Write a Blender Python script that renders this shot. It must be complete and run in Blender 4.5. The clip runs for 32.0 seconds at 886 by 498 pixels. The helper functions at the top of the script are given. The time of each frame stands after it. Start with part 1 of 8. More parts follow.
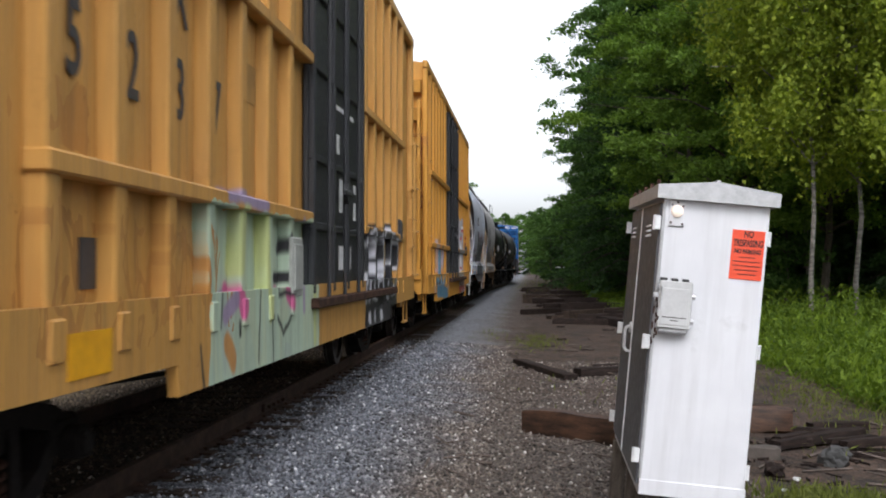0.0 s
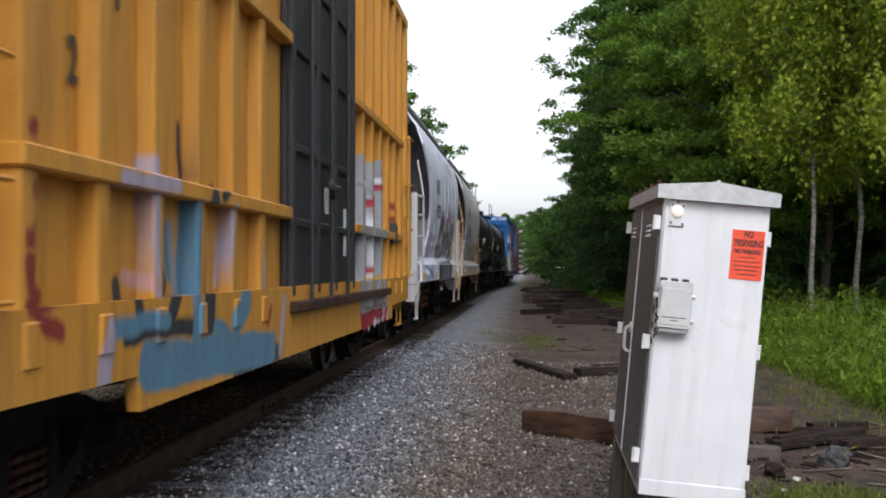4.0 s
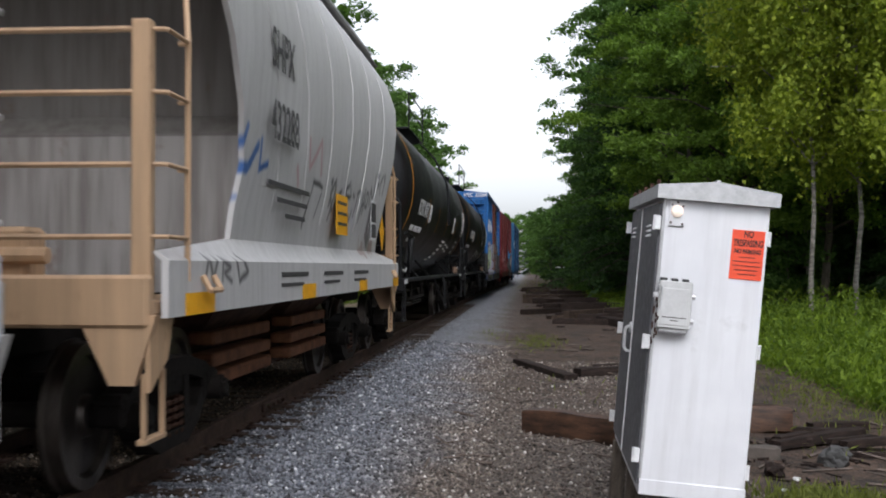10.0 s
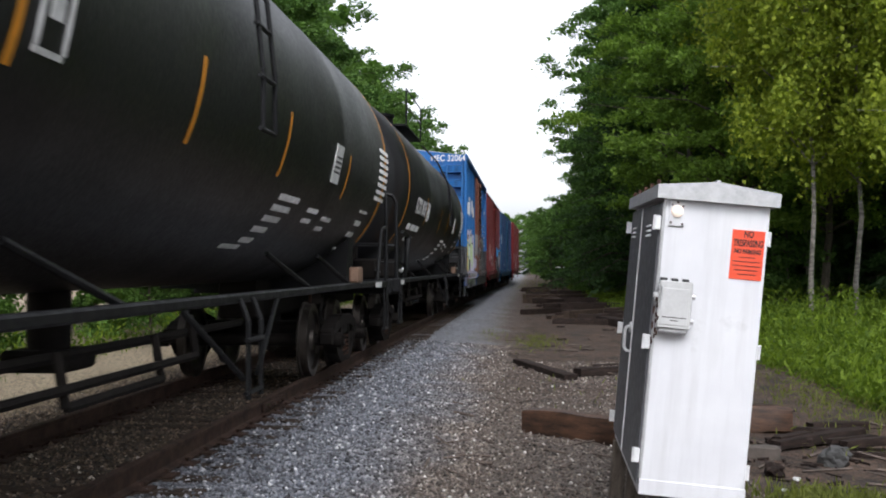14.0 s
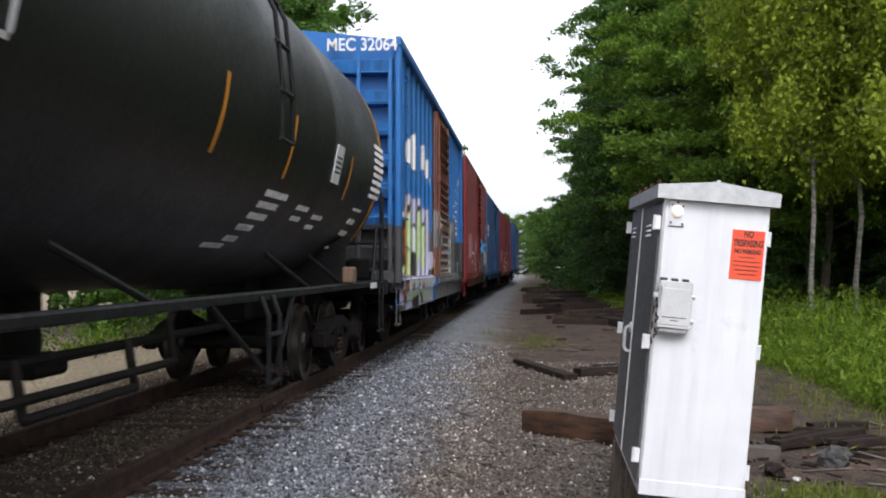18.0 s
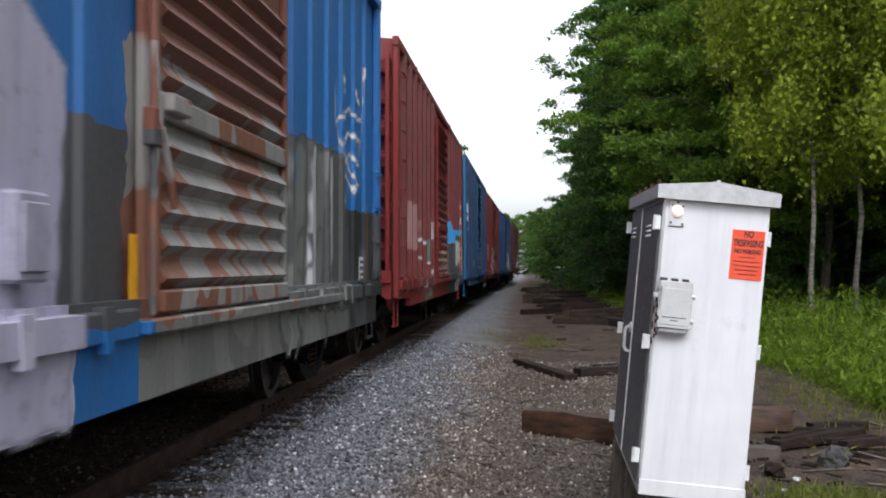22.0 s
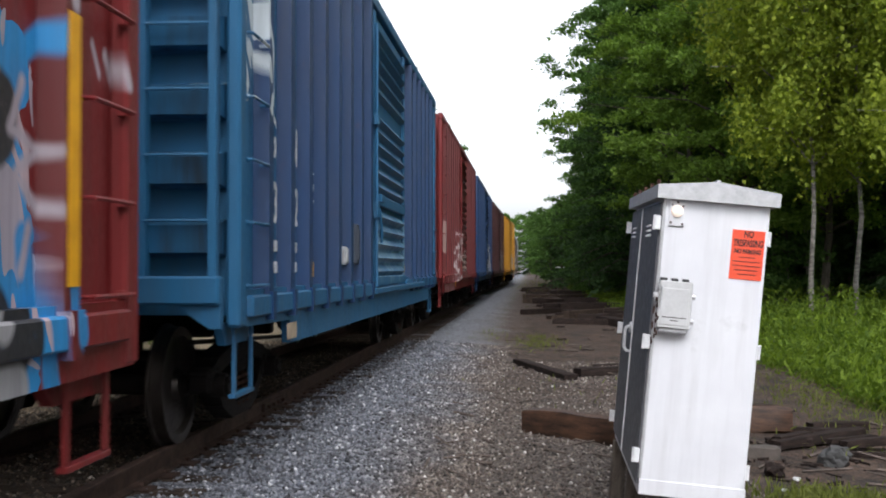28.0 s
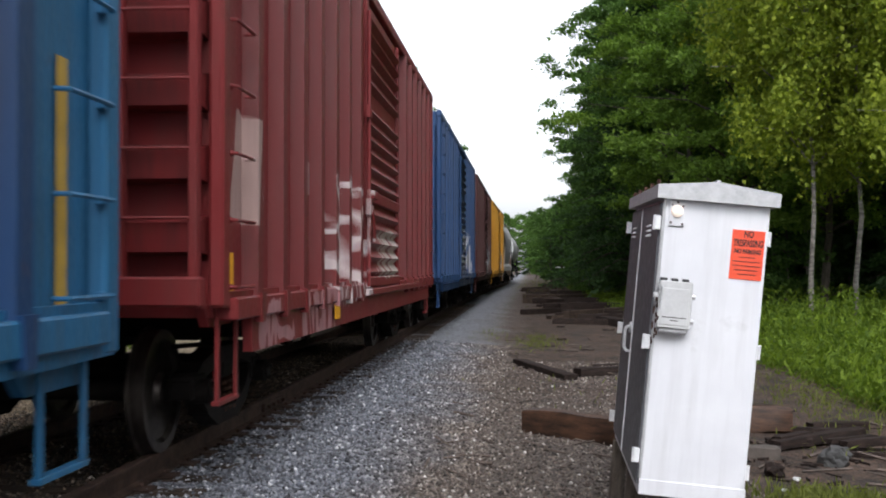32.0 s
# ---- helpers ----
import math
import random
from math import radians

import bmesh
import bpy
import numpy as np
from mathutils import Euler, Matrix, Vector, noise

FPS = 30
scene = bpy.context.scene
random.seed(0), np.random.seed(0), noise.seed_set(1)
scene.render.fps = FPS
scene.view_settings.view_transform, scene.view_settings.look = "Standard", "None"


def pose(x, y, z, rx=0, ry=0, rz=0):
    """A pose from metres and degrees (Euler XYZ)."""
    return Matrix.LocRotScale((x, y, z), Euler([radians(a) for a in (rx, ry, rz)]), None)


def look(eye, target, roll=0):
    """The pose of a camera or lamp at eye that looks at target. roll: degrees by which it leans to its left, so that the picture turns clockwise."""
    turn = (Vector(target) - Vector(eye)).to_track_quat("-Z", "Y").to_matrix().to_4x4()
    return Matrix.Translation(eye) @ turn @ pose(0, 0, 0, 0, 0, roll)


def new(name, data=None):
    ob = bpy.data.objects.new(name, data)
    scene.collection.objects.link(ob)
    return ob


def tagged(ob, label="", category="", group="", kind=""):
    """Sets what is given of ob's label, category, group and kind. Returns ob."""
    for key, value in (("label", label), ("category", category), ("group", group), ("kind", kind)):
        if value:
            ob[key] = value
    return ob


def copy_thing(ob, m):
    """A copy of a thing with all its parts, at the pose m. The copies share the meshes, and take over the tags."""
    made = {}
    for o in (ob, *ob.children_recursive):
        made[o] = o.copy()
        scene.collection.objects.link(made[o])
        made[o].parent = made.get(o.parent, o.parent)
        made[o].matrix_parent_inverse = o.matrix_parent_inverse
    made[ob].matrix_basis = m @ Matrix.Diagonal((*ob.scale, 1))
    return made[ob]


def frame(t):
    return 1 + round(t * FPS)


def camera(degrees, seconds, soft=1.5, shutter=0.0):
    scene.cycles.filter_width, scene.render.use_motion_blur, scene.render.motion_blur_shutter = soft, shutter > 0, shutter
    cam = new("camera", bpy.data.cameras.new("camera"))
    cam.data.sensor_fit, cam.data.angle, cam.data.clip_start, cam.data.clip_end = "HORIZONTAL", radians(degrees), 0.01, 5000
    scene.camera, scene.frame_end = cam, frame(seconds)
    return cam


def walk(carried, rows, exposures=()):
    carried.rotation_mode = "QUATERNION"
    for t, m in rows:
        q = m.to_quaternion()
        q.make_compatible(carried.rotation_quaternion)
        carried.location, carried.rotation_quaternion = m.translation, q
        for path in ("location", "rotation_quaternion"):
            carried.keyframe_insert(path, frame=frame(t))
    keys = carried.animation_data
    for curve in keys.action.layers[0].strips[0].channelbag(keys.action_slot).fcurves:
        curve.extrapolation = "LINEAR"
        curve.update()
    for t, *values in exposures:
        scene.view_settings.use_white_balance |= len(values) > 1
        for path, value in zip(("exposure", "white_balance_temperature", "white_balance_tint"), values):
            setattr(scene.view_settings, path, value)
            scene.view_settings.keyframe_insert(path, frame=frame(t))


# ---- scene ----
# x to the right of the track, y along it, z up from the rail head
cam = camera(42.6, 32.0, soft=1.9, shutter=0.4)
EYE = (0.0, 0.0, 1.385)
HERE = pose(*EYE, 90.884, 0, 4.381)
walk(cam, [(0.0, HERE), (32.0, HERE)], exposures=[(0.0, 0.73, 6180, 11), (8.0, 0.74, 6150, 11), (10.5, 0.66, 6150, 11), (13.0, 0.84, 6180, 11), (19.0, 0.93, 6180, 11), (23.0, 0.77, 6180, 11), (25.0, 0.91, 6180, 11), (32.0, 0.89, 6180, 11)])

# ---- light: a bright overcast evening sky ----
world = bpy.data.worlds.new("overcast_sky")
scene.world = world
world.use_nodes = True
wt = world.node_tree
sky = wt.nodes.new("ShaderNodeTexSky")
sky.sky_type = "NISHITA"
sky.sun_disc = False
sky.sun_elevation = radians(46)
sky.sun_rotation = radians(170)
sky.dust_density = 3.0
pale = wt.nodes.new("ShaderNodeHueSaturation")
pale.inputs["Saturation"].default_value = 0.12
pale.inputs["Value"].default_value = 1.12
wt.links.new(sky.outputs[0], pale.inputs["Color"])
wt.links.new(pale.outputs[0], wt.nodes["Background"].inputs["Color"])
wt.nodes["Background"].inputs["Strength"].default_value = 0.15
sun_data = bpy.data.lights.new("sun", "SUN")
sun_data.energy, sun_data.angle, sun_data.color = 0.6, radians(30), (1.0, 0.97, 0.92)
sun = new("sun", sun_data)
sun.matrix_world = look((3.5, -16, 21), (0, 4, 0))

# ---- materials ----
def mat(name):
    m = bpy.data.materials.new(name)
    m.use_nodes = True
    return m, m.node_tree, m.node_tree.nodes["Principled BSDF"]


def nd(nt, kind, ins=()):
    n = nt.nodes.new(kind)
    for key, v in ins:
        if isinstance(v, bpy.types.NodeSocket):
            nt.links.new(v, n.inputs[key])
        else:
            n.inputs[key].default_value = v
    return n


def mth(nt, op, a, b=0.0):
    n = nt.nodes.new("ShaderNodeMath")
    n.operation = op
    for i, v in enumerate((a, b)):
        if isinstance(v, bpy.types.NodeSocket):
            nt.links.new(v, n.inputs[i])
        else:
            n.inputs[i].default_value = v
    return n.outputs[0]


def mix(nt, fac, a, b, blend="MIX"):
    n = nt.nodes.new("ShaderNodeMix")
    n.data_type, n.blend_type = "RGBA", blend
    for i, v in ((0, fac), (6, a), (7, b)):
        if isinstance(v, bpy.types.NodeSocket):
            nt.links.new(v, n.inputs[i])
        elif i == 0:
            n.inputs[0].default_value = v
        else:
            n.inputs[i].default_value = (*v, 1.0)
    return n.outputs[2]


def ramp(nt, fac, stops, mode="LINEAR"):
    n = nt.nodes.new("ShaderNodeValToRGB")
    n.color_ramp.interpolation = mode
    e = n.color_ramp.elements
    while len(e) < len(stops):
        e.new(0.5)
    for el, (p, c) in zip(e, stops):
        el.position = p
        el.color = (*c, 1.0) if isinstance(c, tuple) else (c, c, c, 1.0)
    nt.links.new(fac, n.inputs[0])
    return n.outputs[0]


def coords(nt, scale=(1, 1, 1), ob=None, kind="Object"):
    tc = nt.nodes.new("ShaderNodeTexCoord")
    tc.object = ob
    mp = nd(nt, "ShaderNodeMapping", [("Vector", tc.outputs[kind]), ("Scale", scale)])
    return mp.outputs[0]


def noise_of(nt, vec, scale, detail=4.0, rough=0.6, warp=0.0):
    return nd(nt, "ShaderNodeTexNoise", [("Vector", vec), ("Scale", scale), ("Detail", detail), ("Roughness", rough), ("Distortion", warp)]).outputs[0]


def bump(nt, bsdf, height, strength=0.3, dist=0.02):
    b = nd(nt, "ShaderNodeBump", [("Height", height), ("Strength", strength), ("Distance", dist)])
    nt.links.new(b.outputs[0], bsdf.inputs["Normal"])


def simple(name, col, col2=None, scale=6.0, rough=0.6, metal=0.0, relief=0.2, stretch=(1, 1, 1), sheen=0.5):
    """One surface with variation at two scales."""
    m, nt, b = mat(name)
    v = coords(nt, stretch)
    col2 = col2 or tuple(c * 0.65 for c in col)
    big, fine = noise_of(nt, v, scale, 5), noise_of(nt, v, scale * 9, 3)
    f = mth(nt, "ADD", mth(nt, "MULTIPLY", big, 0.7), mth(nt, "MULTIPLY", fine, 0.3))
    nt.links.new(ramp(nt, f, [(0.35, col2), (0.62, col)]), b.inputs["Base Color"])
    nt.links.new(ramp(nt, fine, [(0.3, max(rough - 0.12, 0.02)), (0.7, min(rough + 0.12, 1.0))]), b.inputs["Roughness"])
    b.inputs["Metallic"].default_value = metal
    b.inputs["Specular IOR Level"].default_value = sheen
    bump(nt, b, f, relief, 0.01)
    return m


def glowing(name, col, power):
    """A small lit lens."""
    m, nt, b = mat(name)
    b.inputs["Base Color"].default_value = (*col, 1)
    b.inputs["Emission Color"].default_value = (*col, 1)
    b.inputs["Emission Strength"].default_value = power
    return m


def patch_mask(nt, xyz, y0, y1, z0, z1, wob=0.25, near=1.2):
    """1 inside a ragged upright rectangle on the track side of a car."""
    x, y, z = xyz
    n = noise_of(nt, nd(nt, "ShaderNodeCombineXYZ", [(0, y), (1, z), (2, y0)]).outputs[0], 2.2, 3)
    dy = mth(nt, "SUBTRACT", mth(nt, "ABSOLUTE", mth(nt, "SUBTRACT", y, (y0 + y1) / 2)), (y1 - y0) / 2)
    dz = mth(nt, "SUBTRACT", mth(nt, "ABSOLUTE", mth(nt, "SUBTRACT", z, (z0 + z1) / 2)), (z1 - z0) / 2)
    d = mth(nt, "ADD", mth(nt, "MAXIMUM", dy, dz), mth(nt, "MULTIPLY", mth(nt, "SUBTRACT", n, 0.5), wob * 2))
    inside = mth(nt, "LESS_THAN", d, 0.0)
    return mth(nt, "MULTIPLY", inside, mth(nt, "GREATER_THAN", x, near))


SHIFT = [0.0]     # how far a car's markings lie from where they are numbered, along the car


def vec(nt, op, a, b, out=0):
    n = nt.nodes.new("ShaderNodeVectorMath")
    n.operation = op
    for i, q in enumerate((a, b)):
        if isinstance(q, bpy.types.NodeSocket):
            nt.links.new(q, n.inputs[i])
        else:
            n.inputs[i].default_value = q
    return n.outputs[out]


def spray(nt, flat, lines):
    """Nearness to painted strokes (radius, then y, z of each bend); 0.5 at their edges."""
    best = None
    for r, *yz in lines:
        pts = list(zip(yz[::2], yz[1::2]))
        for (ya, za), (yb, zb) in zip(pts, pts[1:]):
            dy, dz = yb - ya, zb - za
            q = max(dy * dy + dz * dz, 1e-6)
            rel = vec(nt, "SUBTRACT", flat, (0.0, ya, za))
            h = mth(nt, "MINIMUM", mth(nt, "MAXIMUM", vec(nt, "DOT_PRODUCT", rel, (0.0, dy / q, dz / q), 1), 0.0), 1.0)
            along = nd(nt, "ShaderNodeCombineXYZ", [(1, mth(nt, "MULTIPLY", h, dy)), (2, mth(nt, "MULTIPLY", h, dz))]).outputs[0]
            d = mth(nt, "SUBTRACT", vec(nt, "DISTANCE", rel, along, 1), r - 0.5)
            best = d if best is None else mth(nt, "MINIMUM", best, d)
    return best


def paint(name, col, car, patches=(), grime=0.35, rust=0.25, gloss=0.5, grime_col=(0.05, 0.045, 0.04), strokes=(), shine=0.35):
    """Weathered paint on steel; patches: spray paint (y0, y1, z0, z1, wobble, stroke scale, slant, colours by stroke)."""
    m, nt, b = mat(name)
    v = coords(nt, (1, 1, 1), car)
    sep = nd(nt, "ShaderNodeSeparateXYZ", [(0, v)])
    xyz = (sep.outputs[0], mth(nt, "SUBTRACT", sep.outputs[1], SHIFT[0]), sep.outputs[2])
    vs = coords(nt, (5, 5, 0.5), car)
    streak, blot, fine = noise_of(nt, vs, 1.6, 5), noise_of(nt, v, 0.9, 6), noise_of(nt, v, 22, 4)
    c = mix(nt, ramp(nt, blot, [(0.38, 0.0), (0.7, 0.45)]), col, tuple(min(1, k * 1.18 + 0.004) for k in col))
    for y0, y1, z0, z1, wob, sc, slant, cols, *side in patches:
        mask = patch_mask(nt, xyz, y0, y1, z0, z1, wob, *side)
        yy = mth(nt, "ADD", xyz[1], mth(nt, "MULTIPLY", xyz[2], slant))
        pv = nd(nt, "ShaderNodeCombineXYZ", [(0, yy), (1, mth(nt, "MULTIPLY", xyz[2], 0.45)), (2, y0 * 3.7)]).outputs[0]
        stroke = noise_of(nt, pv, sc, 1.2, 0.4, 0.9)
        k = len(cols)
        at = [0.0 if i == 0 else 0.30 + 0.40 * i / k for i in range(k)]
        if None in cols:
            mask = mth(nt, "MULTIPLY", mask, ramp(nt, stroke, [(p, 0.0 if q is None else 1.0) for p, q in zip(at, cols)], "CONSTANT"))
        c = mix(nt, mask, c, ramp(nt, stroke, [(p, q or col) for p, q in zip(at, cols)], "CONSTANT"))
    if strokes:
        wob = nd(nt, "ShaderNodeTexNoise", [("Vector", v), ("Scale", 3.0), ("Detail", 2.0)]).outputs["Color"]
        flat = nd(nt, "ShaderNodeCombineXYZ", [(1, xyz[1]), (2, xyz[2])]).outputs[0]
        flat = vec(nt, "ADD", flat, vec(nt, "MULTIPLY", vec(nt, "SUBTRACT", wob, (0.5, 0.5, 0.5)), (0.0, 0.08, 0.08)))
        outer = mth(nt, "GREATER_THAN", xyz[0], 1.2)
        worn = ramp(nt, noise_of(nt, v, 7.0, 5, 0.7), [(0.28, 0.8), (0.42, 1.0)])
        for colour, lines in strokes:
            near = spray(nt, flat, lines)
            c = mix(nt, mth(nt, "MULTIPLY", mth(nt, "MULTIPLY", ramp(nt, near, [(0.48, 1.0), (0.52, 0.0)]), outer), worn), c, colour)
    dirt = mth(nt, "MULTIPLY", ramp(nt, streak, [(0.42, 0.0), (0.75, 1.0)]), grime)
    c = mix(nt, dirt, c, grime_col)
    spots = mth(nt, "MULTIPLY", ramp(nt, noise_of(nt, v, 3.3, 8, 0.72), [(0.60, 0.0), (0.70, 1.0)]), rust)
    c = mix(nt, spots, c, (0.09, 0.035, 0.015))
    nt.links.new(c, b.inputs["Base Color"])
    nt.links.new(ramp(nt, mth(nt, "ADD", mth(nt, "MULTIPLY", fine, 0.5), mth(nt, "MULTIPLY", blot, 0.5)), [(0.3, gloss - 0.12), (0.7, gloss + 0.12)]), b.inputs["Roughness"])
    b.inputs["Specular IOR Level"].default_value = shine
    bump(nt, b, mth(nt, "ADD", blot, mth(nt, "MULTIPLY", fine, 0.08)), 0.25, 0.03)
    return m


def ground_mat():
    m, nt, b = mat("ground_gravel_dirt_grass")
    v = coords(nt)
    sep = nd(nt, "ShaderNodeSeparateXYZ", [(0, v)])
    x = mth(nt, "ADD", sep.outputs[0], mth(nt, "MULTIPLY", mth(nt, "SUBTRACT", noise_of(nt, v, 0.8, 4), 0.5), 1.6))
    vor = nd(nt, "ShaderNodeTexVoronoi", [("Vector", v), ("Scale", 30.0)])
    tone = ramp(nt, vor.outputs["Color"], [(0.2, 0.35), (0.85, 1.25)])
    big = noise_of(nt, v, 0.6, 5)
    blue = mix(nt, big, (0.17, 0.178, 0.205), (0.27, 0.275, 0.30))
    brown = mix(nt, noise_of(nt, v, 1.5, 5), (0.075, 0.056, 0.045), (0.19, 0.155, 0.13))
    tan = mix(nt, noise_of(nt, v, 2.0, 5), (0.30, 0.235, 0.15), (0.42, 0.34, 0.24))
    green = mix(nt, noise_of(nt, v, 3.0, 5), (0.05, 0.09, 0.02), (0.10, 0.13, 0.04))
    c = mix(nt, ramp(nt, mth(nt, "MULTIPLY", mth(nt, "ADD", x, 6.0), 0.05), [(0.0, 0.0), (0.05, 1.0)]), tan, blue)
    c = mix(nt, ramp(nt, mth(nt, "MULTIPLY", mth(nt, "ADD", x, 6.0), 0.05), [(0.22, 0.0), (0.27, 1.0)]), c, brown)
    c = mix(nt, ramp(nt, mth(nt, "MULTIPLY", mth(nt, "ADD", x, 6.0), 0.05), [(0.45, 0.0), (0.52, 1.0)]), c, green)
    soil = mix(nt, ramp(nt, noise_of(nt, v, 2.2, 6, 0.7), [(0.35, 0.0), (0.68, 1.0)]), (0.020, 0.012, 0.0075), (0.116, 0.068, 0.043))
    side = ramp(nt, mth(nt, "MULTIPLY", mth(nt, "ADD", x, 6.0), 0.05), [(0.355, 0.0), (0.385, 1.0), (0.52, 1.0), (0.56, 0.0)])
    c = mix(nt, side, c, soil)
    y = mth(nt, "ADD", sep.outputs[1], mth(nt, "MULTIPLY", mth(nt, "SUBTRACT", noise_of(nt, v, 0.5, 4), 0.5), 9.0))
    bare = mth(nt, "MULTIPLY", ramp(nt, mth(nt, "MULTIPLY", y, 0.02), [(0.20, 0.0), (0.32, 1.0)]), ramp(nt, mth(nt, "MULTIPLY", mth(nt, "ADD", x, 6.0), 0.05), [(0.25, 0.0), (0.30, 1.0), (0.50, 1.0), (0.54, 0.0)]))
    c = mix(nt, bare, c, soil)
    bed = ramp(nt, mth(nt, "MULTIPLY", mth(nt, "ADD", sep.outputs[0], 6.0), 0.1), [(0.30, 1.0), (0.325, 0.0)])
    c = mix(nt, mth(nt, "MULTIPLY", bed, ramp(nt, mth(nt, "MULTIPLY", mth(nt, "ADD", sep.outputs[0], 7.0), 0.5), [(0.45, 0.0), (0.9, 1.0)])), c, mix(nt, noise_of(nt, v, 3.0, 6), (0.03, 0.021, 0.014), (0.13, 0.09, 0.058)))
    c = mix(nt, 1.0, c, tone, "MULTIPLY")
    nt.links.new(c, b.inputs["Base Color"])
    b.inputs["Roughness"].default_value = 0.9
    bump(nt, b, mth(nt, "ADD", vor.outputs["Distance"], noise_of(nt, v, 60, 3)), 0.8, 0.03)
    return m


def stone_mat():
    m, nt, b = mat("crushed_stone")
    g = nt.nodes.new("ShaderNodeNewGeometry")
    v = coords(nt)
    x = mth(nt, "ADD", nd(nt, "ShaderNodeSeparateXYZ", [(0, v)]).outputs[0], mth(nt, "MULTIPLY", mth(nt, "SUBTRACT", noise_of(nt, v, 0.8, 4), 0.5), 1.6))
    r = g.outputs["Random Per Island"]
    grey = ramp(nt, r, [(0.0, (0.02, 0.02, 0.024)), (0.5, (0.13, 0.138, 0.166)), (0.92, (0.28, 0.29, 0.325)), (1.0, (0.7, 0.7, 0.72))])
    brown = ramp(nt, r, [(0.0, (0.02, 0.015, 0.012)), (0.5, (0.112, 0.084, 0.068)), (0.92, (0.25, 0.205, 0.175)), (1.0, (0.62, 0.58, 0.54))])
    c = mix(nt, ramp(nt, mth(nt, "MULTIPLY", mth(nt, "ADD", x, 6.0), 0.1), [(0.44, 0.0), (0.54, 1.0)]), grey, brown)
    bed = ramp(nt, mth(nt, "MULTIPLY", mth(nt, "ADD", nd(nt, "ShaderNodeSeparateXYZ", [(0, v)]).outputs[0], 6.0), 0.1), [(0.305, 1.0), (0.33, 0.0)])
    c = mix(nt, bed, c, ramp(nt, r, [(0.0, (0.018, 0.012, 0.008)), (0.7, (0.10, 0.068, 0.042)), (0.97, (0.26, 0.19, 0.13)), (1.0, (0.5, 0.44, 0.38))]))
    tanf = ramp(nt, mth(nt, "MULTIPLY", mth(nt, "ADD", x, 6.0), 0.1), [(0.0, 1.0), (0.10, 0.0)])
    c = mix(nt, mth(nt, "MULTIPLY", tanf, 0.75), c, mix(nt, r, (0.13, 0.095, 0.06), (0.42, 0.33, 0.22)))
    nt.links.new(mix(nt, ramp(nt, noise_of(nt, v, 40, 4), [(0.4, 0.0), (0.7, 0.5)]), c, (0.10, 0.09, 0.085)), b.inputs["Base Color"])
    b.inputs["Roughness"].default_value = 0.85
    return m


def leaf_mat(name, dark, light, trans=0.35):
    m, nt, b = mat(name)
    g = nt.nodes.new("ShaderNodeNewGeometry")
    o = nt.nodes.new("ShaderNodeObjectInfo")
    f = mth(nt, "ADD", mth(nt, "MULTIPLY", g.outputs["Random Per Island"], 0.75), mth(nt, "MULTIPLY", o.outputs["Random"], 0.25))
    c = ramp(nt, f, [(0.0, dark), (0.7, light), (1.0, tuple(k * 1.25 for k in light))])
    nt.links.new(c, b.inputs["Base Color"])
    b.inputs["Roughness"].default_value = 0.7
    b.inputs["Specular IOR Level"].default_value = 0.25
    t = nd(nt, "ShaderNodeBsdfTranslucent", [("Color", mix(nt, 1.0, c, (1.5, 1.7, 0.7), "MULTIPLY"))])
    s = nd(nt, "ShaderNodeMixShader", [(0, trans), (1, b.outputs[0]), (2, t.outputs[0])])
    nt.links.new(s.outputs[0], nt.nodes["Material Output"].inputs[0])
    return m


GROUND, STONE = ground_mat(), stone_mat()
IRON = simple("dirty_cast_iron", (0.017, 0.014, 0.0125), (0.005, 0.0042, 0.004), 5, 0.8, 0.0, sheen=0.12)
RUSTY = simple("rusty_steel", (0.075, 0.040, 0.028), (0.022, 0.013, 0.010), 7, 0.85, 0.0, sheen=0.12)
GATE_RUST = simple("warm_rust", (0.17, 0.075, 0.040), (0.06, 0.026, 0.016), 4, 0.85, 0.0, sheen=0.15)
TREAD = simple("worn_wheel_steel", (0.085, 0.072, 0.064), (0.016, 0.013, 0.012), 4, 0.4, 0.6, sheen=0.3)
RAILSTEEL = simple("rail_steel", (0.07, 0.042, 0.032), (0.022, 0.014, 0.011), 6, 0.75, 0.1, sheen=0.2)
TIMBER = simple("old_tie_timber", (0.075, 0.052, 0.038), (0.010, 0.008, 0.007), 6, 0.85, 0, 0.6, (1, 6, 6), 0.15)
CHAR = simple("black_rotten_timber", (0.034, 0.0225, 0.0185), (0.006, 0.0045, 0.004), 5, 0.85, 0, 0.6, (1, 6, 6), 0.15)
BLACKP = simple("black_car_paint", (0.010, 0.010, 0.0115), (0.004, 0.004, 0.0045), 2, 0.55, 0, 0.08, sheen=0.2)
ORANGE = simple("orange_stripe_paint", (0.75, 0.30, 0.015), (0.5, 0.2, 0.01), 8, 0.55)
YELLOWR = simple("yellow_reflective_tape", (0.85, 0.42, 0.01), (0.65, 0.3, 0.01), 9, 0.4)
WHITEP = simple("white_stencil_paint", (0.72, 0.72, 0.72), (0.45, 0.45, 0.45), 9, 0.6)
DARKP = simple("dark_stencil_paint", (0.05, 0.045, 0.05), (0.03, 0.03, 0.03), 9, 0.6)
POSTWOOD = simple("weathered_post_wood", (0.17, 0.14, 0.115), (0.06, 0.048, 0.04), 5, 0.9, 0, 0.6, (5, 5, 1), 0.2)


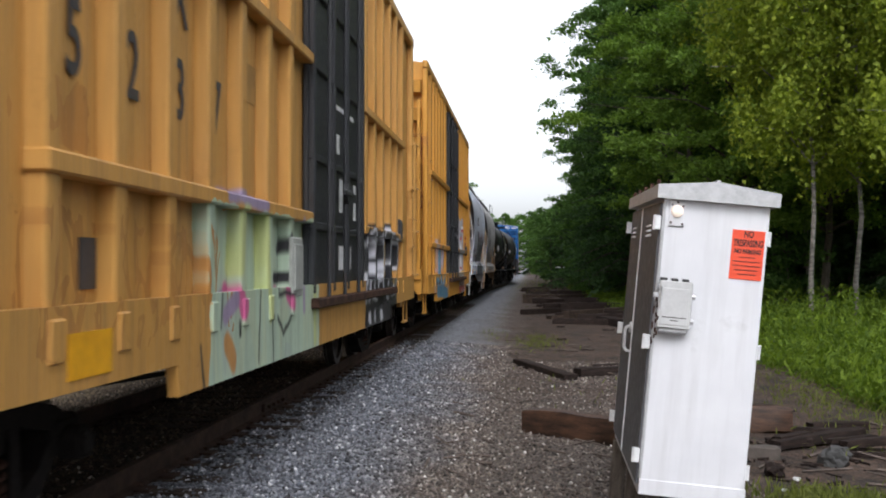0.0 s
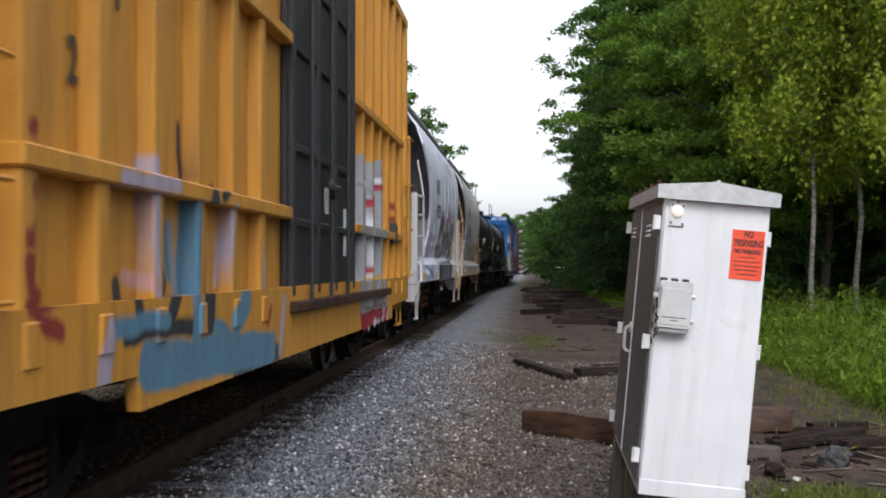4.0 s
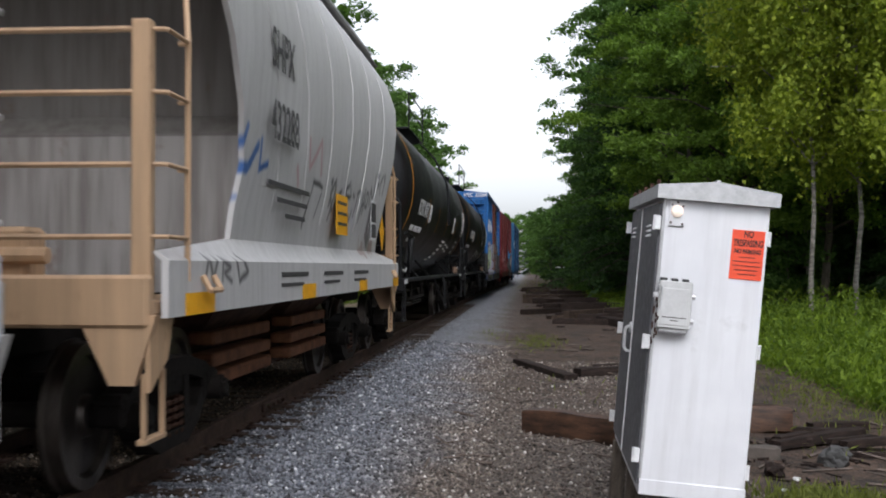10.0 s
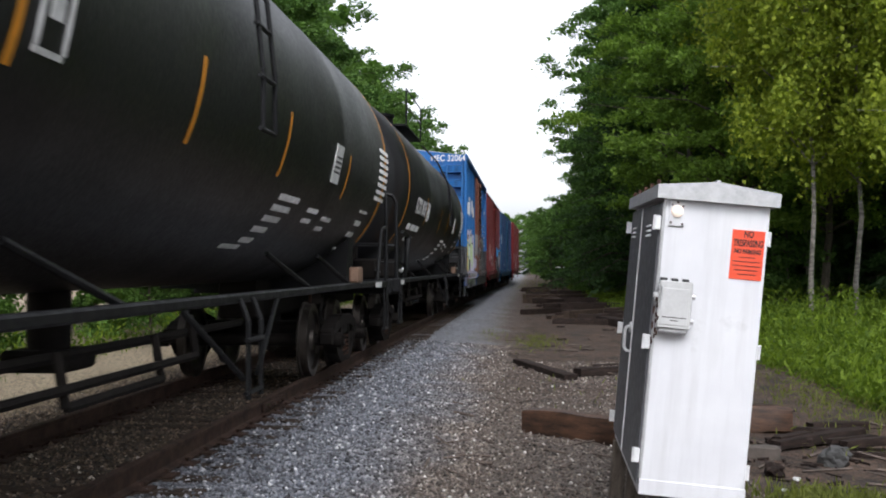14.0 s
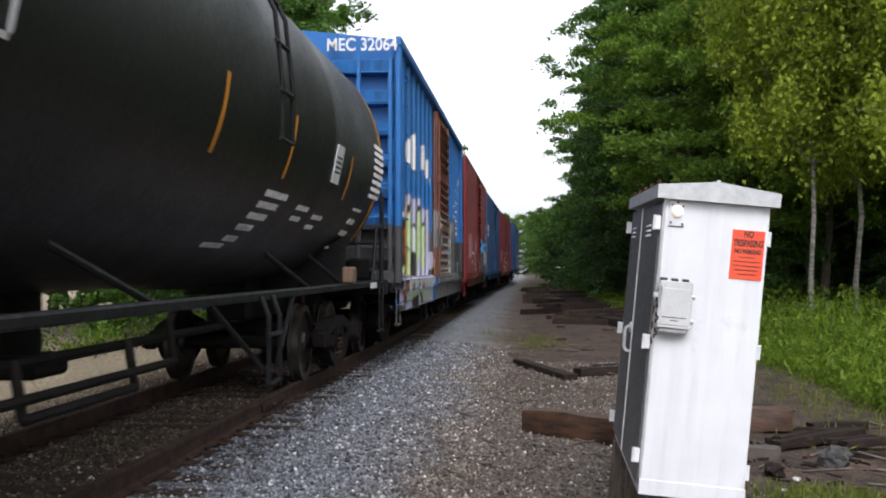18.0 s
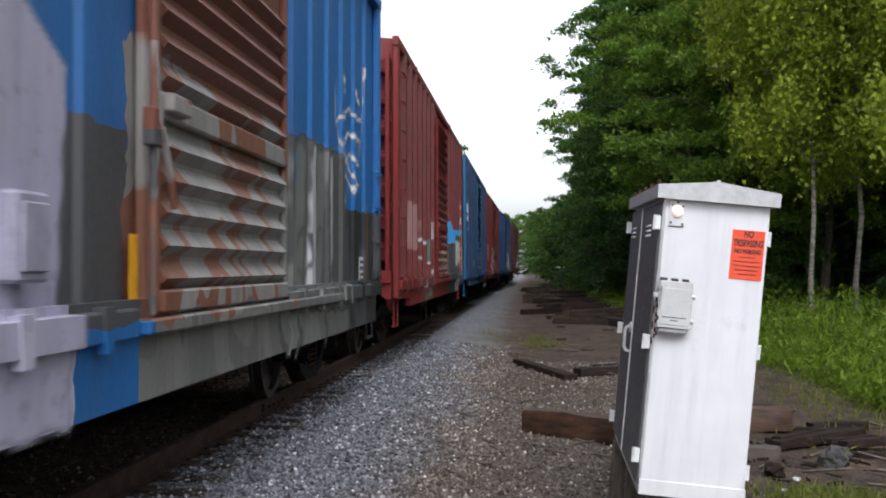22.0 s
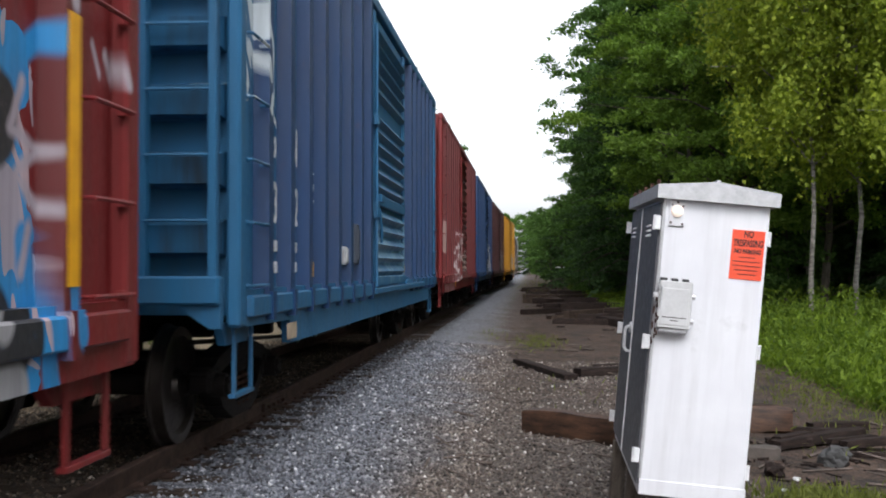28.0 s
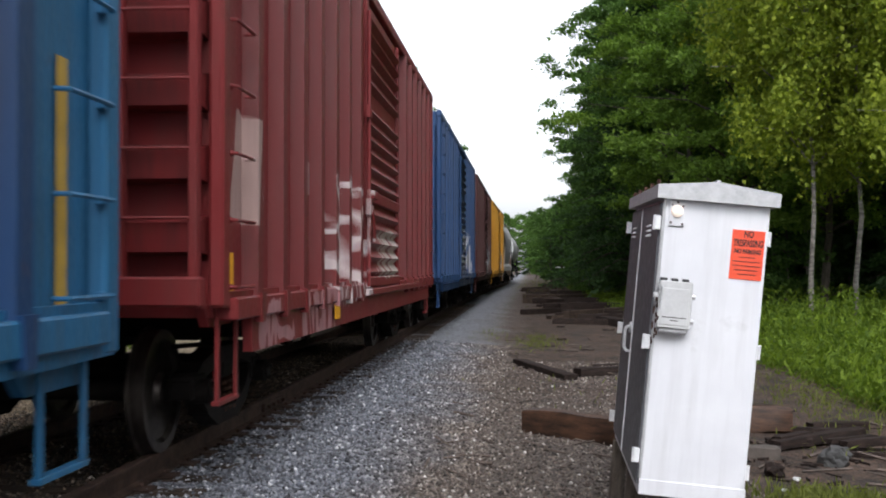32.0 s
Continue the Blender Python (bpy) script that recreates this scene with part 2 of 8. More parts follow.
def cabinet_paint():
    """White enamel with rain streaks and a few dark smudges."""
    m, nt, b = mat("white_painted_aluminium")
    v = coords(nt)
    streak = ramp(nt, noise_of(nt, coords(nt, (9, 9, 0.7)), 1.4, 5, 0.6), [(0.45, 0.0), (0.78, 0.35)])
    smudge = ramp(nt, noise_of(nt, v, 2.6, 6, 0.65), [(0.60, 0.0), (0.72, 0.45)])
    fine = noise_of(nt, v, 60, 3)
    c = mix(nt, ramp(nt, noise_of(nt, v, 1.3, 4), [(0.35, 0.0), (0.65, 1.0)]), (0.62, 0.62, 0.65), (0.72, 0.72, 0.745))
    c = mix(nt, streak, c, (0.40, 0.39, 0.39))
    c = mix(nt, smudge, c, (0.33, 0.32, 0.32))
    nt.links.new(c, b.inputs["Base Color"])
    nt.links.new(ramp(nt, fine, [(0.3, 0.32), (0.7, 0.5)]), b.inputs["Roughness"])
    bump(nt, b, fine, 0.04, 0.005)
    return m


ALU = cabinet_paint()
# doors' own grey, with the shade of the train side in the colour
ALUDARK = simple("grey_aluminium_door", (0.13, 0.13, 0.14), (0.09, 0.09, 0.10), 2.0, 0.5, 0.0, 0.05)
GALV = simple("galvanised_steel", (0.52, 0.52, 0.53), (0.36, 0.36, 0.37), 12, 0.4, 0.35, 0.1)
BRIGHT = simple("bright_bare_aluminium", (0.78, 0.78, 0.79), (0.6, 0.6, 0.61), 9, 0.35, 0.0, 0.05)
SIGN = simple("orange_red_sign", (0.80, 0.085, 0.03), (0.68, 0.06, 0.02), 3, 0.5, 0, 0.05)
INK = simple("black_print", (0.02, 0.012, 0.01), None, 6, 0.6)
BARK = simple("brown_bark", (0.09, 0.07, 0.055), (0.03, 0.025, 0.02), 5, 0.9, 0, 0.8, (4, 4, 1))
# darker than birch bark is: the trunks' shade is put into the colour
BIRCH = simple("birch_bark", (0.31, 0.28, 0.25), (0.05, 0.042, 0.035), 3.0, 0.8, 0, 0.4, (1, 1, 5))
LEAF = leaf_mat("maple_leaf", (0.026, 0.062, 0.012), (0.08, 0.15, 0.028), 0.25)
LEAF_BIRCH = leaf_mat("birch_leaf", (0.078, 0.122, 0.012), (0.25, 0.295, 0.03), 0.34)
# lighter copy of the maple leaf: light on these boughs is in the colour
LEAF_MID = leaf_mat("sunlit_maple_leaf", (0.05, 0.10, 0.012), (0.15, 0.235, 0.034), 0.32)
NEEDLE = leaf_mat("hemlock_needle", (0.014, 0.034, 0.010), (0.042, 0.088, 0.022), 0.2)
WEED = leaf_mat("weed_leaf", (0.036, 0.072, 0.007), (0.130, 0.188, 0.015), 0.35)
MOSS = leaf_mat("dry_grass", (0.048, 0.062, 0.012), (0.13, 0.145, 0.03), 0.3)


# ---- geometry kit ----
class Geo:
    """Collects faces for one mesh."""

    def __init__(self):
        self.v, self.f = [], []

    def add(self, v, f):
        n = len(self.v)
        self.v += [tuple(p) for p in v]
        self.f += [tuple(i + n for i in q) for q in f]
        return self

    def box(self, x0, x1, y0, y1, z0, z1, b=0.0):
        if b <= 0:
            v = [(x, y, z) for x in (x0, x1) for y in (y0, y1) for z in (z0, z1)]
            return self.add(v, [(0, 1, 3, 2), (4, 6, 7, 5), (0, 4, 5, 1), (2, 3, 7, 6), (0, 2, 6, 4), (1, 5, 7, 3)])
        lo, hi = (x0, y0, z0), (x1, y1, z1)
        b = min(b, *[(h - l) * 0.45 for l, h in zip(lo, hi)])
        bm = bmesh.new()
        pts = []
        for sx in (0, 1):
            for sy in (0, 1):
                for sz in (0, 1):
                    c = [(hi if s else lo)[i] for i, s in enumerate((sx, sy, sz))]
                    d = [(-b if s else b) for s in (sx, sy, sz)]
                    for i in range(3):
                        p = [c[j] + (d[j] if j != i else 0) for j in range(3)]
                        pts.append(bm.verts.new(p))
        bmesh.ops.convex_hull(bm, input=pts)
        bm.verts.index_update()
        v = [tuple(q.co) for q in bm.verts]
        f = [[q.index for q in face.verts] for face in bm.faces]
        bm.free()
        return self.add(v, f)

    def cyl(self, p0, p1, r, n=10, r1=None):
        p0, p1 = Vector(p0), Vector(p1)
        r1 = r if r1 is None else r1
        q = (p1 - p0).to_track_quat("Z", "Y")
        ring = [Vector((math.cos(a), math.sin(a), 0)) for a in [2 * math.pi * i / n for i in range(n)]]
        v = [p0 + q @ (e * r) for e in ring] + [p1 + q @ (e * r1) for e in ring]
        f = [(i, (i + 1) % n, n + (i + 1) % n, n + i) for i in range(n)]
        return self.add(v, f + [tuple(range(n - 1, -1, -1)), tuple(range(n, 2 * n))])

    def tube(self, pts, r, n=6):
        for a, b in zip(pts, pts[1:]):
            self.cyl(a, b, r, n)
        return self

    def prism(self, poly, axis, a0, a1):
        """poly in the two other axes, in order; closed along axis."""
        def put(p, a):
            return {"x": (a, p[0], p[1]), "y": (p[0], a, p[1]), "z": (p[0], p[1], a)}[axis]
        n = len(poly)
        v = [put(p, a0) for p in poly] + [put(p, a1) for p in poly]
        f = [(i, (i + 1) % n, n + (i + 1) % n, n + i) for i in range(n)]
        return self.add(v, f + [tuple(range(n - 1, -1, -1)), tuple(range(n, 2 * n))])

    def spin(self, prof, n=28, axis="x"):
        """prof: (along, radius) pairs, turned round the axis."""
        v, f = [], []
        for a, r in prof:
            for i in range(n):
                t = 2 * math.pi * i / n
                c, s = r * math.cos(t), r * math.sin(t)
                v.append({"x": (a, c, s), "y": (c, a, s), "z": (c, s, a)}[axis])
        m = len(prof)
        for j in range(m - 1):
            for i in range(n):
                f.append((j * n + i, j * n + (i + 1) % n, (j + 1) * n + (i + 1) % n, (j + 1) * n + i))
        f.append(tuple(range(n)))
        f.append(tuple(range((m - 1) * n, m * n)))
        return self.add(v, f)

    def mesh(self, name, material, smooth=35):
        me = bpy.data.meshes.new(name)
        me.from_pydata(self.v, [], self.f)
        bm = bmesh.new()
        bm.from_mesh(me)
        bmesh.ops.recalc_face_normals(bm, faces=bm.faces)
        bm.to_mesh(me)
        bm.free()
        me.materials.append(material)
        me.shade_smooth()
        me.set_sharp_from_angle(angle=radians(smooth))
        return me


def part(name, geo, material, parent, label="", at=None):
    """One mesh object under a thing or a part."""
    me = geo if isinstance(geo, bpy.types.Mesh) else geo.mesh(name, material)
    ob = new(name, me)
    ob.parent = parent
    if at is not None:
        ob.matrix_basis = at if isinstance(at, Matrix) else Matrix.Translation(at)
    if label:
        tagged(ob, label)
    return ob


def thing(name, label, category, group="", m=None):
    ob = tagged(new(name), label, category, group)
    if m is not None:
        ob.matrix_basis = m
    return ob


def text(body, size, material, parent, at, label="", name="lettering", squeeze=1.0, thick=0.001, bold=0.0):
    cu = bpy.data.curves.new(name, "FONT")
    cu.body, cu.size, cu.extrude, cu.align_x, cu.align_y = body, size, thick, "CENTER", "CENTER"
    cu.offset = bold
    cu.materials.append(material)
    ob = new(name, cu)
    ob.parent = parent
    ob.matrix_basis = at @ Matrix.Diagonal((squeeze, 1, 1, 1))
    if label:
        tagged(ob, label)
    return ob


SIDE = Euler((radians(90), 0, radians(90))).to_matrix().to_4x4()   # lettering that faces +x


def leaves(name, pos, size, material, flat=0.5, seed=1, parent=None, wide=0.55):
    """One mesh of many small folded leaves at the given places."""
    rng = np.random.default_rng(seed)
    n = len(pos)
    d = rng.normal(size=(n, 3))
    d[:, 2] *= flat
    d /= np.linalg.norm(d, axis=1)[:, None]
    u = np.cross(d, rng.normal(size=(n, 3)))
    u /= np.linalg.norm(u, axis=1)[:, None]
    w = np.cross(d, u)
    s = size * rng.uniform(0.6, 1.4, n)[:, None]
    v = np.empty((n, 4, 3))
    v[:, 0] = pos - d * s
    v[:, 1] = pos + u * s * wide + w * s * 0.15
    v[:, 2] = pos + d * s
    v[:, 3] = pos - u * s * wide + w * s * 0.15
    me = bpy.data.meshes.new(name)
    me.vertices.add(4 * n)
    me.vertices.foreach_set("co", v.reshape(-1))
    me.loops.add(4 * n)
    me.loops.foreach_set("vertex_index", np.arange(4 * n, dtype=np.int32))
    me.polygons.add(n)
    me.polygons.foreach_set("loop_start", np.arange(0, 4 * n, 4, dtype=np.int32))
    me.update(calc_edges=True)
    me.materials.append(material)
    ob = new(name, me)
    ob.parent = parent
    return ob


# ---- ground and track ----
TRACK_X = -3.55


def on_track(s):
    """Place and heading of the track's centre line s metres along it: straight, a slight right curve, then a left bend."""
    x, y, h = TRACK_X, min(s, 50.0), 0.0
    for start, length, radius in ((50.0, 42.0, 1300.0), (92.0, 1e9, -300.0)):
        q = min(s - start, length)
        if q > 0:
            t = q / radius
            c, d = radius * (1 - math.cos(t)), radius * math.sin(t)
            x, y = x + d * math.sin(h) + c * math.cos(h), y + d * math.cos(h) - c * math.sin(h)
            h += t
    return x, y, -math.degrees(h)


def ground_height(x, y):
    d = abs(x - TRACK_X)
    z = -0.19 if d < 1.7 else -0.19 - 0.10 * min((d - 1.7) / 1.3, 1.0)
    if x > 1.6:
        z -= 0.10 * min((x - 1.6) / 3, 1.0)
    z += 0.03 * noise.noise((x * 0.7, y * 0.5, 3.0)) * min(max(d - 1.2, 0), 1)
    return z


def ground():
    xs = [-900, -300, -120, -60, -30, -20, -14] + [-10 + 0.25 * i for i in range(65)] + [7, 9, 12, 18, 30, 60, 120, 300, 900]
    ys = [-600, -200, -60, -20, -8, -3] + [0.3 * i for i in range(100)] + [31 + 2 * i for i in range(30)] + [95, 105, 120, 140, 170, 210, 270, 400, 700, 1500]
    v = [(x, y, ground_height(x, y)) for y in ys for x in xs]
    w = len(xs)
    f = [(j * w + i, j * w + i + 1, (j + 1) * w + i + 1, (j + 1) * w + i) for j in range(len(ys) - 1) for i in range(w - 1)]
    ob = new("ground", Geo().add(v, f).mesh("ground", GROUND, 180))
    tagged(ob, "grey crushed stone, brown dirt and grassy ground beside the railway", "ground", kind="structure")


def stones(name, n, x0, x1, y0, y1, power, seed, size=(0.014, 0.032), label=""):
    """Loose crushed stone, one mesh of irregular eight-sided lumps."""
    rng = np.random.default_rng(seed)
    x = rng.uniform(x0, x1, n)
    y = y0 + (y1 - y0) * rng.uniform(0, 1, n) ** power
    keep = (abs(abs(x - TRACK_X) - 0.755) > 0.09)
    x, y = x[keep], y[keep]
    n = len(x)
    z = np.array([ground_height(a, b) for a, b in zip(x, y)])
    s = rng.uniform(size[0], size[1], n) * rng.uniform(0.8, 1.3, n)
    base = np.array([(1, 0, 0), (-1, 0, 0), (0, 1, 0), (0, -1, 0), (0, 0, 0.8), (0, 0, -0.6)])
    v = base[None] * rng.uniform(0.6, 1.3, (n, 6, 1)) + rng.normal(0, 0.22, (n, 6, 3))
    a = rng.uniform(0, 6.28, n)
    c, q = np.cos(a)[:, None], np.sin(a)[:, None]
    r = np.stack([v[..., 0] * c - v[..., 1] * q, v[..., 0] * q + v[..., 1] * c, v[..., 2]], -1)
    r = r * s[:, None, None] + np.stack([x, y, z + s * 0.35], -1)[:, None]
    tri = np.array([(0, 2, 4), (2, 1, 4), (1, 3, 4), (3, 0, 4), (2, 0, 5), (1, 2, 5), (3, 1, 5), (0, 3, 5)])
    f = (tri[None] + 6 * np.arange(n)[:, None, None]).reshape(-1)
    me = bpy.data.meshes.new(name)
    me.vertices.add(6 * n)
    me.vertices.foreach_set("co", r.reshape(-1))
    me.loops.add(len(f))
    me.loops.foreach_set("vertex_index", f.astype(np.int32))
    me.polygons.add(len(f) // 3)
    me.polygons.foreach_set("loop_start", np.arange(0, len(f), 3, dtype=np.int32))
    me.update(calc_edges=True)
    me.materials.append(STONE)
    tagged(new(name, me), label, "gravel", kind="stuff")


def track():
    top = tagged(new("railway_track"), "single railway track of rusty rails on timber ties in stone ballast", "railway track", kind="structure")
    prof = [(-0.07, -0.172), (0.07, -0.172), (0.07, -0.16), (0.012, -0.14), (0.012, -0.045), (0.036, -0.036), (0.036, -0.006), (0.028, 0.0),
            (-0.028, 0.0), (-0.036, -0.006), (-0.036, -0.036), (-0.012, -0.045), (-0.012, -0.14), (-0.07, -0.16)]
    ss = [-12, 0, 4, 8, 12, 16, 24, 40, 50] + [50 + 7 * i for i in range(1, 27)]
    for off in (0.755, -0.755):
        g, n = Geo(), len(prof)
        v = []
        for s in ss:
            x, y, h = on_track(s)
            c, q = math.cos(radians(h)), math.sin(radians(h))
            v += [(x + (off + a) * c, y + (off + a) * q, z) for a, z in prof]
        f = [(j * n + i, j * n + (i + 1) % n, (j + 1) * n + (i + 1) % n, (j + 1) * n + i) for j in range(len(ss) - 1) for i in range(n)]
        part("rail", g.add(v, f), RAILSTEEL, top)
    me = Geo().box(-1.3, 1.3, -0.115, 0.115, -0.345, -0.172, 0.012).mesh("tie", TIMBER)
    plate = Geo().box(-0.18, 0.18, -0.095, 0.095, -0.174, -0.156, 0.004).mesh("tie_plate", RAILSTEEL)
    spike = Geo().box(-0.012, 0.012, -0.012, 0.012, -0.2, -0.138, 0.0).box(-0.02, 0.02, -0.016, 0.016, -0.142, -0.126, 0.004).mesh("spike", RAILSTEEL)
    rng = random.Random(4)
    for i in range(112):
        y = 1.0 + 0.52 * i if i < 90 else 0.48 - 0.52 * (i - 90)
        t = part("tie", me, TIMBER, top, at=pose(TRACK_X + rng.uniform(-0.05, 0.05), y + rng.uniform(-0.03, 0.03), rng.uniform(-0.012, 0.0), 0, 0, rng.uniform(-1, 1)))
        if i < 45:
            for off in (0.755, -0.755):
                part("tie_plate", plate, RAILSTEEL, top, at=(TRACK_X + off, y, 0))
                if i < 30:
                    part("spike", spike, RAILSTEEL, top, at=(TRACK_X + off + 0.085, y + 0.05, 0))
                    part("spike", spike, RAILSTEEL, top, at=(TRACK_X + off - 0.085, y - 0.05, 0))
    # bolted joint bar on the near rail
    g = Geo().box(0.012, 0.05, -0.45, 0.45, -0.13, -0.04, 0.008)
    for i in range(4):
        g.cyl((0.05, -0.33 + 0.22 * i, -0.085), (0.085, -0.33 + 0.22 * i, -0.085), 0.02, 6)
    part("joint_bar", g, RAILSTEEL, top, at=(TRACK_X + 0.755, 12.1, 0))


# ---- wheels and trucks ----
def wheel_mesh(side):
    r = 0.457
    prof = [(-0.075, 0.06), (-0.075, 0.12), (-0.03, 0.14), (-0.02, 0.36), (-0.06, 0.385), (-0.06, r), (0.03, r + 0.004), (0.045, r + 0.026), (0.065, r + 0.022), (0.075, r), (0.075, 0.385),
            (0.04, 0.36), (0.03, 0.14), (0.08, 0.12), (0.08, 0.06)]
    return Geo().spin([(-a * side, q) for a, q in prof], 36).mesh("wheel", TREAD, 30)


def truck_meshes():
    g = Geo()
    # cast side frame: arch bar with two windows, bolster opening and journal seats
    outer = [(-1.02, 0.56), (-1.02, 0.40), (-0.72, 0.38), (-0.60, 0.30), (-0.30, 0.16), (0.30, 0.16), (0.60, 0.30), (0.72, 0.38), (1.02, 0.40), (1.02, 0.56), (0.80, 0.63), (0.35, 0.70), (-0.35, 0.70), (-0.80, 0.63)]
    def strip(pts, w, x0, x1):
        for a, b in zip(pts, pts[1:]):
            d = Vector((b[0] - a[0], b[1] - a[1])).normalized()
            nrm = Vector((-d.y, d.x)) * w / 2
            a2, b2 = Vector(a) - d * w * 0.3, Vector(b) + d * w * 0.3
            g.prism([tuple(a2 + nrm), tuple(b2 + nrm), tuple(b2 - nrm), tuple(a2 - nrm)], "x", x0, x1)
    strip([(-0.98, 0.50), (-0.72, 0.60), (-0.30, 0.68), (0.30, 0.68), (0.72, 0.60), (0.98, 0.50)], 0.13, -0.085, 0.085)
    strip([(-0.74, 0.46), (-0.56, 0.30), (-0.30, 0.19), (0.30, 0.19), (0.56, 0.30), (0.74, 0.46)], 0.12, -0.08, 0.08)
    strip([(-0.30, 0.24), (-0.27, 0.66)], 0.11, -0.08, 0.08)
    strip([(0.30, 0.24), (0.27, 0.66)], 0.11, -0.08, 0.08)
    for s in (-1, 1):
        g.box(-0.10, 0.10, s * 0.875 - 0.16, s * 0.875 + 0.16, 0.47, 0.60, 0.03)
        g.box(-0.09, 0.09, s * 0.72 - 0.05, s * 0.72 + 0.05, 0.38, 0.55, 0.02)
        g.box(-0.09, 0.09, s * 1.01 - 0.04, s * 1.01 + 0.04, 0.40, 0.55, 0.02)
    frame_me = g.mesh("side_frame", IRON)
    cap = Geo().cyl((0, 0, 0), (0.12, 0, 0), 0.095, 16).cyl((0.12, 0, 0), (0.15, 0, 0), 0.07, 16)
    for i in range(3):
        a = 2.09 * i + 0.5
        cap.cyl((0.12, 0.062 * math.cos(a), 0.062 * math.sin(a)), (0.165, 0.062 * math.cos(a), 0.062 * math.sin(a)), 0.016, 6)
    cap_me = cap.mesh("bearing_cap", IRON)
    sp = Geo()
    for k in (-0.13, 0.02, 0.15):
        pts = [(0.062 * math.cos(a) + 0.02, k + 0.062 * math.sin(a), 0.225 + 0.25 * a / (2 * math.pi * 4.5)) for a in [2 * math.pi * i / 10 for i in range(46)]]
        sp.tube(pts, 0.016, 5)
    spring_me = sp.mesh("spring", RUSTY, 60)
    b = Geo().box(-1.08, 1.08, -0.2, 0.2, 0.48, 0.66, 0.03).box(-0.55, 0.55, -0.24, 0.24, 0.40, 0.62, 0.03).cyl((0, 0, 0.6), (0, 0, 0.8), 0.2, 14)
    for s in (-1, 1):
        b.box(-0.95, 0.95, s * 0.38 - 0.04, s * 0.38 + 0.04, 0.36, 0.46, 0.01)
        for q in (-1, 1):
            b.box(q * 0.755 - 0.05, q * 0.755 + 0.05, s * 0.41 - 0.03, s * 0.41 + 0.03, 0.28, 0.58, 0.02)
    bolster_me = b.mesh("truck", IRON)
    axle_me = Geo().spin([(-1.05, 0.07), (-0.85, 0.075), (-0.8, 0.09), (-0.6, 0.085), (0, 0.075), (0.6, 0.085), (0.8, 0.09), (0.85, 0.075), (1.05, 0.07)], 12).mesh("axle", IRON)
    return frame_me, cap_me, spring_me, bolster_me, axle_me


WHEEL, WHEEL_FAR = wheel_mesh(1), wheel_mesh(-1)
FRAME_ME, CAP_ME, SPRING_ME, BOLSTER_ME, AXLE_ME = truck_meshes()
TURNING = []    # wheels and axles, which roll as the train goes


def truck(car, y):
    t = part("truck", BOLSTER_ME, IRON, car, "cast iron wheel truck caked in dark grime", at=(0, y, 0))
    for s in (-1, 1):
        turn = pose(0, 0, 0, 0, 0, 0 if s > 0 else 180)
        part("side_frame", FRAME_ME, IRON, t, at=Matrix.Translation((s * 1.0, 0, 0)) @ turn)
        part("spring", SPRING_ME, RUSTY, t, at=Matrix.Translation((s * 1.0, 0, 0)) @ turn)
        for q in (-1, 1):
            part("bearing_cap", CAP_ME, IRON, t, at=Matrix.Translation((s * 1.06, q * 0.875, 0.457)) @ turn)
    for q in (-1, 1):
        for name, me, m in (("wheel", WHEEL, Matrix.Translation((0.755, q * 0.875, 0.457))),
                            ("wheel", WHEEL_FAR, Matrix.Translation((-0.755, q * 0.875, 0.457))),
                            ("axle", AXLE_ME, Matrix.Translation((0, q * 0.875, 0.457)))):
            w = part(name, me, IRON, t)
            w.matrix_parent_inverse = m
            TURNING.append(w)


COUPLER_ME = (Geo().box(-0.09, 0.09, -0.62, 0.1, 0.80, 0.98, 0.02).box(-0.16, 0.16, -0.80, -0.52, 0.74, 1.02, 0.05)
              .box(0.06, 0.22, -0.88, -0.66, 0.76, 1.0, 0.04).box(-0.22, -0.12, -0.84, -0.62, 0.77, 0.99, 0.03)).mesh("coupler", RUSTY)
HOSE_ME = Geo().tube([(0.35, -0.35, 0.82), (0.36, -0.5, 0.7), (0.37, -0.6, 0.52), (0.36, -0.72, 0.38), (0.33, -0.85, 0.34)], 0.025, 6).mesh("air_hose", IRON)


def couplers(car, half):
    for s in (-1, 1):
        turn = pose(0, 0, 0, 0, 0, 0 if s < 0 else 180)
        part("coupler", COUPLER_ME, RUSTY, car, at=Matrix.Translation((0, s * half, 0)) @ turn)
        part("air_hose", HOSE_ME, IRON, car, at=Matrix.Translation((0, s * half, 0)) @ turn)


def underframe(car, half, z=1.0):
    g = Geo().box(-0.2, 0.2, -half, half, z - 0.28, z - 0.02, 0.02)
    for y in (-half * 0.72, -half * 0.3, 0.3, half * 0.35, half * 0.72):
        g.box(-1.3, 1.3, y - 0.08, y + 0.08, z - 0.2, z - 0.02, 0.02)
    part("underframe", g, IRON, car)
    g = Geo().cyl((0.55, 0.6, 0.72), (0.55, 1.9, 0.72), 0.2, 14)
    part("air_tank", g, IRON, car)
    g = Geo().box(-1.0, -0.4, -1.6, -0.6, 0.5, 0.9, 0.04).cyl((0.75, -2.6, 0.75), (0.75, -1.2, 0.75), 0.12, 12)
    part("brake_cylinder", g, IRON, car)
    g = Geo().tube([(0.95, -half + 1, 0.8), (0.95, -3, 0.62), (0.95, 3, 0.62), (0.95, half - 1, 0.8)], 0.02, 5)
    part("brake_rod", g, IRON, car)


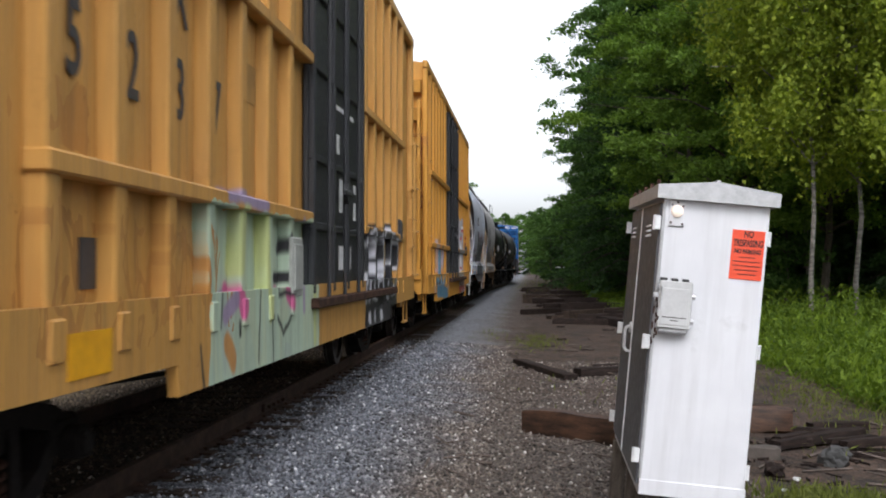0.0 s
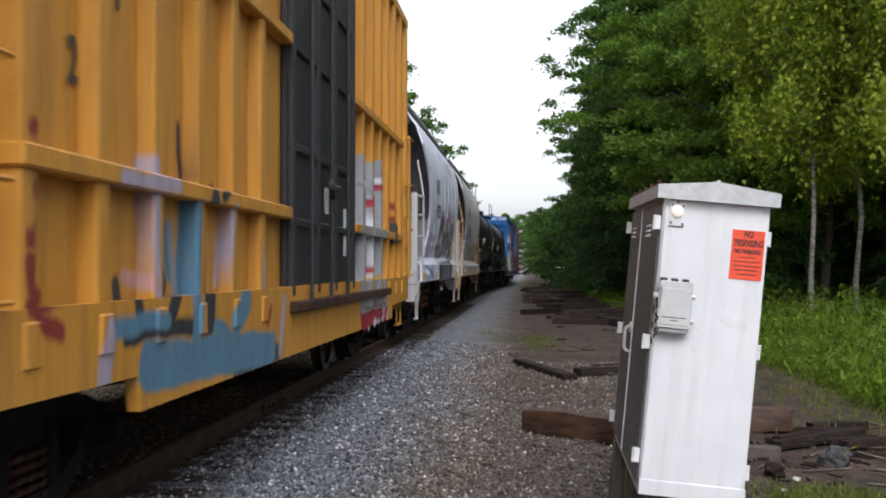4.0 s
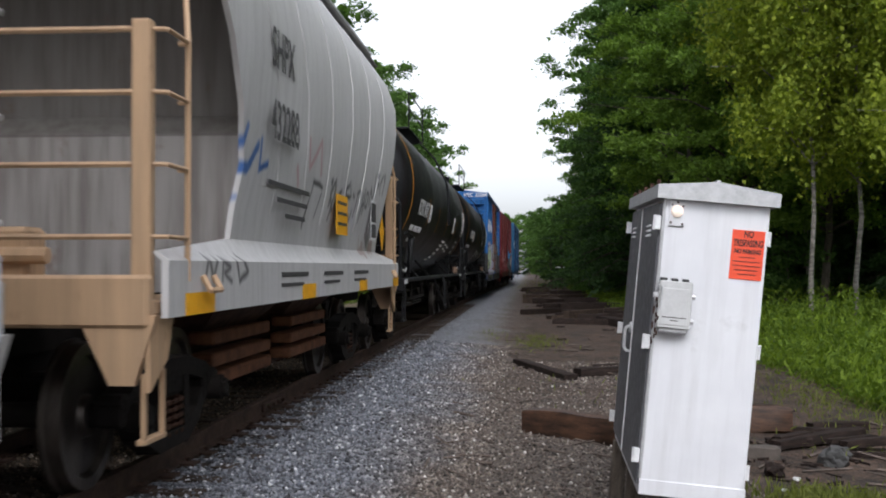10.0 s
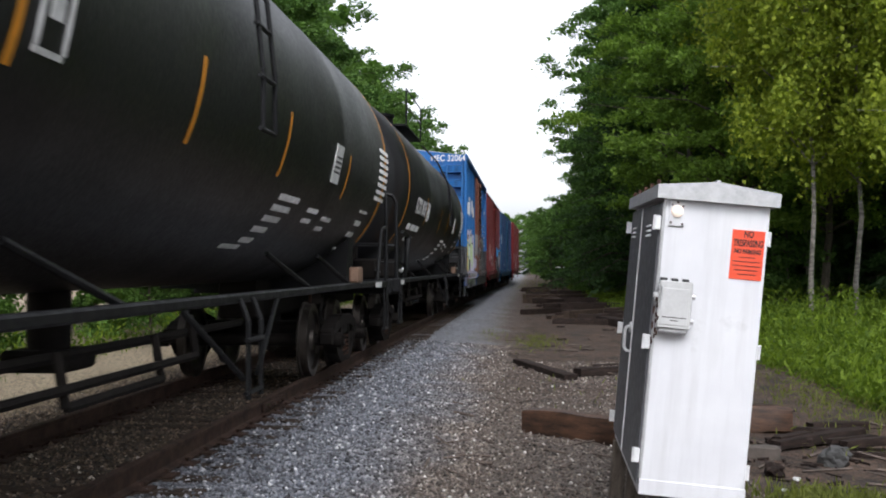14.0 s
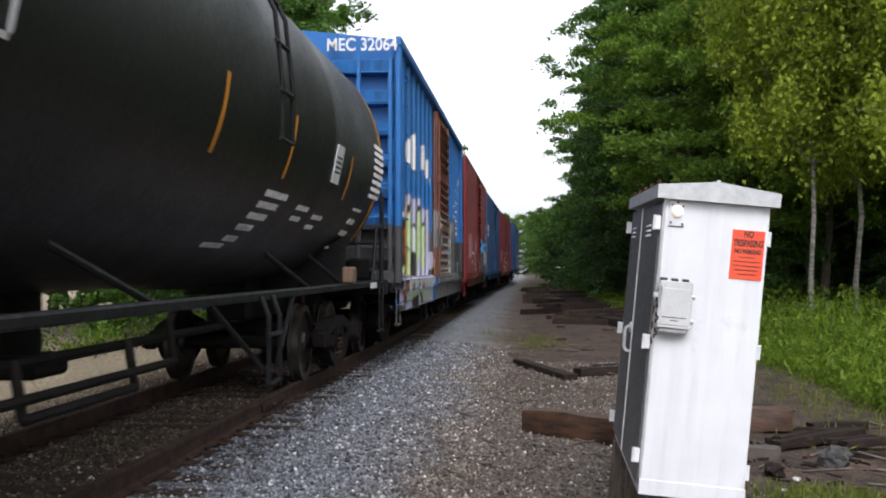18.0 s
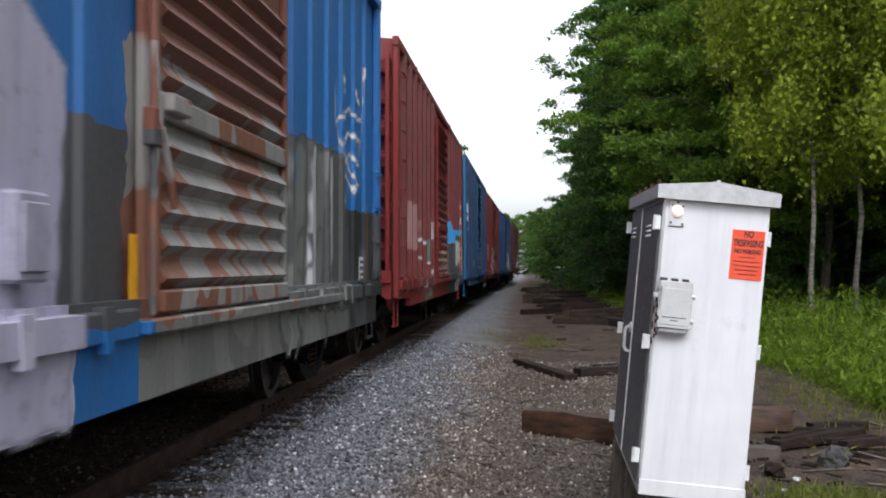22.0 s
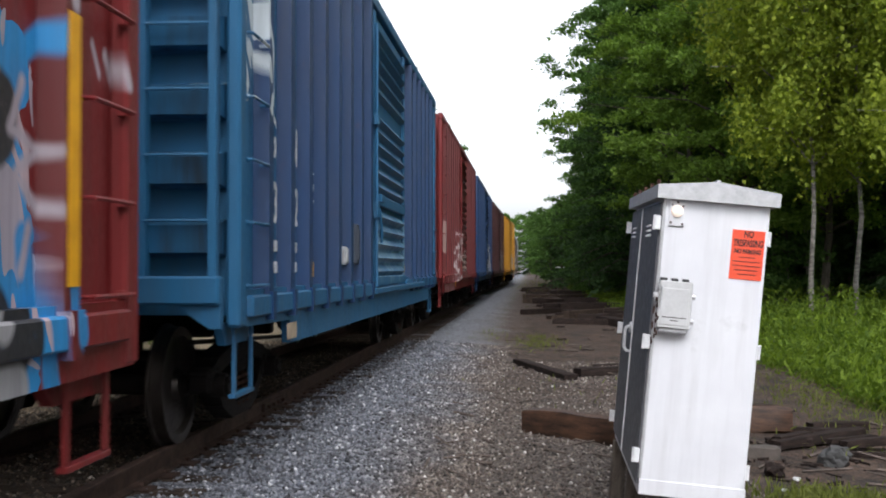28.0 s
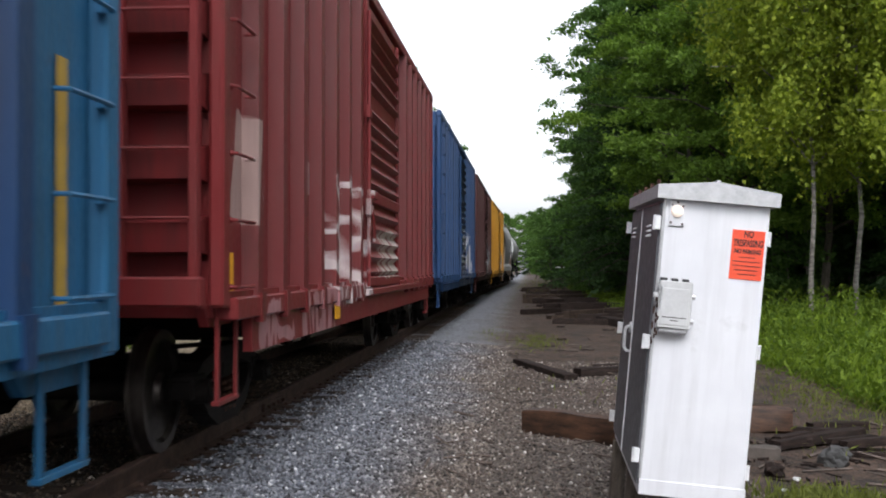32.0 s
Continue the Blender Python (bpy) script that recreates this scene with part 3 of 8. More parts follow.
def stirrup(car, x, y, z, material, w=0.45, drop=0.62):
    g = Geo().box(x - 0.012, x + 0.012, y - w / 2, y - w / 2 + 0.05, z - drop, z, 0.004).box(x - 0.012, x + 0.012, y + w / 2 - 0.05, y + w / 2, z - drop, z, 0.004)
    g.box(x - 0.035, x + 0.02, y - w / 2, y + w / 2, z - drop - 0.03, z - drop, 0.004)
    part("stirrup_step", g, material, car)


def rung_mesh(w, name, material):
    return Geo().tube([(0, -w / 2, 0), (0.07, -w / 2, 0.0), (0.07, w / 2, 0.0), (0, w / 2, 0)], 0.012, 6).mesh(name, material)


# ---- boxcars ----
POSTS = {}    # where each boxcar has its posts


def boxcar(name, label, half, col, seed, kind="post", patches=(), door=(0.3, 3.1), door_col=None, door_kind="ribbed", eave=4.82, low=0.82, spacing=0.93, end_low=1.12, first=1.05, sill_in=1.0,
           grime=0.35, rust=0.25, belt=(1.82, 3.25), shaded_post_col=None, strokes=(), post_out=1.62, rear_first=0.0):
    """A boxcar 2 * half long. door: centre and width along the side."""
    car = thing("boxcar", label, "railway car", "cars of the freight train")
    rng = random.Random(seed)
    body_m = paint(name + "_paint", col, car, patches, grime, rust, strokes=strokes)
    # end ribs darker than the sides: shade of the car gaps put into the colour
    shaded_end_m = paint(name + "_shaded_end_paint", col, car, patches, 0.85, 0.35, 0.6, (0.012, 0.011, 0.010))
    door_m = paint(name + "_door_paint", door_col, car, patches if door_kind != "plug" else (), grime, rust) if door_col else body_m
    # a darker post colour holds the shade on the post flanks
    post_m = paint(name + "_shaded_post_paint", shaded_post_col, car, patches, grime, rust, strokes=strokes) if shaded_post_col else body_m
    door = (door[0] + SHIFT[0], door[1])
    d0, d1 = door[0] - door[1] / 2, door[0] + door[1] / 2
    bx = 1.50                     # the plane of the side sheets
    roof = eave + 0.16
    g = Geo().prism([(-bx, 1.05), (bx, 1.05), (bx, eave), (0, roof), (-bx, eave)], "y", -half + 0.2, half - 0.2)
    part("body", g, body_m, car)
    g = Geo()
    for i in range(int(half * 2 / 1.2)):
        y = -half + 0.5 + i * 1.2
        g.prism([(-bx - 0.06, eave - 0.02), (-bx - 0.06, eave + 0.02), (0, roof + 0.05), (bx + 0.06, eave + 0.02), (bx + 0.06, eave - 0.02), (0, roof + 0.005)], "y", y, y + 0.12)
    part("roof_ribs", g, GALV, car, "galvanised roof ribs")
    for s in (-1, 1):
        x0, x1 = (bx, 1.59) if s > 0 else (-1.59, -bx)
        part("top_chord", Geo().box(x0, x1 + 0.01 * s, -half + 0.05, half - 0.05, eave - 0.13, eave + 0.015, 0.012), body_m, car)
        xs = (1.55 if kind == "post" else 1.575) * s
        part("side_sill", Geo().prism([(-half + 0.12, 1.22), (-half + 0.12, end_low), (-half + sill_in - 0.04, end_low - 0.02), (-half + sill_in, low), (half - sill_in, low), (half - sill_in + 0.04, end_low - 0.02), (half - 0.12, end_low), (half - 0.12, 1.22)], "x",
                                       xs - 0.035, xs + 0.035), body_m, car)
    if kind == "post":
        for a, b in ((-half + 0.3, d0 - 0.25), (d1 + 0.1, half - 0.3)):
            part("floor_angle", Geo().box(1.49, 1.635, a, b, 1.03, 1.18, 0.012), body_m, car)
    # outside posts
    if kind == "post":
        pw, po = 0.10, post_out
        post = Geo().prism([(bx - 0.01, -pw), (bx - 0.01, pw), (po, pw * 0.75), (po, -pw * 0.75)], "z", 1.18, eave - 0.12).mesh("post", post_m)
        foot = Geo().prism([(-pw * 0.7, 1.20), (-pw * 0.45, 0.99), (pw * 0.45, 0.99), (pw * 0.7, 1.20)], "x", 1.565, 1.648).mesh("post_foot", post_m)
    else:
        pw, po = 0.075, 1.60
        post = Geo().box(bx - 0.01, po, -pw, pw, 1.16, eave - 0.12, 0.012).mesh("post", body_m)
        foot = Geo().box(1.57, 1.625, -pw, pw, 0.98, 1.17, 0.01).mesh("post_foot", body_m)
    ys, y = [], -half + first
    while y < d0 - 0.25:
        ys.append(y)
        y += spacing
    y = half - (rear_first or first)
    while y > d1 + 0.25:
        ys.append(y)
        y -= spacing
    POSTS[name] = ys
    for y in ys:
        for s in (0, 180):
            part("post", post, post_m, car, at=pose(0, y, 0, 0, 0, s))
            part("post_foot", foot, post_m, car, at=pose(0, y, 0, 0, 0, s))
    for y in (-half + 0.17, half - 0.17):
        for s in (1, -1):
            part("corner_post", Geo().box(s * 1.545 - 0.05, s * 1.545 + 0.05, y - 0.09, y + 0.09, end_low, eave, 0.02), body_m, car)
    if kind == "belt":
        for z in belt:
            for a, b in ((-half + first - 0.1, d0 - 0.05), (d1 + 0.05, half - first + 0.1)):
                part("belt_rail", Geo().box(bx, 1.625, a, b, z - 0.05, z + 0.05, 0.012), body_m, car)
    # door
    dm = door_m
    lo = 1.14
    g = Geo().box(1.51, 1.565, d0, d1, lo, eave - 0.2, 0.01)
    dr = part("door", g, dm, car, "")
    if door_kind == "ribbed":
        for z0, z1, n in ((lo + 0.12, lo + 1.0, 5), (lo + 1.2, lo + 2.25, 6), (lo + 2.4, eave - 0.3, 5)):
            st = (z1 - z0) / n
            for i in range(n):
                z = z0 + st * i
                part("door_rib", Geo().prism([(1.56, z), (1.635, z + st * 0.35), (1.56, z + st * 0.9)], "y", d0 + 0.16, d1 - 0.16), dm, dr)
        for y in (d0 + 0.07, d1 - 0.07):
            part("door_stile", Geo().box(1.56, 1.61, y - 0.06, y + 0.06, lo, eave - 0.2, 0.012), dm, dr)
        part("door_rail", Geo().box(1.56, 1.64, d0 + 0.1, d1 - 0.1, lo, lo + 0.12, 0.012), dm, dr)
        part("door_bar", Geo().box(1.565, 1.63, d0 + 0.1, d1 - 0.1, lo + 1.03, lo + 1.17, 0.012), dm, dr)
        part("lock_rod", Geo().cyl((1.65, d0 - 0.12, lo), (1.65, d0 - 0.12, eave - 0.4), 0.022, 8).box(1.62, 1.68, d0 - 0.2, d0 - 0.04, lo + 0.85, lo + 1.05, 0.01).box(1.62, 1.68, d0 - 0.2, d0 - 0.04, lo + 2.0, lo + 2.15, 0.01), dm, dr)
        part("latch", Geo().box(1.62, 1.69, d0 + 0.1, d0 + 0.42, lo + 1.06, lo + 1.16, 0.01).tube([(1.68, d0 - 0.08, lo + 0.95), (1.69, d0 + 0.05, lo + 0.7), (1.68, d0 + 0.12, lo + 0.55)], 0.02, 6), dm, dr)
        part("door_track", Geo().box(1.55, 1.67, d0 - 0.2, d1 + door[1] * 0.75, lo - 0.10, lo - 0.02, 0.012), body_m, car)
    else:
        for y in (d0 + 0.06, d0 + door[1] * 0.36, d0 + door[1] * 0.64, d1 - 0.06):
            part("door_stile", Geo().box(1.56, 1.62, y - 0.05, y + 0.05, lo, eave - 0.2, 0.012), dm, dr)
        for y in (d0 + door[1] * 0.2, d0 + door[1] * 0.5, d0 + door[1] * 0.8):
            part("lock_rod", Geo().cyl((1.645, y, lo - 0.05), (1.645, y, eave - 0.25), 0.02, 8), dm, dr)
        for z in (lo + 0.04, lo + 0.62, lo + 1.25, lo + 2.1, lo + 2.8, eave - 0.24):
            part("door_rail", Geo().box(1.56, 1.60, d0, d1, z - 0.035, z + 0.035, 0.01), dm, dr)
        part("door_crank", Geo().cyl((1.64, door[0], lo + 1.0), (1.69, door[0], lo + 1.0), 0.11, 14).box(1.66, 1.70, door[0] - 0.25, door[0] + 0.25, lo + 0.97, lo + 1.03, 0.01), dm, dr)
        part("door_track", Geo().box(1.55, 1.69, d0 - 0.1, d1 + 2.75, lo - 0.13, lo - 0.04, 0.012), RUSTY, car)
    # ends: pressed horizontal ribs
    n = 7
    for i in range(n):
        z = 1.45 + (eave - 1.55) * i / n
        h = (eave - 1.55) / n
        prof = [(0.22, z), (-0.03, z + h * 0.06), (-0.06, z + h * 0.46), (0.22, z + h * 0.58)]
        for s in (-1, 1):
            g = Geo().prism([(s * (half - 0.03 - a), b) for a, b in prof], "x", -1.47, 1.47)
            part("end_rib", g, shaded_end_m, car)
    for s in (-1, 1):
        part("end_sill", Geo().box(-1.5, 1.5, s * half - 0.12, s * half + 0.02, 1.13, 1.32, 0.015), body_m, car)
        part("draft_box", Geo().box(-0.34, 0.34, min(s * half, s * (half - 0.5)), max(s * half, s * (half - 0.5)), 0.72, 1.12, 0.03), IRON, car)
    # ladders and steps
    ru = rung_mesh(0.5, "grab_iron", body_m)
    re = Geo().tube([(0, 0, 0), (0, -0.08, 0), (0.44, -0.08, 0), (0.44, 0, 0)], 0.012, 6).mesh("grab_iron", body_m)
    for i in range(8 if kind == "post" else 5):
        z = 1.25 + i * (0.44 if kind == "post" else 0.46)
        part("grab_iron", ru, body_m, car, at=(1.56, -half + 0.52, z))
        part("grab_iron", ru, body_m, car, at=(1.56, half - 0.52, z)) if i < 4 else None
        part("grab_iron", re, body_m, car, at=(0.98, -half - 0.0, z))
    for x in (0.96, 1.44):
        part("ladder_rail", Geo().box(x - 0.03, x + 0.03, -half - 0.08, -half + 0.02, 1.2, 1.2 + 8 * 0.42, 0.008), body_m, car)
    for s in (-1, 1):
        part("end_gusset", Geo().prism([(1.50, 1.16), (1.14, 1.16), (1.42, end_low), (1.50, end_low)], "y", s * half - 0.06, s * half + 0.01), body_m, car)
        if kind == "belt":
            part("corner_ladder_rail", Geo().box(1.56, 1.62, s * (half + 0.12) - 0.03, s * (half + 0.12) + 0.03, 1.2, 3.5, 0.008), body_m, car)
            for i in range(4):
                part("grab_iron", Geo().tube([(1.57, s * (half - 0.35), 1.25 + i * 0.72), (1.66, s * (half - 0.33), 1.25 + i * 0.72), (1.66, s * (half + 0.12), 1.25 + i * 0.72)], 0.014, 6), body_m, car)
        stirrup(car, 1.5, s * (half - 0.52), end_low, body_m, 0.52, end_low - 0.5)
        part("corner_gusset", Geo().prism([(s * (half - 0.10), end_low + 0.02), (s * (half - 0.95), end_low + 0.02), (s * (half - 0.80), end_low - 0.13), (s * (half - 0.22), end_low - 0.13)], "x", 1.40, 1.46), body_m, car)
        for i in range(4):
            part("rung_bracket", Geo().box(1.56, 1.60, s * (half - 0.29) - 0.02, s * (half - 0.29) + 0.02, 1.23 + i * 0.44, 1.27 + i * 0.44, 0.005), body_m, car)
    underframe(car, half - 0.1)
    couplers(car, half)
    truck(car, -half + 2.15)
    truck(car, half - 2.15)
    return car, body_m


# ---- covered hoppers ----
HOPPER_SIDE = [(1.56, 1.10), (1.56, 1.42), (1.50, 1.47), (1.44, 1.58), (1.47, 1.80), (1.54, 2.1), (1.60, 2.5), (1.63, 2.9), (1.62, 3.3), (1.56, 3.7), (1.44, 4.05), (1.26, 4.30), (1.10, 4.40)]


def hopper(name, label, half, col, patches, grime=0.3, rail_col=(0.55, 0.42, 0.34), strokes=()):
    car = thing("covered_hopper_car", label, "railway car", "cars of the freight train")
    m = paint(name + "_paint", col, car, patches, grime, 0.12, 0.45, strokes=strokes)
    frame_m = paint(name + "_frame_paint", rail_col, car, (), 0.4, 0.4)
    # recessed end: dust, plus the roof overhang's shade in the darkened body colour
    shaded_end_m = paint(name + "_shaded_end_paint", tuple(k * 0.24 for k in (col[0] * 1.06, col[1], col[2] * 0.94)), car, (), 0.8, 0.5, 0.7, (0.045, 0.036, 0.031), shine=0.15)
    # lower plate likewise, less dark because more light reaches it
    shaded_low_m = paint(name + "_shaded_low_paint", tuple(k * 0.42 for k in (col[0] * 1.04, col[1], col[2] * 0.96)), car, (), 0.8, 0.5, 0.7, (0.045, 0.036, 0.031), shine=0.15)
    # barrel section from sill to roof, on one side
    sec = HOPPER_SIDE
    def edge(z):
        """How far the side sheet stops short of the car's end."""
        if z < 1.5:
            return 0.12
        return 1.85 - 1.35 * min(max((z - 2.15) / 1.55, 0.0), 1.0) ** 1.15
    def sheet_at(z, s):
        return s * (half - edge(z))
    nseg = 14
    for side in (1, -1):
        g = Geo()
        v = []
        for x, z in sec:
            a, b = sheet_at(z, -1), sheet_at(z, 1)
            for i in range(nseg + 1):
                y = a + (b - a) * i / nseg
                v.append((side * x, y, z))
        w = nseg + 1
        f = [(j * w + i, j * w + i + 1, (j + 1) * w + i + 1, (j + 1) * w + i) for j in range(len(sec) - 1) for i in range(nseg)]
        g.add(v, f)
        v2 = [(p[0] - side * 0.04, p[1], p[2]) for p in v]
        g.add(v2, f)
        nb = len(v)
        n = len(sec)
        g.f += [(j * w, (j + 1) * w, nb + (j + 1) * w, nb + j * w) for j in range(n - 1)] + [(j * w + nseg, (j + 1) * w + nseg, nb + (j + 1) * w + nseg, nb + j * w + nseg) for j in range(n - 1)]
        g.f += [(i, i + 1, nb + i + 1, nb + i) for i in range(nseg)]
        part("side_sheet", g, m, car)
        # weld seams of the barrel
        for i in range(2, nseg - 1, 2):
            pts = []
            for x, z in sec[4:]:
                a, b = sheet_at(z, -1), sheet_at(z, 1)
                pts.append((side * (x + 0.002), a + (b - a) * i / nseg, z))
            part("seam", Geo().tube(pts, 0.006, 4), m, car)
    # roof with hatches and running board
    part("roof", Geo().prism([(-1.14, 4.38), (-0.6, 4.52), (0.6, 4.52), (1.14, 4.38), (1.1, 4.3), (-1.1, 4.3)], "y", -half + 0.55, half - 0.55), m, car)
    for s in (1, -1):
        g = Geo()
        for x0, x1, z0, z1 in ((1.12, 1.27, 4.36, 4.41), (1.10, 1.22, 4.43, 4.48), (1.08, 1.18, 4.50, 4.55), (1.02, 1.13, 4.57, 4.61)):
            g.box(min(s * x0, s * x1), max(s * x0, s * x1), -half + 0.35, half - 0.35, z0, z1, 0.012)
        g.box(min(s * 1.0, s * 1.1), max(s * 1.0, s * 1.1), -half + 0.36, half - 0.36, 4.3, 4.58)
        part("roof_edge", g, simple("dull_roof_steel", (0.17, 0.16, 0.16), (0.09, 0.085, 0.085), 3, 0.6), car, "dull grey ribbed roof edge")
    part("running_board", Geo().box(0.72, 1.16, -half + 0.2, half - 0.2, 4.56, 4.60, 0.0).box(-1.16, -0.72, -half + 0.2, half - 0.2, 4.56, 4.60), GALV, car, "galvanised roof walkway")
    for i in range(5):
        y = -half * 0.7 + i * half * 0.35
        part("roof_hatch", Geo().cyl((0, y, 4.5), (0, y, 4.62), 0.38, 16).cyl((0, y, 4.62), (0, y, 4.66), 0.42, 16), m, car)
    # end slope sheets, bulkhead and platforms
    for s in (-1, 1):
        e = half * s
        wall = [(x - 0.05, z) for x, z in sec if z > 2.2] + [(0.05 - x, z) for x, z in sec[::-1] if z > 2.2]
        part("end_wall", Geo().prism(wall, "y", e - s * 2.30, e - s * 2.36), shaded_end_m, car, "dusty recessed end wall, shade in its colour")
        part("end_shelf", Geo().prism([(e - s * 1.96, 2.34), (e - s * 2.32, 2.52), (e - s * 2.32, 2.46), (e - s * 1.96, 2.28)], "x", -1.5, 1.5), shaded_end_m, car)
        part("shear_plate", Geo().prism([(1.40, 1.2), (1.43, 1.8), (1.52, 2.32), (-1.52, 2.32), (-1.43, 1.8), (-1.40, 1.2)], "y", e - s * 1.94, e - s * 1.98), shaded_low_m, car)
        part("end_platform", Geo().box(-1.5, 1.5, e - s * 1.4 if s > 0 else e, e if s > 0 else e + 1.4, 1.12, 1.2, 0.01).box(-1.5, 1.5, e - 0.05, e + 0.05, 1.05, 1.34, 0.02), frame_m, car)
        for x in (-1.42, -0.4, 0.4, 1.42):
            part("end_post", Geo().box(x - 0.055, x + 0.055, e - s * 0.1 - 0.045, e - s * 0.1 + 0.045, 1.2, 2.75 if abs(x) > 1 else 2.6, 0.01), frame_m, car)
        for z in (1.55, 1.95, 2.35, 2.7):
            part("end_rail", Geo().cyl((0.4, e - s * 0.1, z), (1.42, e - s * 0.1, z), 0.018, 6), frame_m, car)
            part("side_rung", Geo().tube([(1.45, e - s * 0.1, z), (1.55, e - s * 0.12, z), (1.55, e - s * 0.52, z), (1.48, e - s * 0.55, z)], 0.014, 6), frame_m, car)
        part("side_ladder_rail", Geo().tube([(1.55, e - s * 0.5, 1.3), (1.55, e - s * 0.5, 2.7), (1.5, e - s * 0.62, 3.0), (1.42, e - s * 0.7, 3.4)], 0.018, 6), frame_m, car)
        part("corner_gusset", Geo().prism([(1.54, 1.12), (1.10, 1.12), (1.28, 0.74), (1.42, 0.74)], "y", e - 0.03, e + 0.03), frame_m, car)
        part("side_gusset", Geo().prism([(e, 1.12), (e - s * 0.42, 1.12), (e - s * 0.30, 0.86), (e, 0.70)], "x", 1.47, 1.50), frame_m, car)
        stirrup(car, 1.45, e - s * 0.20, 0.80, frame_m, 0.36, 0.36)
        part("brake_gear", Geo().box(0.1, 0.62, e - s * 0.55 - 0.14, e - s * 0.55 + 0.14, 1.25, 1.62, 0.03).cyl((0.0, e - s * 0.4, 1.45), (0.75, e - s * 0.4, 1.45), 0.05, 8), frame_m, car)
        part("lift_ring", Geo().tube([(1.57, e - s * 0.75, 1.33), (1.62, e - s * 0.75, 1.24), (1.62, e - s * 0.98, 1.24), (1.57, e - s * 0.98, 1.33)], 0.02, 6), frame_m, car)
    for y in (-half * 0.27, half * 0.27):
        part("discharge_gate", Geo().add([(-1.2, y - 1.4, 1.2), (1.2, y - 1.4, 1.2), (1.2, y + 1.4, 1.2), (-1.2, y + 1.4, 1.2), (-0.5, y - 0.4, 0.5), (0.5, y - 0.4, 0.5), (0.5, y + 0.4, 0.5), (-0.5, y + 0.4, 0.5)],
                                         [(0, 1, 5, 4), (1, 2, 6, 5), (2, 3, 7, 6), (3, 0, 4, 7), (4, 5, 6, 7)]).box(-0.7, 0.7, y - 0.5, y + 0.5, 0.40, 0.52, 0.02).cyl((-0.9, y, 0.45), (0.9, y, 0.45), 0.03, 8), RUSTY, car)
    for y in (-half * 0.27, half * 0.27):
        for z in (0.46, 0.62, 0.80):
            part("gate_beam", Geo().box(0.75, 0.98, y - 1.15 + z * 0.2, y + 1.15 - z * 0.2, z - 0.06, z + 0.05, 0.015), GATE_RUST, car, "rusty orange-brown gate beam")
    g = Geo().box(-0.2, 0.2, -half, half, 0.78, 1.08, 0.02)
    part("underframe", g, IRON, car)
    couplers(car, half)
    truck(car, -half + 1.75)
    truck(car, half - 1.75)
    return car, m


# ---- tank cars ----
def tank_car(name, label, half, col=(0.0075, 0.0076, 0.009), number="", patches=(), off=0.0):
    car = thing("tank_car", label, "railway car", "cars of the freight train")
    m = paint(name + "_paint", col, car, patches, 0.25, 0.05, 0.44, (0.012, 0.011, 0.0105), shine=0.32)
    R, cz = 1.58, 2.78
    hl, ends = half - 0.05, {-1: -half + 0.12, 1: half + 0.65}     # ends set unequally so the handrails fit the camera's view
    prof = [(-hl - 0.0, 0.02), (-hl + 0.03, 0.5), (-hl + 0.12, 0.95), (-hl + 0.28, 1.3), (-hl + 0.5, 1.5), (-hl + 0.78, R)]
    full = prof + [(-hl * 0.45, R), (-hl * 0.44, R + 0.006), (-hl * 0.43, R), (hl * 0.43, R), (hl * 0.44, R + 0.006), (hl * 0.45, R)] + [(-a, r) for a, r in prof[::-1]]
    me = Geo().spin(full, 56, "y")
    me.v = [(x, y + 0.25, z + cz) for x, y, z in me.v]
    part("tank", me, m, car)
    def band(y, w, a0, a1, mt, name, r=R + 0.004):
        g, n = Geo(), 18
        v = []
        for i in range(n + 1):
            a = radians(a0 + (a1 - a0) * i / n)
            v += [(r * math.cos(a), y - w / 2, cz + r * math.sin(a)), (r * math.cos(a), y + w / 2, cz + r * math.sin(a))]
        part(name, g.add(v, [(2 * i, 2 * i + 1, 2 * i + 3, 2 * i + 2) for i in range(n)]), mt, car)
    def at(y, z, d=0.018):
        a = math.asin((z - cz) / R)
        return Matrix.Translation(((R + d) * math.cos(a), y, cz + (R + d) * math.sin(a))) @ pose(0, 0, 0, 0, -math.degrees(a), 0) @ SIDE
    car["tank_radius"] = R
    # dome platform, side ladder and its hoops
    part("top_platform", Geo().box(-0.9, 0.9, -1.6, 1.6, cz + R + 0.05, cz + R + 0.10, 0.01), BLACKP, car)
    part("valve_dome", Geo().cyl((0, 0, cz + R - 0.1), (0, 0, cz + R + 0.45), 0.42, 18).cyl((0, 0, cz + R + 0.45), (0, 0, cz + R + 0.5), 0.46, 18), BLACKP, car)
    for x in (0.9, -0.9):
        g = Geo().tube([(x, -1.6, cz + R + 0.08), (x, -1.6, cz + R + 0.85), (x, 1.6, cz + R + 0.85), (x, 1.6, cz + R + 0.08)], 0.018, 6)
        part("platform_railing", g, BLACKP, car)
    part("railing_bar", Geo().cyl((0.9, -1.6, cz + R + 0.48), (0.9, 1.6, cz + R + 0.48), 0.015, 6), BLACKP, car)
    la = [(1.0, cz + R * 0.93), (1.35, cz + 1.1), (1.62, cz + 0.55), (1.68, cz), (1.68, cz - 1.0), (1.6, 1.1), (1.58, 0.45)]
    for y in (-0.32 + off, 0.05 + off):
        part("ladder_rail", Geo().tube([(x, y, z) for x, z in la[:4]] + [(1.68, y, 2.35)], 0.02, 6), BLACKP, car)
        part("step_rail", Geo().tube([(1.52, y, 1.16), (1.58, y, 1.0), (1.58, y, 0.45)], 0.02, 6), BLACKP, car)
    for i in range(10):
        z = 0.5 + 0.37 * i
        if 1.1 < z < 2.35:
            continue
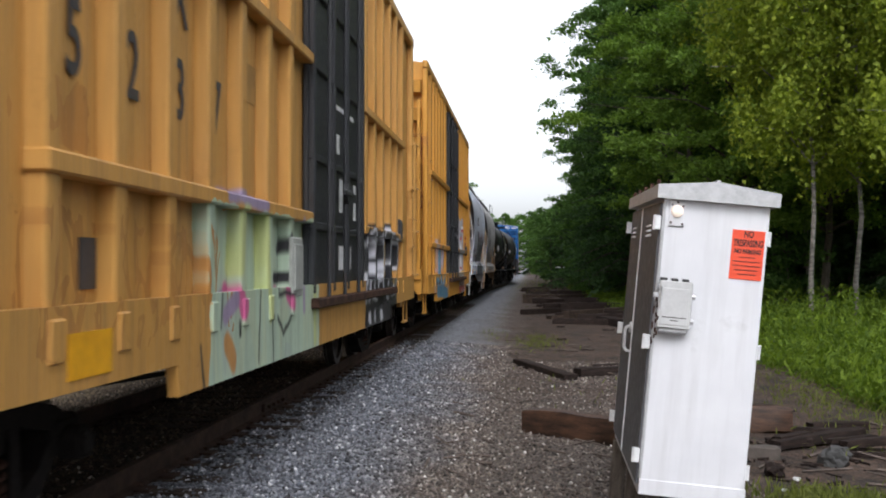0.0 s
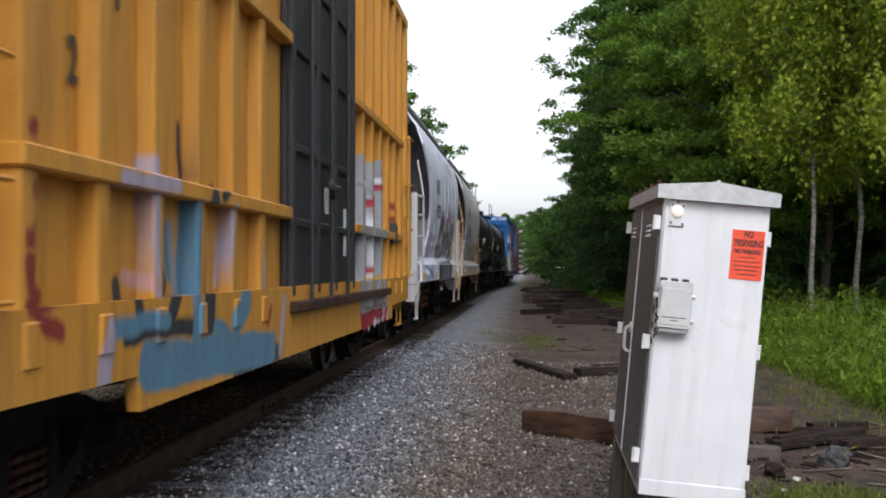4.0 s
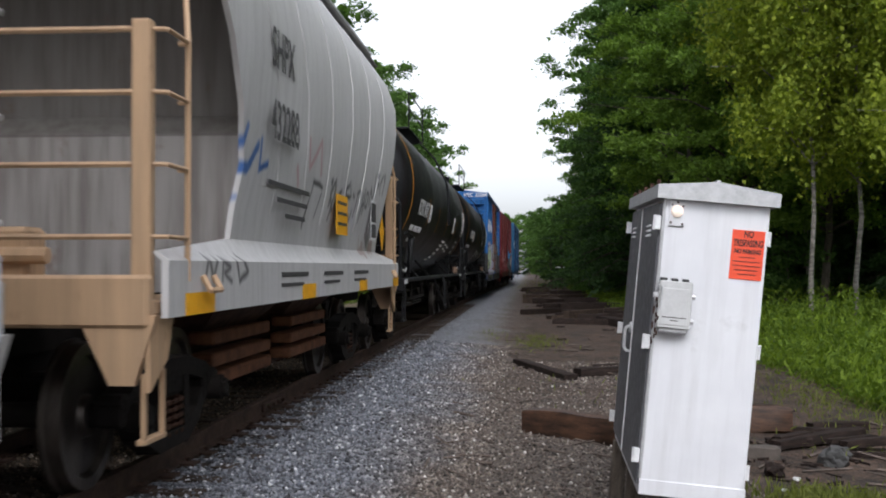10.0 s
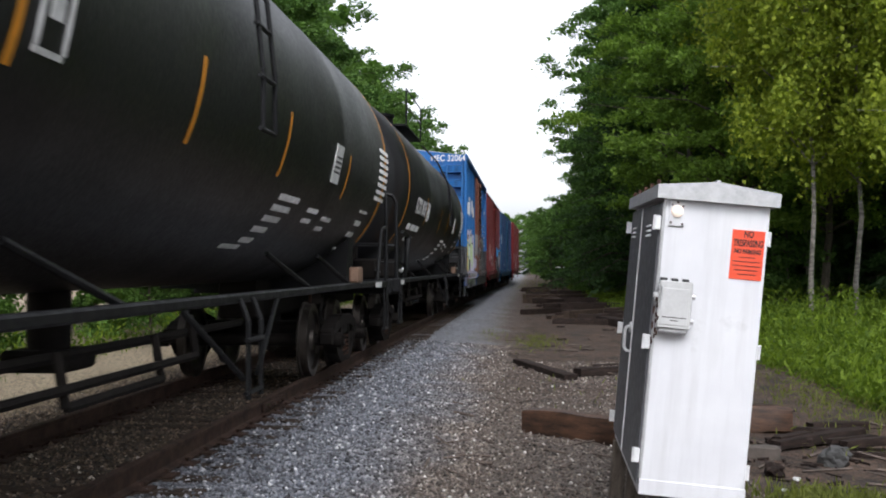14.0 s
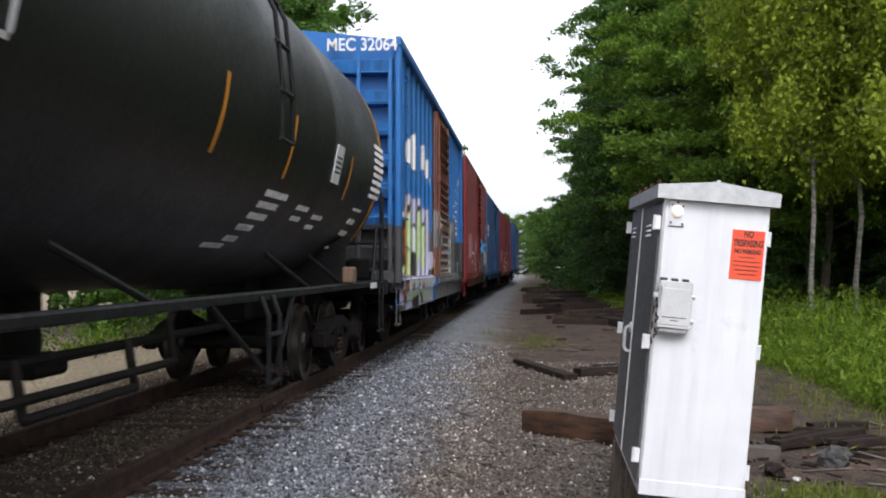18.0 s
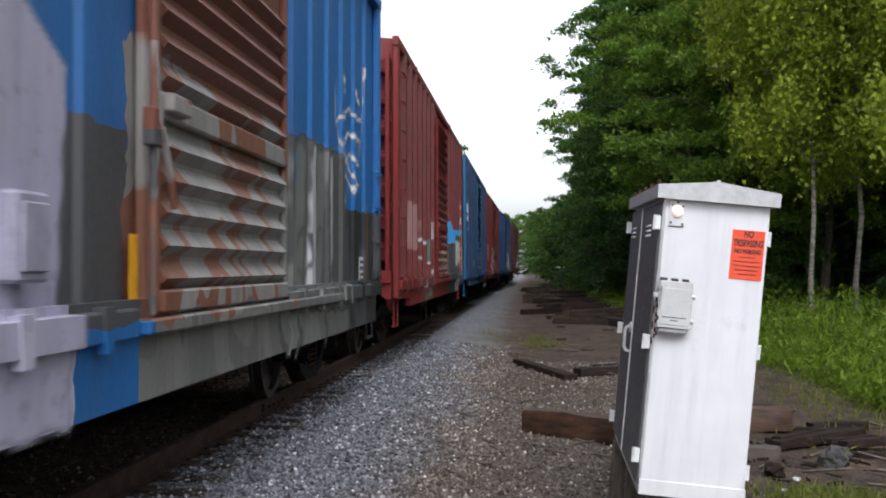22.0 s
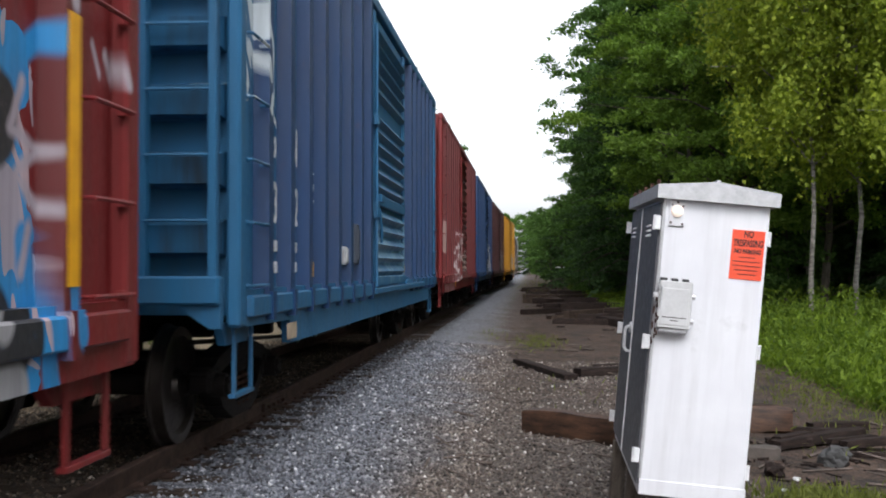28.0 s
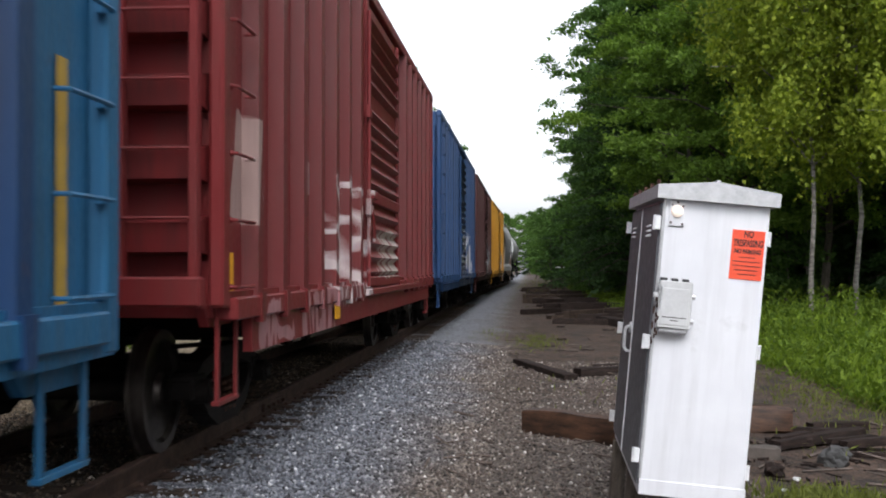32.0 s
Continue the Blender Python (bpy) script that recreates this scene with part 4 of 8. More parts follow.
        k = next(j for j in range(len(la) - 1) if la[j + 1][1] <= z <= la[j][1]) if z < la[0][1] else 0
        (xa, za), (xb, zb) = la[k], la[k + 1]
        x = xa + (xb - xa) * (z - za) / (zb - za)
        part("ladder_rung", Geo().cyl((x, -0.40 + off, z), (x, 0.05 + off, z), 0.018, 6), BLACKP, car)
    for s in (1, -1):
        part("side_rail", Geo().box(s * 1.42 - 0.05, s * 1.42 + 0.05, -half + 0.6, half - 0.1, 1.12, 1.19, 0.015), BLACKP, car)
        for y, q in ((-4.85, 1), (-2.37 + off * 0.85, 1), (2.7 + off * 0.4, 1), (5.1, 1)):
            part("rail_brace", Geo().cyl((s * 1.42, y, 1.18), (s * 1.22, y - q * 0.95, 1.50), 0.024, 6), BLACKP, car)
        part("side_stand", Geo().cyl((s * 1.40, -6.55, 1.16), (s * 1.46, -6.28, 1.92), 0.045, 8).cyl((s * 1.46, -6.28, 1.90), (s * 1.40, -6.63, 1.98), 0.03, 6), BLACKP, car)
    for s in (-1, 1):
        e = ends[s]
        part("end_platform", Geo().box(-1.45, 1.45, min(e, e - s * 1.15), max(e, e - s * 1.15), 1.08, 1.17, 0.01).box(-1.5, 1.5, e - 0.06, e + 0.06, 0.98, 1.2, 0.02), BLACKP, car)
        part("end_handrail", Geo().tube([(1.42, e - s * 0.08, 1.0), (1.42, e - s * 0.08, 2.40), (1.36, e - s * 0.08, 2.52), (1.2, e - s * 0.08, 2.56), (0.1, e - s * 0.08, 2.56)], 0.032, 8), BLACKP, car)
        part("side_handrail", Geo().tube([(1.44, e - s * 1.2, 1.15), (1.47, e - s * 1.0, 1.9), (1.46, e - s * 0.5, 1.95)], 0.025, 8), BLACKP, car)
        part("saddle", Geo().prism([(-1.2, 1.1), (1.2, 1.1), (1.25, 1.75), (0.9, 1.5), (0, 1.25), (-0.9, 1.5), (-1.25, 1.75)], "y", e - s * 2.3 - 0.2, e - s * 2.3 + 0.2), BLACKP, car)
        part("stub_sill", Geo().box(-0.25, 0.25, min(e, e - s * 3.2), max(e, e - s * 3.2), 0.75, 1.28, 0.03), IRON, car)
        part("brake_stand", Geo().box(0.25, 0.75, e - s * 0.3 - 0.12, e - s * 0.3 + 0.12, 1.17, 1.75, 0.03).cyl((0.5, e - s * 0.1, 1.9), (0.5, e - s * 0.16, 1.9), 0.28, 16), IRON, car)
        stirrup(car, 1.45, e - s * 0.35, 1.1, BLACKP, 0.4, 0.6)
        part("end_rail", Geo().cyl((0.1, e - s * 0.08, 1.72), (1.42, e - s * 0.08, 1.72), 0.022, 6).cyl((0.1, e - s * 0.08, 1.45), (1.42, e - s * 0.08, 1.45), 0.018, 6), BLACKP, car)
        part("valve_box", Geo().box(1.02, 1.36, e - s * 0.55 - 0.16, e - s * 0.55 + 0.16, 1.2, 1.5, 0.03).cyl((1.1, e - s * 0.8, 1.32), (1.1, e - s * 1.1, 1.32), 0.05, 8), IRON, car)
        part("air_lever", Geo().tube([(1.36, e - s * 0.7, 1.34), (1.42, e - s * 0.85, 1.30), (1.42, e - s * 1.0, 1.36)], 0.02, 6), GALV, car, "bright steel lever")
    part("bottom_outlet", Geo().cyl((0, 0, 0.75), (0, 0, 1.3), 0.16, 12).box(-0.25, 0.25, -0.3, 0.3, 0.62, 0.78, 0.03), IRON, car)
    for z, y0, y1 in ((0.72, -3.4, 0.2), (0.62, -2.2, -0.6)):
        part("brake_pipe", Geo().tube([(1.0, y0, z + 0.3), (1.05, y0, z), (1.05, y1, z), (1.0, y1, z + 0.3)], 0.03, 6), IRON, car)
    part("brake_beam", Geo().tube([(0.5, -3.6, 0.8), (0.5, 3.6, 0.8)], 0.04, 6), IRON, car)
    for q in (-1, 1):
        part("ladder_brace", Geo().tube([(1.55, off - 0.14 + 0.2 * q, 0.6), (1.45, off - 0.14 + 1.3 * q, 1.12)], 0.02, 6), BLACKP, car)
    couplers(car, half + 0.2)
    truck(car, ends[-1] + 1.5)
    truck(car, ends[1] - 1.7)
    return car, m, at, band


# ---- graffiti ----
def spray_mat():
    m, nt, b = mat("sprayed_graffiti")
    tone = nt.nodes.new("ShaderNodeAttribute")
    tone.attribute_name = "paint"
    v = coords(nt)
    worn = ramp(nt, noise_of(nt, v, 9.0, 6, 0.7), [(0.25, 0.55), (0.45, 1.0)])
    dirt = mth(nt, "MULTIPLY", ramp(nt, noise_of(nt, coords(nt, (5, 5, 0.5)), 1.6, 5), [(0.42, 0.0), (0.75, 1.0)]), 0.22)
    nt.links.new(mix(nt, dirt, tone.outputs["Color"], (0.06, 0.055, 0.05)), b.inputs["Base Color"])
    b.inputs["Roughness"].default_value = 0.45
    b.inputs["Specular IOR Level"].default_value = 0.35
    clear = nt.nodes.new("ShaderNodeBsdfTransparent")
    over = nd(nt, "ShaderNodeMixShader", [(0, mth(nt, "MULTIPLY", tone.outputs["Alpha"], worn)), (1, clear.outputs[0]), (2, b.outputs[0])])
    nt.links.new(over.outputs[0], nt.nodes["Material Output"].inputs[0])
    return m


SPRAY = spray_mat()


class Spray:
    """Sprayed shapes, laid over one another, on the side of a car: y along it, z up."""

    def __init__(self, soft=0.014):
        self.jobs, self.soft = [], soft

    def fill(self, colour, yz):
        self.jobs.append((colour, None, np.array(yz).reshape(-1, 2)))

    def line(self, colour, radius, yz):
        self.jobs.append((colour, radius, np.array(yz).reshape(-1, 2)))

    def put(self, car, depth, label, cuts_y=(), cuts_z=(), step=0.022, dy=0.0):
        """depth(y, z): how far out the car's skin stands."""
        lo = np.min([p.min(0) for _, _, p in self.jobs], 0) - 0.05
        hi = np.max([p.max(0) for _, _, p in self.jobs], 0) + 0.05
        ys = np.array(sorted(set(np.round(np.arange(lo[0], hi[0], step), 4)) | {c for c in cuts_y if lo[0] < c < hi[0]}))
        zs = np.array(sorted(set(np.round(np.arange(lo[1], hi[1], step), 4)) | {c for c in cuts_z if lo[1] < c < hi[1]}))
        gy, gz = np.meshgrid(ys, zs)
        q = np.stack([gy.ravel(), gz.ravel()], -1)
        rng = np.random.default_rng(5)
        wob = 0.012 * np.stack([np.sin(q[:, 1] * 17 + 3 * np.sin(q[:, 0] * 9)), np.sin(q[:, 0] * 15 + 3 * np.sin(q[:, 1] * 11))], -1)
        w = q + wob
        rgb, alpha = np.zeros((len(q), 3)), np.zeros(len(q))
        for colour, radius, p in self.jobs:
            a, b = (p, np.roll(p, -1, 0)) if radius is None else (p[:-1], p[1:])
            near = np.full(len(q), 9.0)
            inside = np.zeros(len(q), bool)
            for e, f in zip(a, b):
                d = f - e
                k = np.clip(((w - e) @ d) / max(d @ d, 1e-9), 0, 1)
                near = np.minimum(near, np.linalg.norm(w - e - k[:, None] * d, axis=1))
                if radius is None and e[1] != f[1]:
                    cross = (e[1] > w[:, 1]) != (f[1] > w[:, 1])
                    inside ^= cross & (w[:, 0] < e[0] + (w[:, 1] - e[1]) * d[0] / d[1])
            dist = np.where(inside, -near, near) if radius is None else near - radius
            c = np.clip(0.5 - dist / (2 * self.soft), 0, 1)
            rgb = rgb * (1 - c[:, None]) + np.array(colour) * c[:, None]
            alpha = np.maximum(alpha, c)
            rgb = np.where((alpha <= c)[:, None], np.array(colour), rgb)
        n, m = len(ys), len(zs)
        i = np.arange(n * m).reshape(m, n)
        quads = np.stack([i[:-1, :-1], i[:-1, 1:], i[1:, 1:], i[1:, :-1]], -1).reshape(-1, 4)
        quads = quads[alpha[quads].max(1) > 0.01]
        used, back = np.unique(quads, return_inverse=True)
        x = np.array([depth(a, b) for a, b in q[used]]) + 0.006
        me = bpy.data.meshes.new("graffiti")
        me.from_pydata(np.stack([x, q[used, 0] + dy, q[used, 1]], -1).tolist(), [], back.reshape(-1, 4).tolist())
        tone = me.color_attributes.new("paint", "FLOAT_COLOR", "POINT")
        tone.data.foreach_set("color", np.concatenate([rgb[used], alpha[used, None]], 1).ravel())
        me.materials.append(SPRAY)
        part("graffiti", me, SPRAY, car, label)


def barrel(y, z):
    """The hopper's bellied side."""
    zs, xs = zip(*[(b, a) for a, b in HOPPER_SIDE])
    return float(np.interp(z, zs, xs))


def ribbed(posts, half_post, out):
    """A boxcar's side with outside posts and a floor stringer."""
    def depth(y, z):
        if z < 1.03:
            return 1.585
        if z < 1.18:
            return 1.635
        d = min(abs(y - p) for p in posts)
        return 1.5 + (out - 1.5) * min(max((half_post - d) / (half_post * 0.25), 0.0), 1.0)
    return depth


def belted(posts):
    """A boxcar's side with square posts and a belt rail."""
    def depth(y, z):
        if z < 1.22:
            return 1.612
        if 1.768 < z < 1.872:
            return 1.626
        return 1.602 if min(abs(y - p) for p in posts) < 0.0775 else 1.5
    return depth


# ---- the train ----
TRAIN = []    # (car, place of its middle along the train)


def mark(car, y0, y1, z0, z1, material, name="marking", label="", x=1.505, thick=0.004):
    part(name, Geo().box(x, x + thick, y0 + SHIFT[0], y1 + SHIFT[0], z0, z1), material, car, label)


def letter(car, s, y, z, size, material, x=1.512, squeeze=0.8):
    text(s, size, material, car, Matrix.Translation((x, y + SHIFT[0], z)) @ SIDE, squeeze=squeeze, bold=0.006)


def side_box(car, y, z, w, h, material, name="mounting_box", d=0.12):
    y += SHIFT[0]
    part(name, Geo().box(1.5, 1.56 + d * 0.5, y - w / 2, y + w / 2, z - h / 2, z + h / 2, 0.015).box(1.55, 1.575 + d * 0.5, y - w * 0.38, y + w * 0.38, z - h * 0.38, z + h * 0.38, 0.006), material, car)


PRINT = simple("worn_print", (0.33, 0.16, 0.04))


def yellow_cars():
    yellow = (0.50, 0.262, 0.066)
    mint, grey, black = (0.42, 0.52, 0.40), (0.25, 0.25, 0.27), (0.02, 0.02, 0.024)
    mint_lime = [(0.08, -3.32, 1.78, -3.38, 1.39), (0.06, -2.61, 1.72, -2.57, 1.03), (0.08, -0.81, 1.75, -0.80, 0.73)]
    mint_pink = [(0.09, -3.46, 1.20, -3.38, 1.12), (0.07, -1.96, 1.17, -1.79, 1.09)]
    mint_violet = [(0.05, -1.35, 1.78, -1.30, 1.03), (0.07, -3.83, 1.07, -3.56, 1.17), (0.05, -3.77, 1.85, -2.72, 1.84)]
    mint_ink = [(0.015, -3.93, 1.77, -3.87, 1.36, -3.94, 1.00), (0.025, -3.87, 1.36, -3.70, 1.39), (0.02, -2.36, 1.65, -2.27, 1.17, -1.57, 1.16), (0.05, -1.75, 1.63, -1.86, 1.53), (0.05, -1.96, 1.30, -1.64, 1.30), (0.02, -2.31, 1.00, -2.12, 0.86, -1.85, 0.98), (0.015, -2.88, 1.23, -2.94, 0.70), (0.015, -2.50, 1.01, -2.46, 0.66), (0.03, -3.46, 1.01, -3.46, 0.94), (0.02, -4.37, 0.92, -4.31, 0.65)]
    mint_amber = [(0.08, -3.79, 0.88, -3.63, 0.76)]
    mint_paintwork = [((0.50, 0.55, 0.24), mint_lime), ((0.55, 0.12, 0.27), mint_pink), ((0.33, 0.26, 0.38), mint_violet), (black, mint_ink), ((0.5, 0.25, 0.08), mint_amber)]
    c, m = boxcar("yellow_a", "yellow boxcar with black plug door and pale green graffiti", 8.1, yellow, 1, "belt",
                  [(-4.2, -0.62, 0.55, 1.78, 0.10, 1.5, 0.3, (mint, (0.45, 0.53, 0.38), mint, (0.40, 0.48, 0.40))),
                   (2.42, 5.5, 0.6, 1.8, 0.10, 1.6, 0.15, (black, black, (0.035, 0.036, 0.04), black)),
                   (-6.6, -3.6, 1.05, 1.62, 0.3, 5.0, 0.0, (None, (0.42, 0.2, 0.05), None, None)),
                   (-6.7, -5.9, 1.95, 2.15, 0.2, 4.0, 0.0, (None, (0.45, 0.21, 0.05), None))],
                  (0.66, 3.1), (0.022, 0.023, 0.027), "plug", eave=5.2, low=0.66, end_low=0.86, first=1.66, sill_in=3.32, spacing=0.78, strokes=mint_paintwork)
    TRAIN.append((c, 10.97))
    ink, bright, gold, dull = (0.016, 0.016, 0.02), (0.60, 0.60, 0.65), (0.42, 0.25, 0.02), (0.33, 0.22, 0.09)
    throw = Spray(0.018)
    throw.fill(ink, [2.48, 1.83, 2.73, 1.84, 3.26, 1.84, 4.15, 1.85, 4.76, 1.84, 5.45, 1.84, 5.81, 1.74, 5.45, 1.12, 5.22, 0.95, 4.50, 0.93, 3.70, 0.89, 2.39, 0.67, 2.30, 0.69, 2.46, 1.79])
    throw.fill(ink, [2.81, 1.83, 2.93, 1.88, 3.26, 1.93, 3.35, 1.86, 2.98, 1.82])
    throw.fill(ink, [3.99, 1.89, 4.22, 1.97, 4.66, 2.00, 4.87, 1.96, 4.76, 1.86])
    throw.fill(bright, [2.65, 1.61, 2.83, 1.64, 2.86, 1.58, 2.79, 1.40, 2.70, 1.41, 2.73, 1.56, 2.65, 1.55])
    throw.fill(bright, [2.89, 1.38, 3.21, 1.44, 3.33, 1.38, 3.21, 1.25, 2.80, 1.22, 2.89, 1.28])
    throw.fill(bright, [2.46, 1.32, 2.60, 1.33, 2.41, 0.95, 2.30, 0.94])
    throw.fill(bright, [2.74, 1.28, 2.89, 1.29, 2.70, 0.94, 2.56, 0.95])
    throw.fill(bright, [2.90, 1.03, 3.24, 1.05, 3.27, 0.96, 2.93, 0.96])
    throw.fill(bright, [3.33, 1.06, 3.49, 1.08, 3.40, 0.95, 3.30, 0.95])
    throw.fill(bright, [4.20, 1.04, 4.46, 1.05, 4.50, 0.94, 4.24, 0.94])
    throw.fill(bright, [2.56, 0.84, 2.75, 0.84, 2.81, 0.69, 2.66, 0.67, 2.54, 0.73])
    throw.fill(bright, [3.63, 0.83, 3.84, 0.84, 3.92, 0.68, 3.70, 0.68, 3.60, 0.77])
    throw.fill(bright, [3.10, 0.86, 3.19, 0.85, 3.16, 0.68, 3.10, 0.69])
    throw.fill(bright, [4.79, 1.15, 5.16, 1.14, 5.20, 0.98, 4.79, 0.99])
    throw.fill(gold, [4.15, 1.74, 4.29, 1.72, 4.23, 1.48, 4.19, 1.27, 4.04, 1.25, 4.07, 1.43])
    throw.fill(dull, [5.15, 1.35, 5.45, 1.36, 5.16, 1.14, 4.87, 1.13])
    throw.line(bright, 0.04, [2.51, 1.65, 2.62, 1.74, 2.78, 1.80])
    throw.line(bright, 0.03, [3.20, 1.82, 3.29, 1.65, 3.18, 1.47, 3.10, 1.38, 3.12, 1.10])
    throw.line(bright, 0.03, [4.03, 1.82, 4.09, 1.63, 4.04, 1.38, 3.92, 1.25, 3.49, 1.19, 3.33, 0.97])
    throw.line(bright, 0.022, [3.32, 1.74, 3.57, 1.73, 3.84, 1.81])
    throw.line(bright, 0.025, [4.31, 1.75, 4.23, 1.48, 4.15, 1.38, 3.91, 1.18, 4.07, 0.99])
    throw.line(bright, 0.03, [4.31, 1.48, 4.67, 1.42, 4.50, 1.21, 4.46, 1.05])
    throw.line(bright, 0.025, [4.76, 1.92, 4.88, 1.72, 4.81, 1.43])
    throw.line(bright, 0.025, [5.33, 1.78, 5.69, 1.73, 5.75, 1.51, 5.33, 1.13])
    throw.line(bright, 0.03, [3.61, 1.43, 3.48, 1.24])
    throw.line(bright, 0.03, [2.88, 1.83, 3.15, 1.85, 3.26, 1.73])
    throw.line(bright, 0.03, [4.07, 1.86, 4.48, 1.89, 5.17, 1.86])
    edges = [p + k for p in POSTS["yellow_a"] for k in (-0.08, -0.075, 0.075, 0.08)]
    throw.put(c, belted(POSTS["yellow_a"]), "black graffiti letters with white outlines", edges, (1.215, 1.225, 1.765, 1.77, 1.87, 1.875), 0.026)
    for s, y in (("5", -6.03), ("2", -5.27), ("3", -4.48), ("7", -3.70)):
        letter(c, s, y, 2.40, 0.5, DARKP)
    letter(c, "B", -5.27, 2.98, 0.5, DARKP)
    letter(c, "X", -4.48, 2.95, 0.5, DARKP)
    mark(c, -2.92, -2.64, 2.58, 2.86, simple("ochre_patch", (0.38, 0.2, 0.05)))
    mark(c, -6.32, -5.82, 0.90, 1.10, YELLOWR, x=1.612, label="bright yellow reflective strip")
    mark(c, -5.95, -5.75, 1.28, 1.52, DARKP)
    side_box(c, -1.62, 1.38, 0.42, 0.5, simple("pale_box_paint", (0.35, 0.36, 0.33)), "document_box")
    side_box(c, 5.97, 1.92, 0.28, 0.34, DARKP, "bracket_box")
    mark(c, 5.95, 6.2, 1.3, 1.6, DARKP)
    for i, y in enumerate((6.6, 7.0)):
        for k in range(4):
            mark(c, y - 0.12, y + 0.06, 2.3 - 0.14 * k, 2.34 - 0.14 * k, PRINT)
    for y0, y1, z0, z1 in ((0.75, 0.95, 1.95, 2.3), (0.55, 0.75, 2.55, 2.75), (1.7, 1.85, 1.9, 2.1), (1.7, 1.85, 2.2, 2.3), (0.75, 1.5, 1.35, 1.6), (0.3, 1.7, 3.0, 3.05)):
        mark(c, y0, y1, z0, z1, WHITEP, x=1.566)
    red_tag_one = [(0.04, 5.51, 2.29, 5.51, 1.99), (0.05, 5.63, 2.30, 5.84, 2.26, 5.58, 2.16, 5.90, 2.04), (0.045, 6.06, 2.33, 5.95, 2.18, 6.12, 2.04)]
    red_tag_paintwork = [((0.22, 0.015, 0.02), red_tag_one)]
    smear_dark = [(0.12, -3.62, 1.74, -3.70, 1.07), (0.06, -4.98, 1.28, -4.90, 1.06), (0.08, -4.28, 1.29, -4.41, 1.14), (0.05, -5.13, 1.05, -3.94, 1.04), (0.04, -3.43, 1.82, -3.28, 1.87), (0.04, -3.99, 2.19, -3.95, 1.93), (0.07, -1.75, 0.73, -3.08, 0.71)]
    smear_blue = [(0.08, -3.91, 1.71, -3.98, 0.82), (0.05, -4.49, 1.10, -5.28, 1.10), (0.11, -2.80, 1.14, -3.08, 1.02), (0.13, -4.82, 0.87, -2.04, 0.78), (0.06, -4.23, 1.57, -4.14, 1.35), (0.08, -3.53, 0.98, -2.59, 0.73)]
    smear_soft = [(0.05, -4.67, 1.92, -4.63, 1.27), (0.08, -5.35, 1.06, -5.41, 0.85), (0.06, -1.60, 1.12, -1.75, 0.73), (0.05, -3.09, 1.74, -3.20, 1.30), (0.04, -5.21, 1.81, -4.33, 1.83)]
    smear_rosy = [(0.06, -2.92, 1.67, -2.80, 1.29), (0.04, -4.86, 1.35, -4.66, 1.29)]
    smear_steel = [(0.07, -2.16, 1.61, -2.25, 1.29), (0.05, -4.14, 1.61, -4.02, 1.17)]
    smear_tag = [(0.035, -6.03, 2.05, -6.10, 1.90), (0.04, -6.16, 1.94, -5.91, 1.97), (0.045, -6.10, 1.70, -5.93, 1.58, -6.16, 1.49), (0.04, -6.07, 1.46, -5.93, 1.41), (0.045, -6.16, 1.39, -6.10, 1.16, -5.90, 1.11), (0.045, -5.90, 1.26, -6.16, 1.21), (0.04, -2.05, 1.07, -2.16, 0.98)]
    smear_paintwork = [((0.03, 0.035, 0.045), smear_dark), ((0.10, 0.22, 0.32), smear_blue), ((0.40, 0.34, 0.42), smear_soft), ((0.52, 0.30, 0.28), smear_rosy), ((0.27, 0.28, 0.31), smear_steel), ((0.25, 0.035, 0.025), smear_tag)]
    SHIFT[0] = -0.26
    c, m = boxcar("yellow_b", "yellow boxcar with black plug door and red and white graffiti", 7.42, (0.53, 0.25, 0.036), 2, "belt",
                  [(-7.1, -6.4, 2.3, 3.8, 0.3, 2.4, 0.1, (None, (0.22, 0.05, 0.03), None, (0.22, 0.05, 0.03), None)),
                   (2.5, 4.9, 0.75, 2.7, 0.28, 1.5, 0.12, (grey, (0.33, 0.32, 0.33), grey, (0.30, 0.29, 0.31), grey)),
                   (2.5, 5.1, 0.5, 0.84, 0.08, 2.0, 0.3, ((0.35, 0.02, 0.03), (0.35, 0.02, 0.03), (0.6, 0.5, 0.5), (0.4, 0.03, 0.04)))],
                  (0.35, 3.3), (0.022, 0.023, 0.027), "plug", eave=5.32, low=0.66, end_low=0.86, first=0.98, sill_in=2.24, spacing=0.78, strokes=red_tag_paintwork + smear_paintwork)
    TRAIN.append((c, 28.94))
    base, scarlet = (0.30, 0.29, 0.31), (0.33, 0.025, 0.04)
    wave = Spray(0.02)
    wave.fill(base, [2.53, 2.33, 2.78, 2.40, 3.01, 2.39, 3.16, 2.15, 3.49, 2.25, 3.93, 2.41, 4.37, 2.47, 4.49, 2.22, 4.50, 1.91, 4.54, 1.72, 4.50, 1.22, 4.47, 0.91, 3.93, 0.89, 2.38, 0.90])
    wave.fill(gold, [2.87, 1.67, 2.94, 1.64, 2.93, 1.38, 2.86, 1.38])
    wave.fill(gold, [4.50, 1.67, 4.60, 1.67, 4.32, 1.17, 4.22, 1.18])
    wave.fill(gold, [3.27, 1.38, 3.41, 1.31, 3.19, 1.00, 3.06, 1.00])
    wave.fill(gold, [2.54, 1.23, 2.68, 1.27, 2.50, 0.98, 2.38, 0.98])
    wave.fill(gold, [4.01, 1.28, 4.15, 1.28, 3.89, 0.97, 3.75, 0.97])
    wave.fill(gold, [3.31, 2.17, 3.46, 2.21, 3.46, 1.84, 3.29, 1.84])
    wave.fill(scarlet, [2.38, 0.83, 3.93, 0.83, 4.16, 0.78, 3.30, 0.67, 2.38, 0.64])
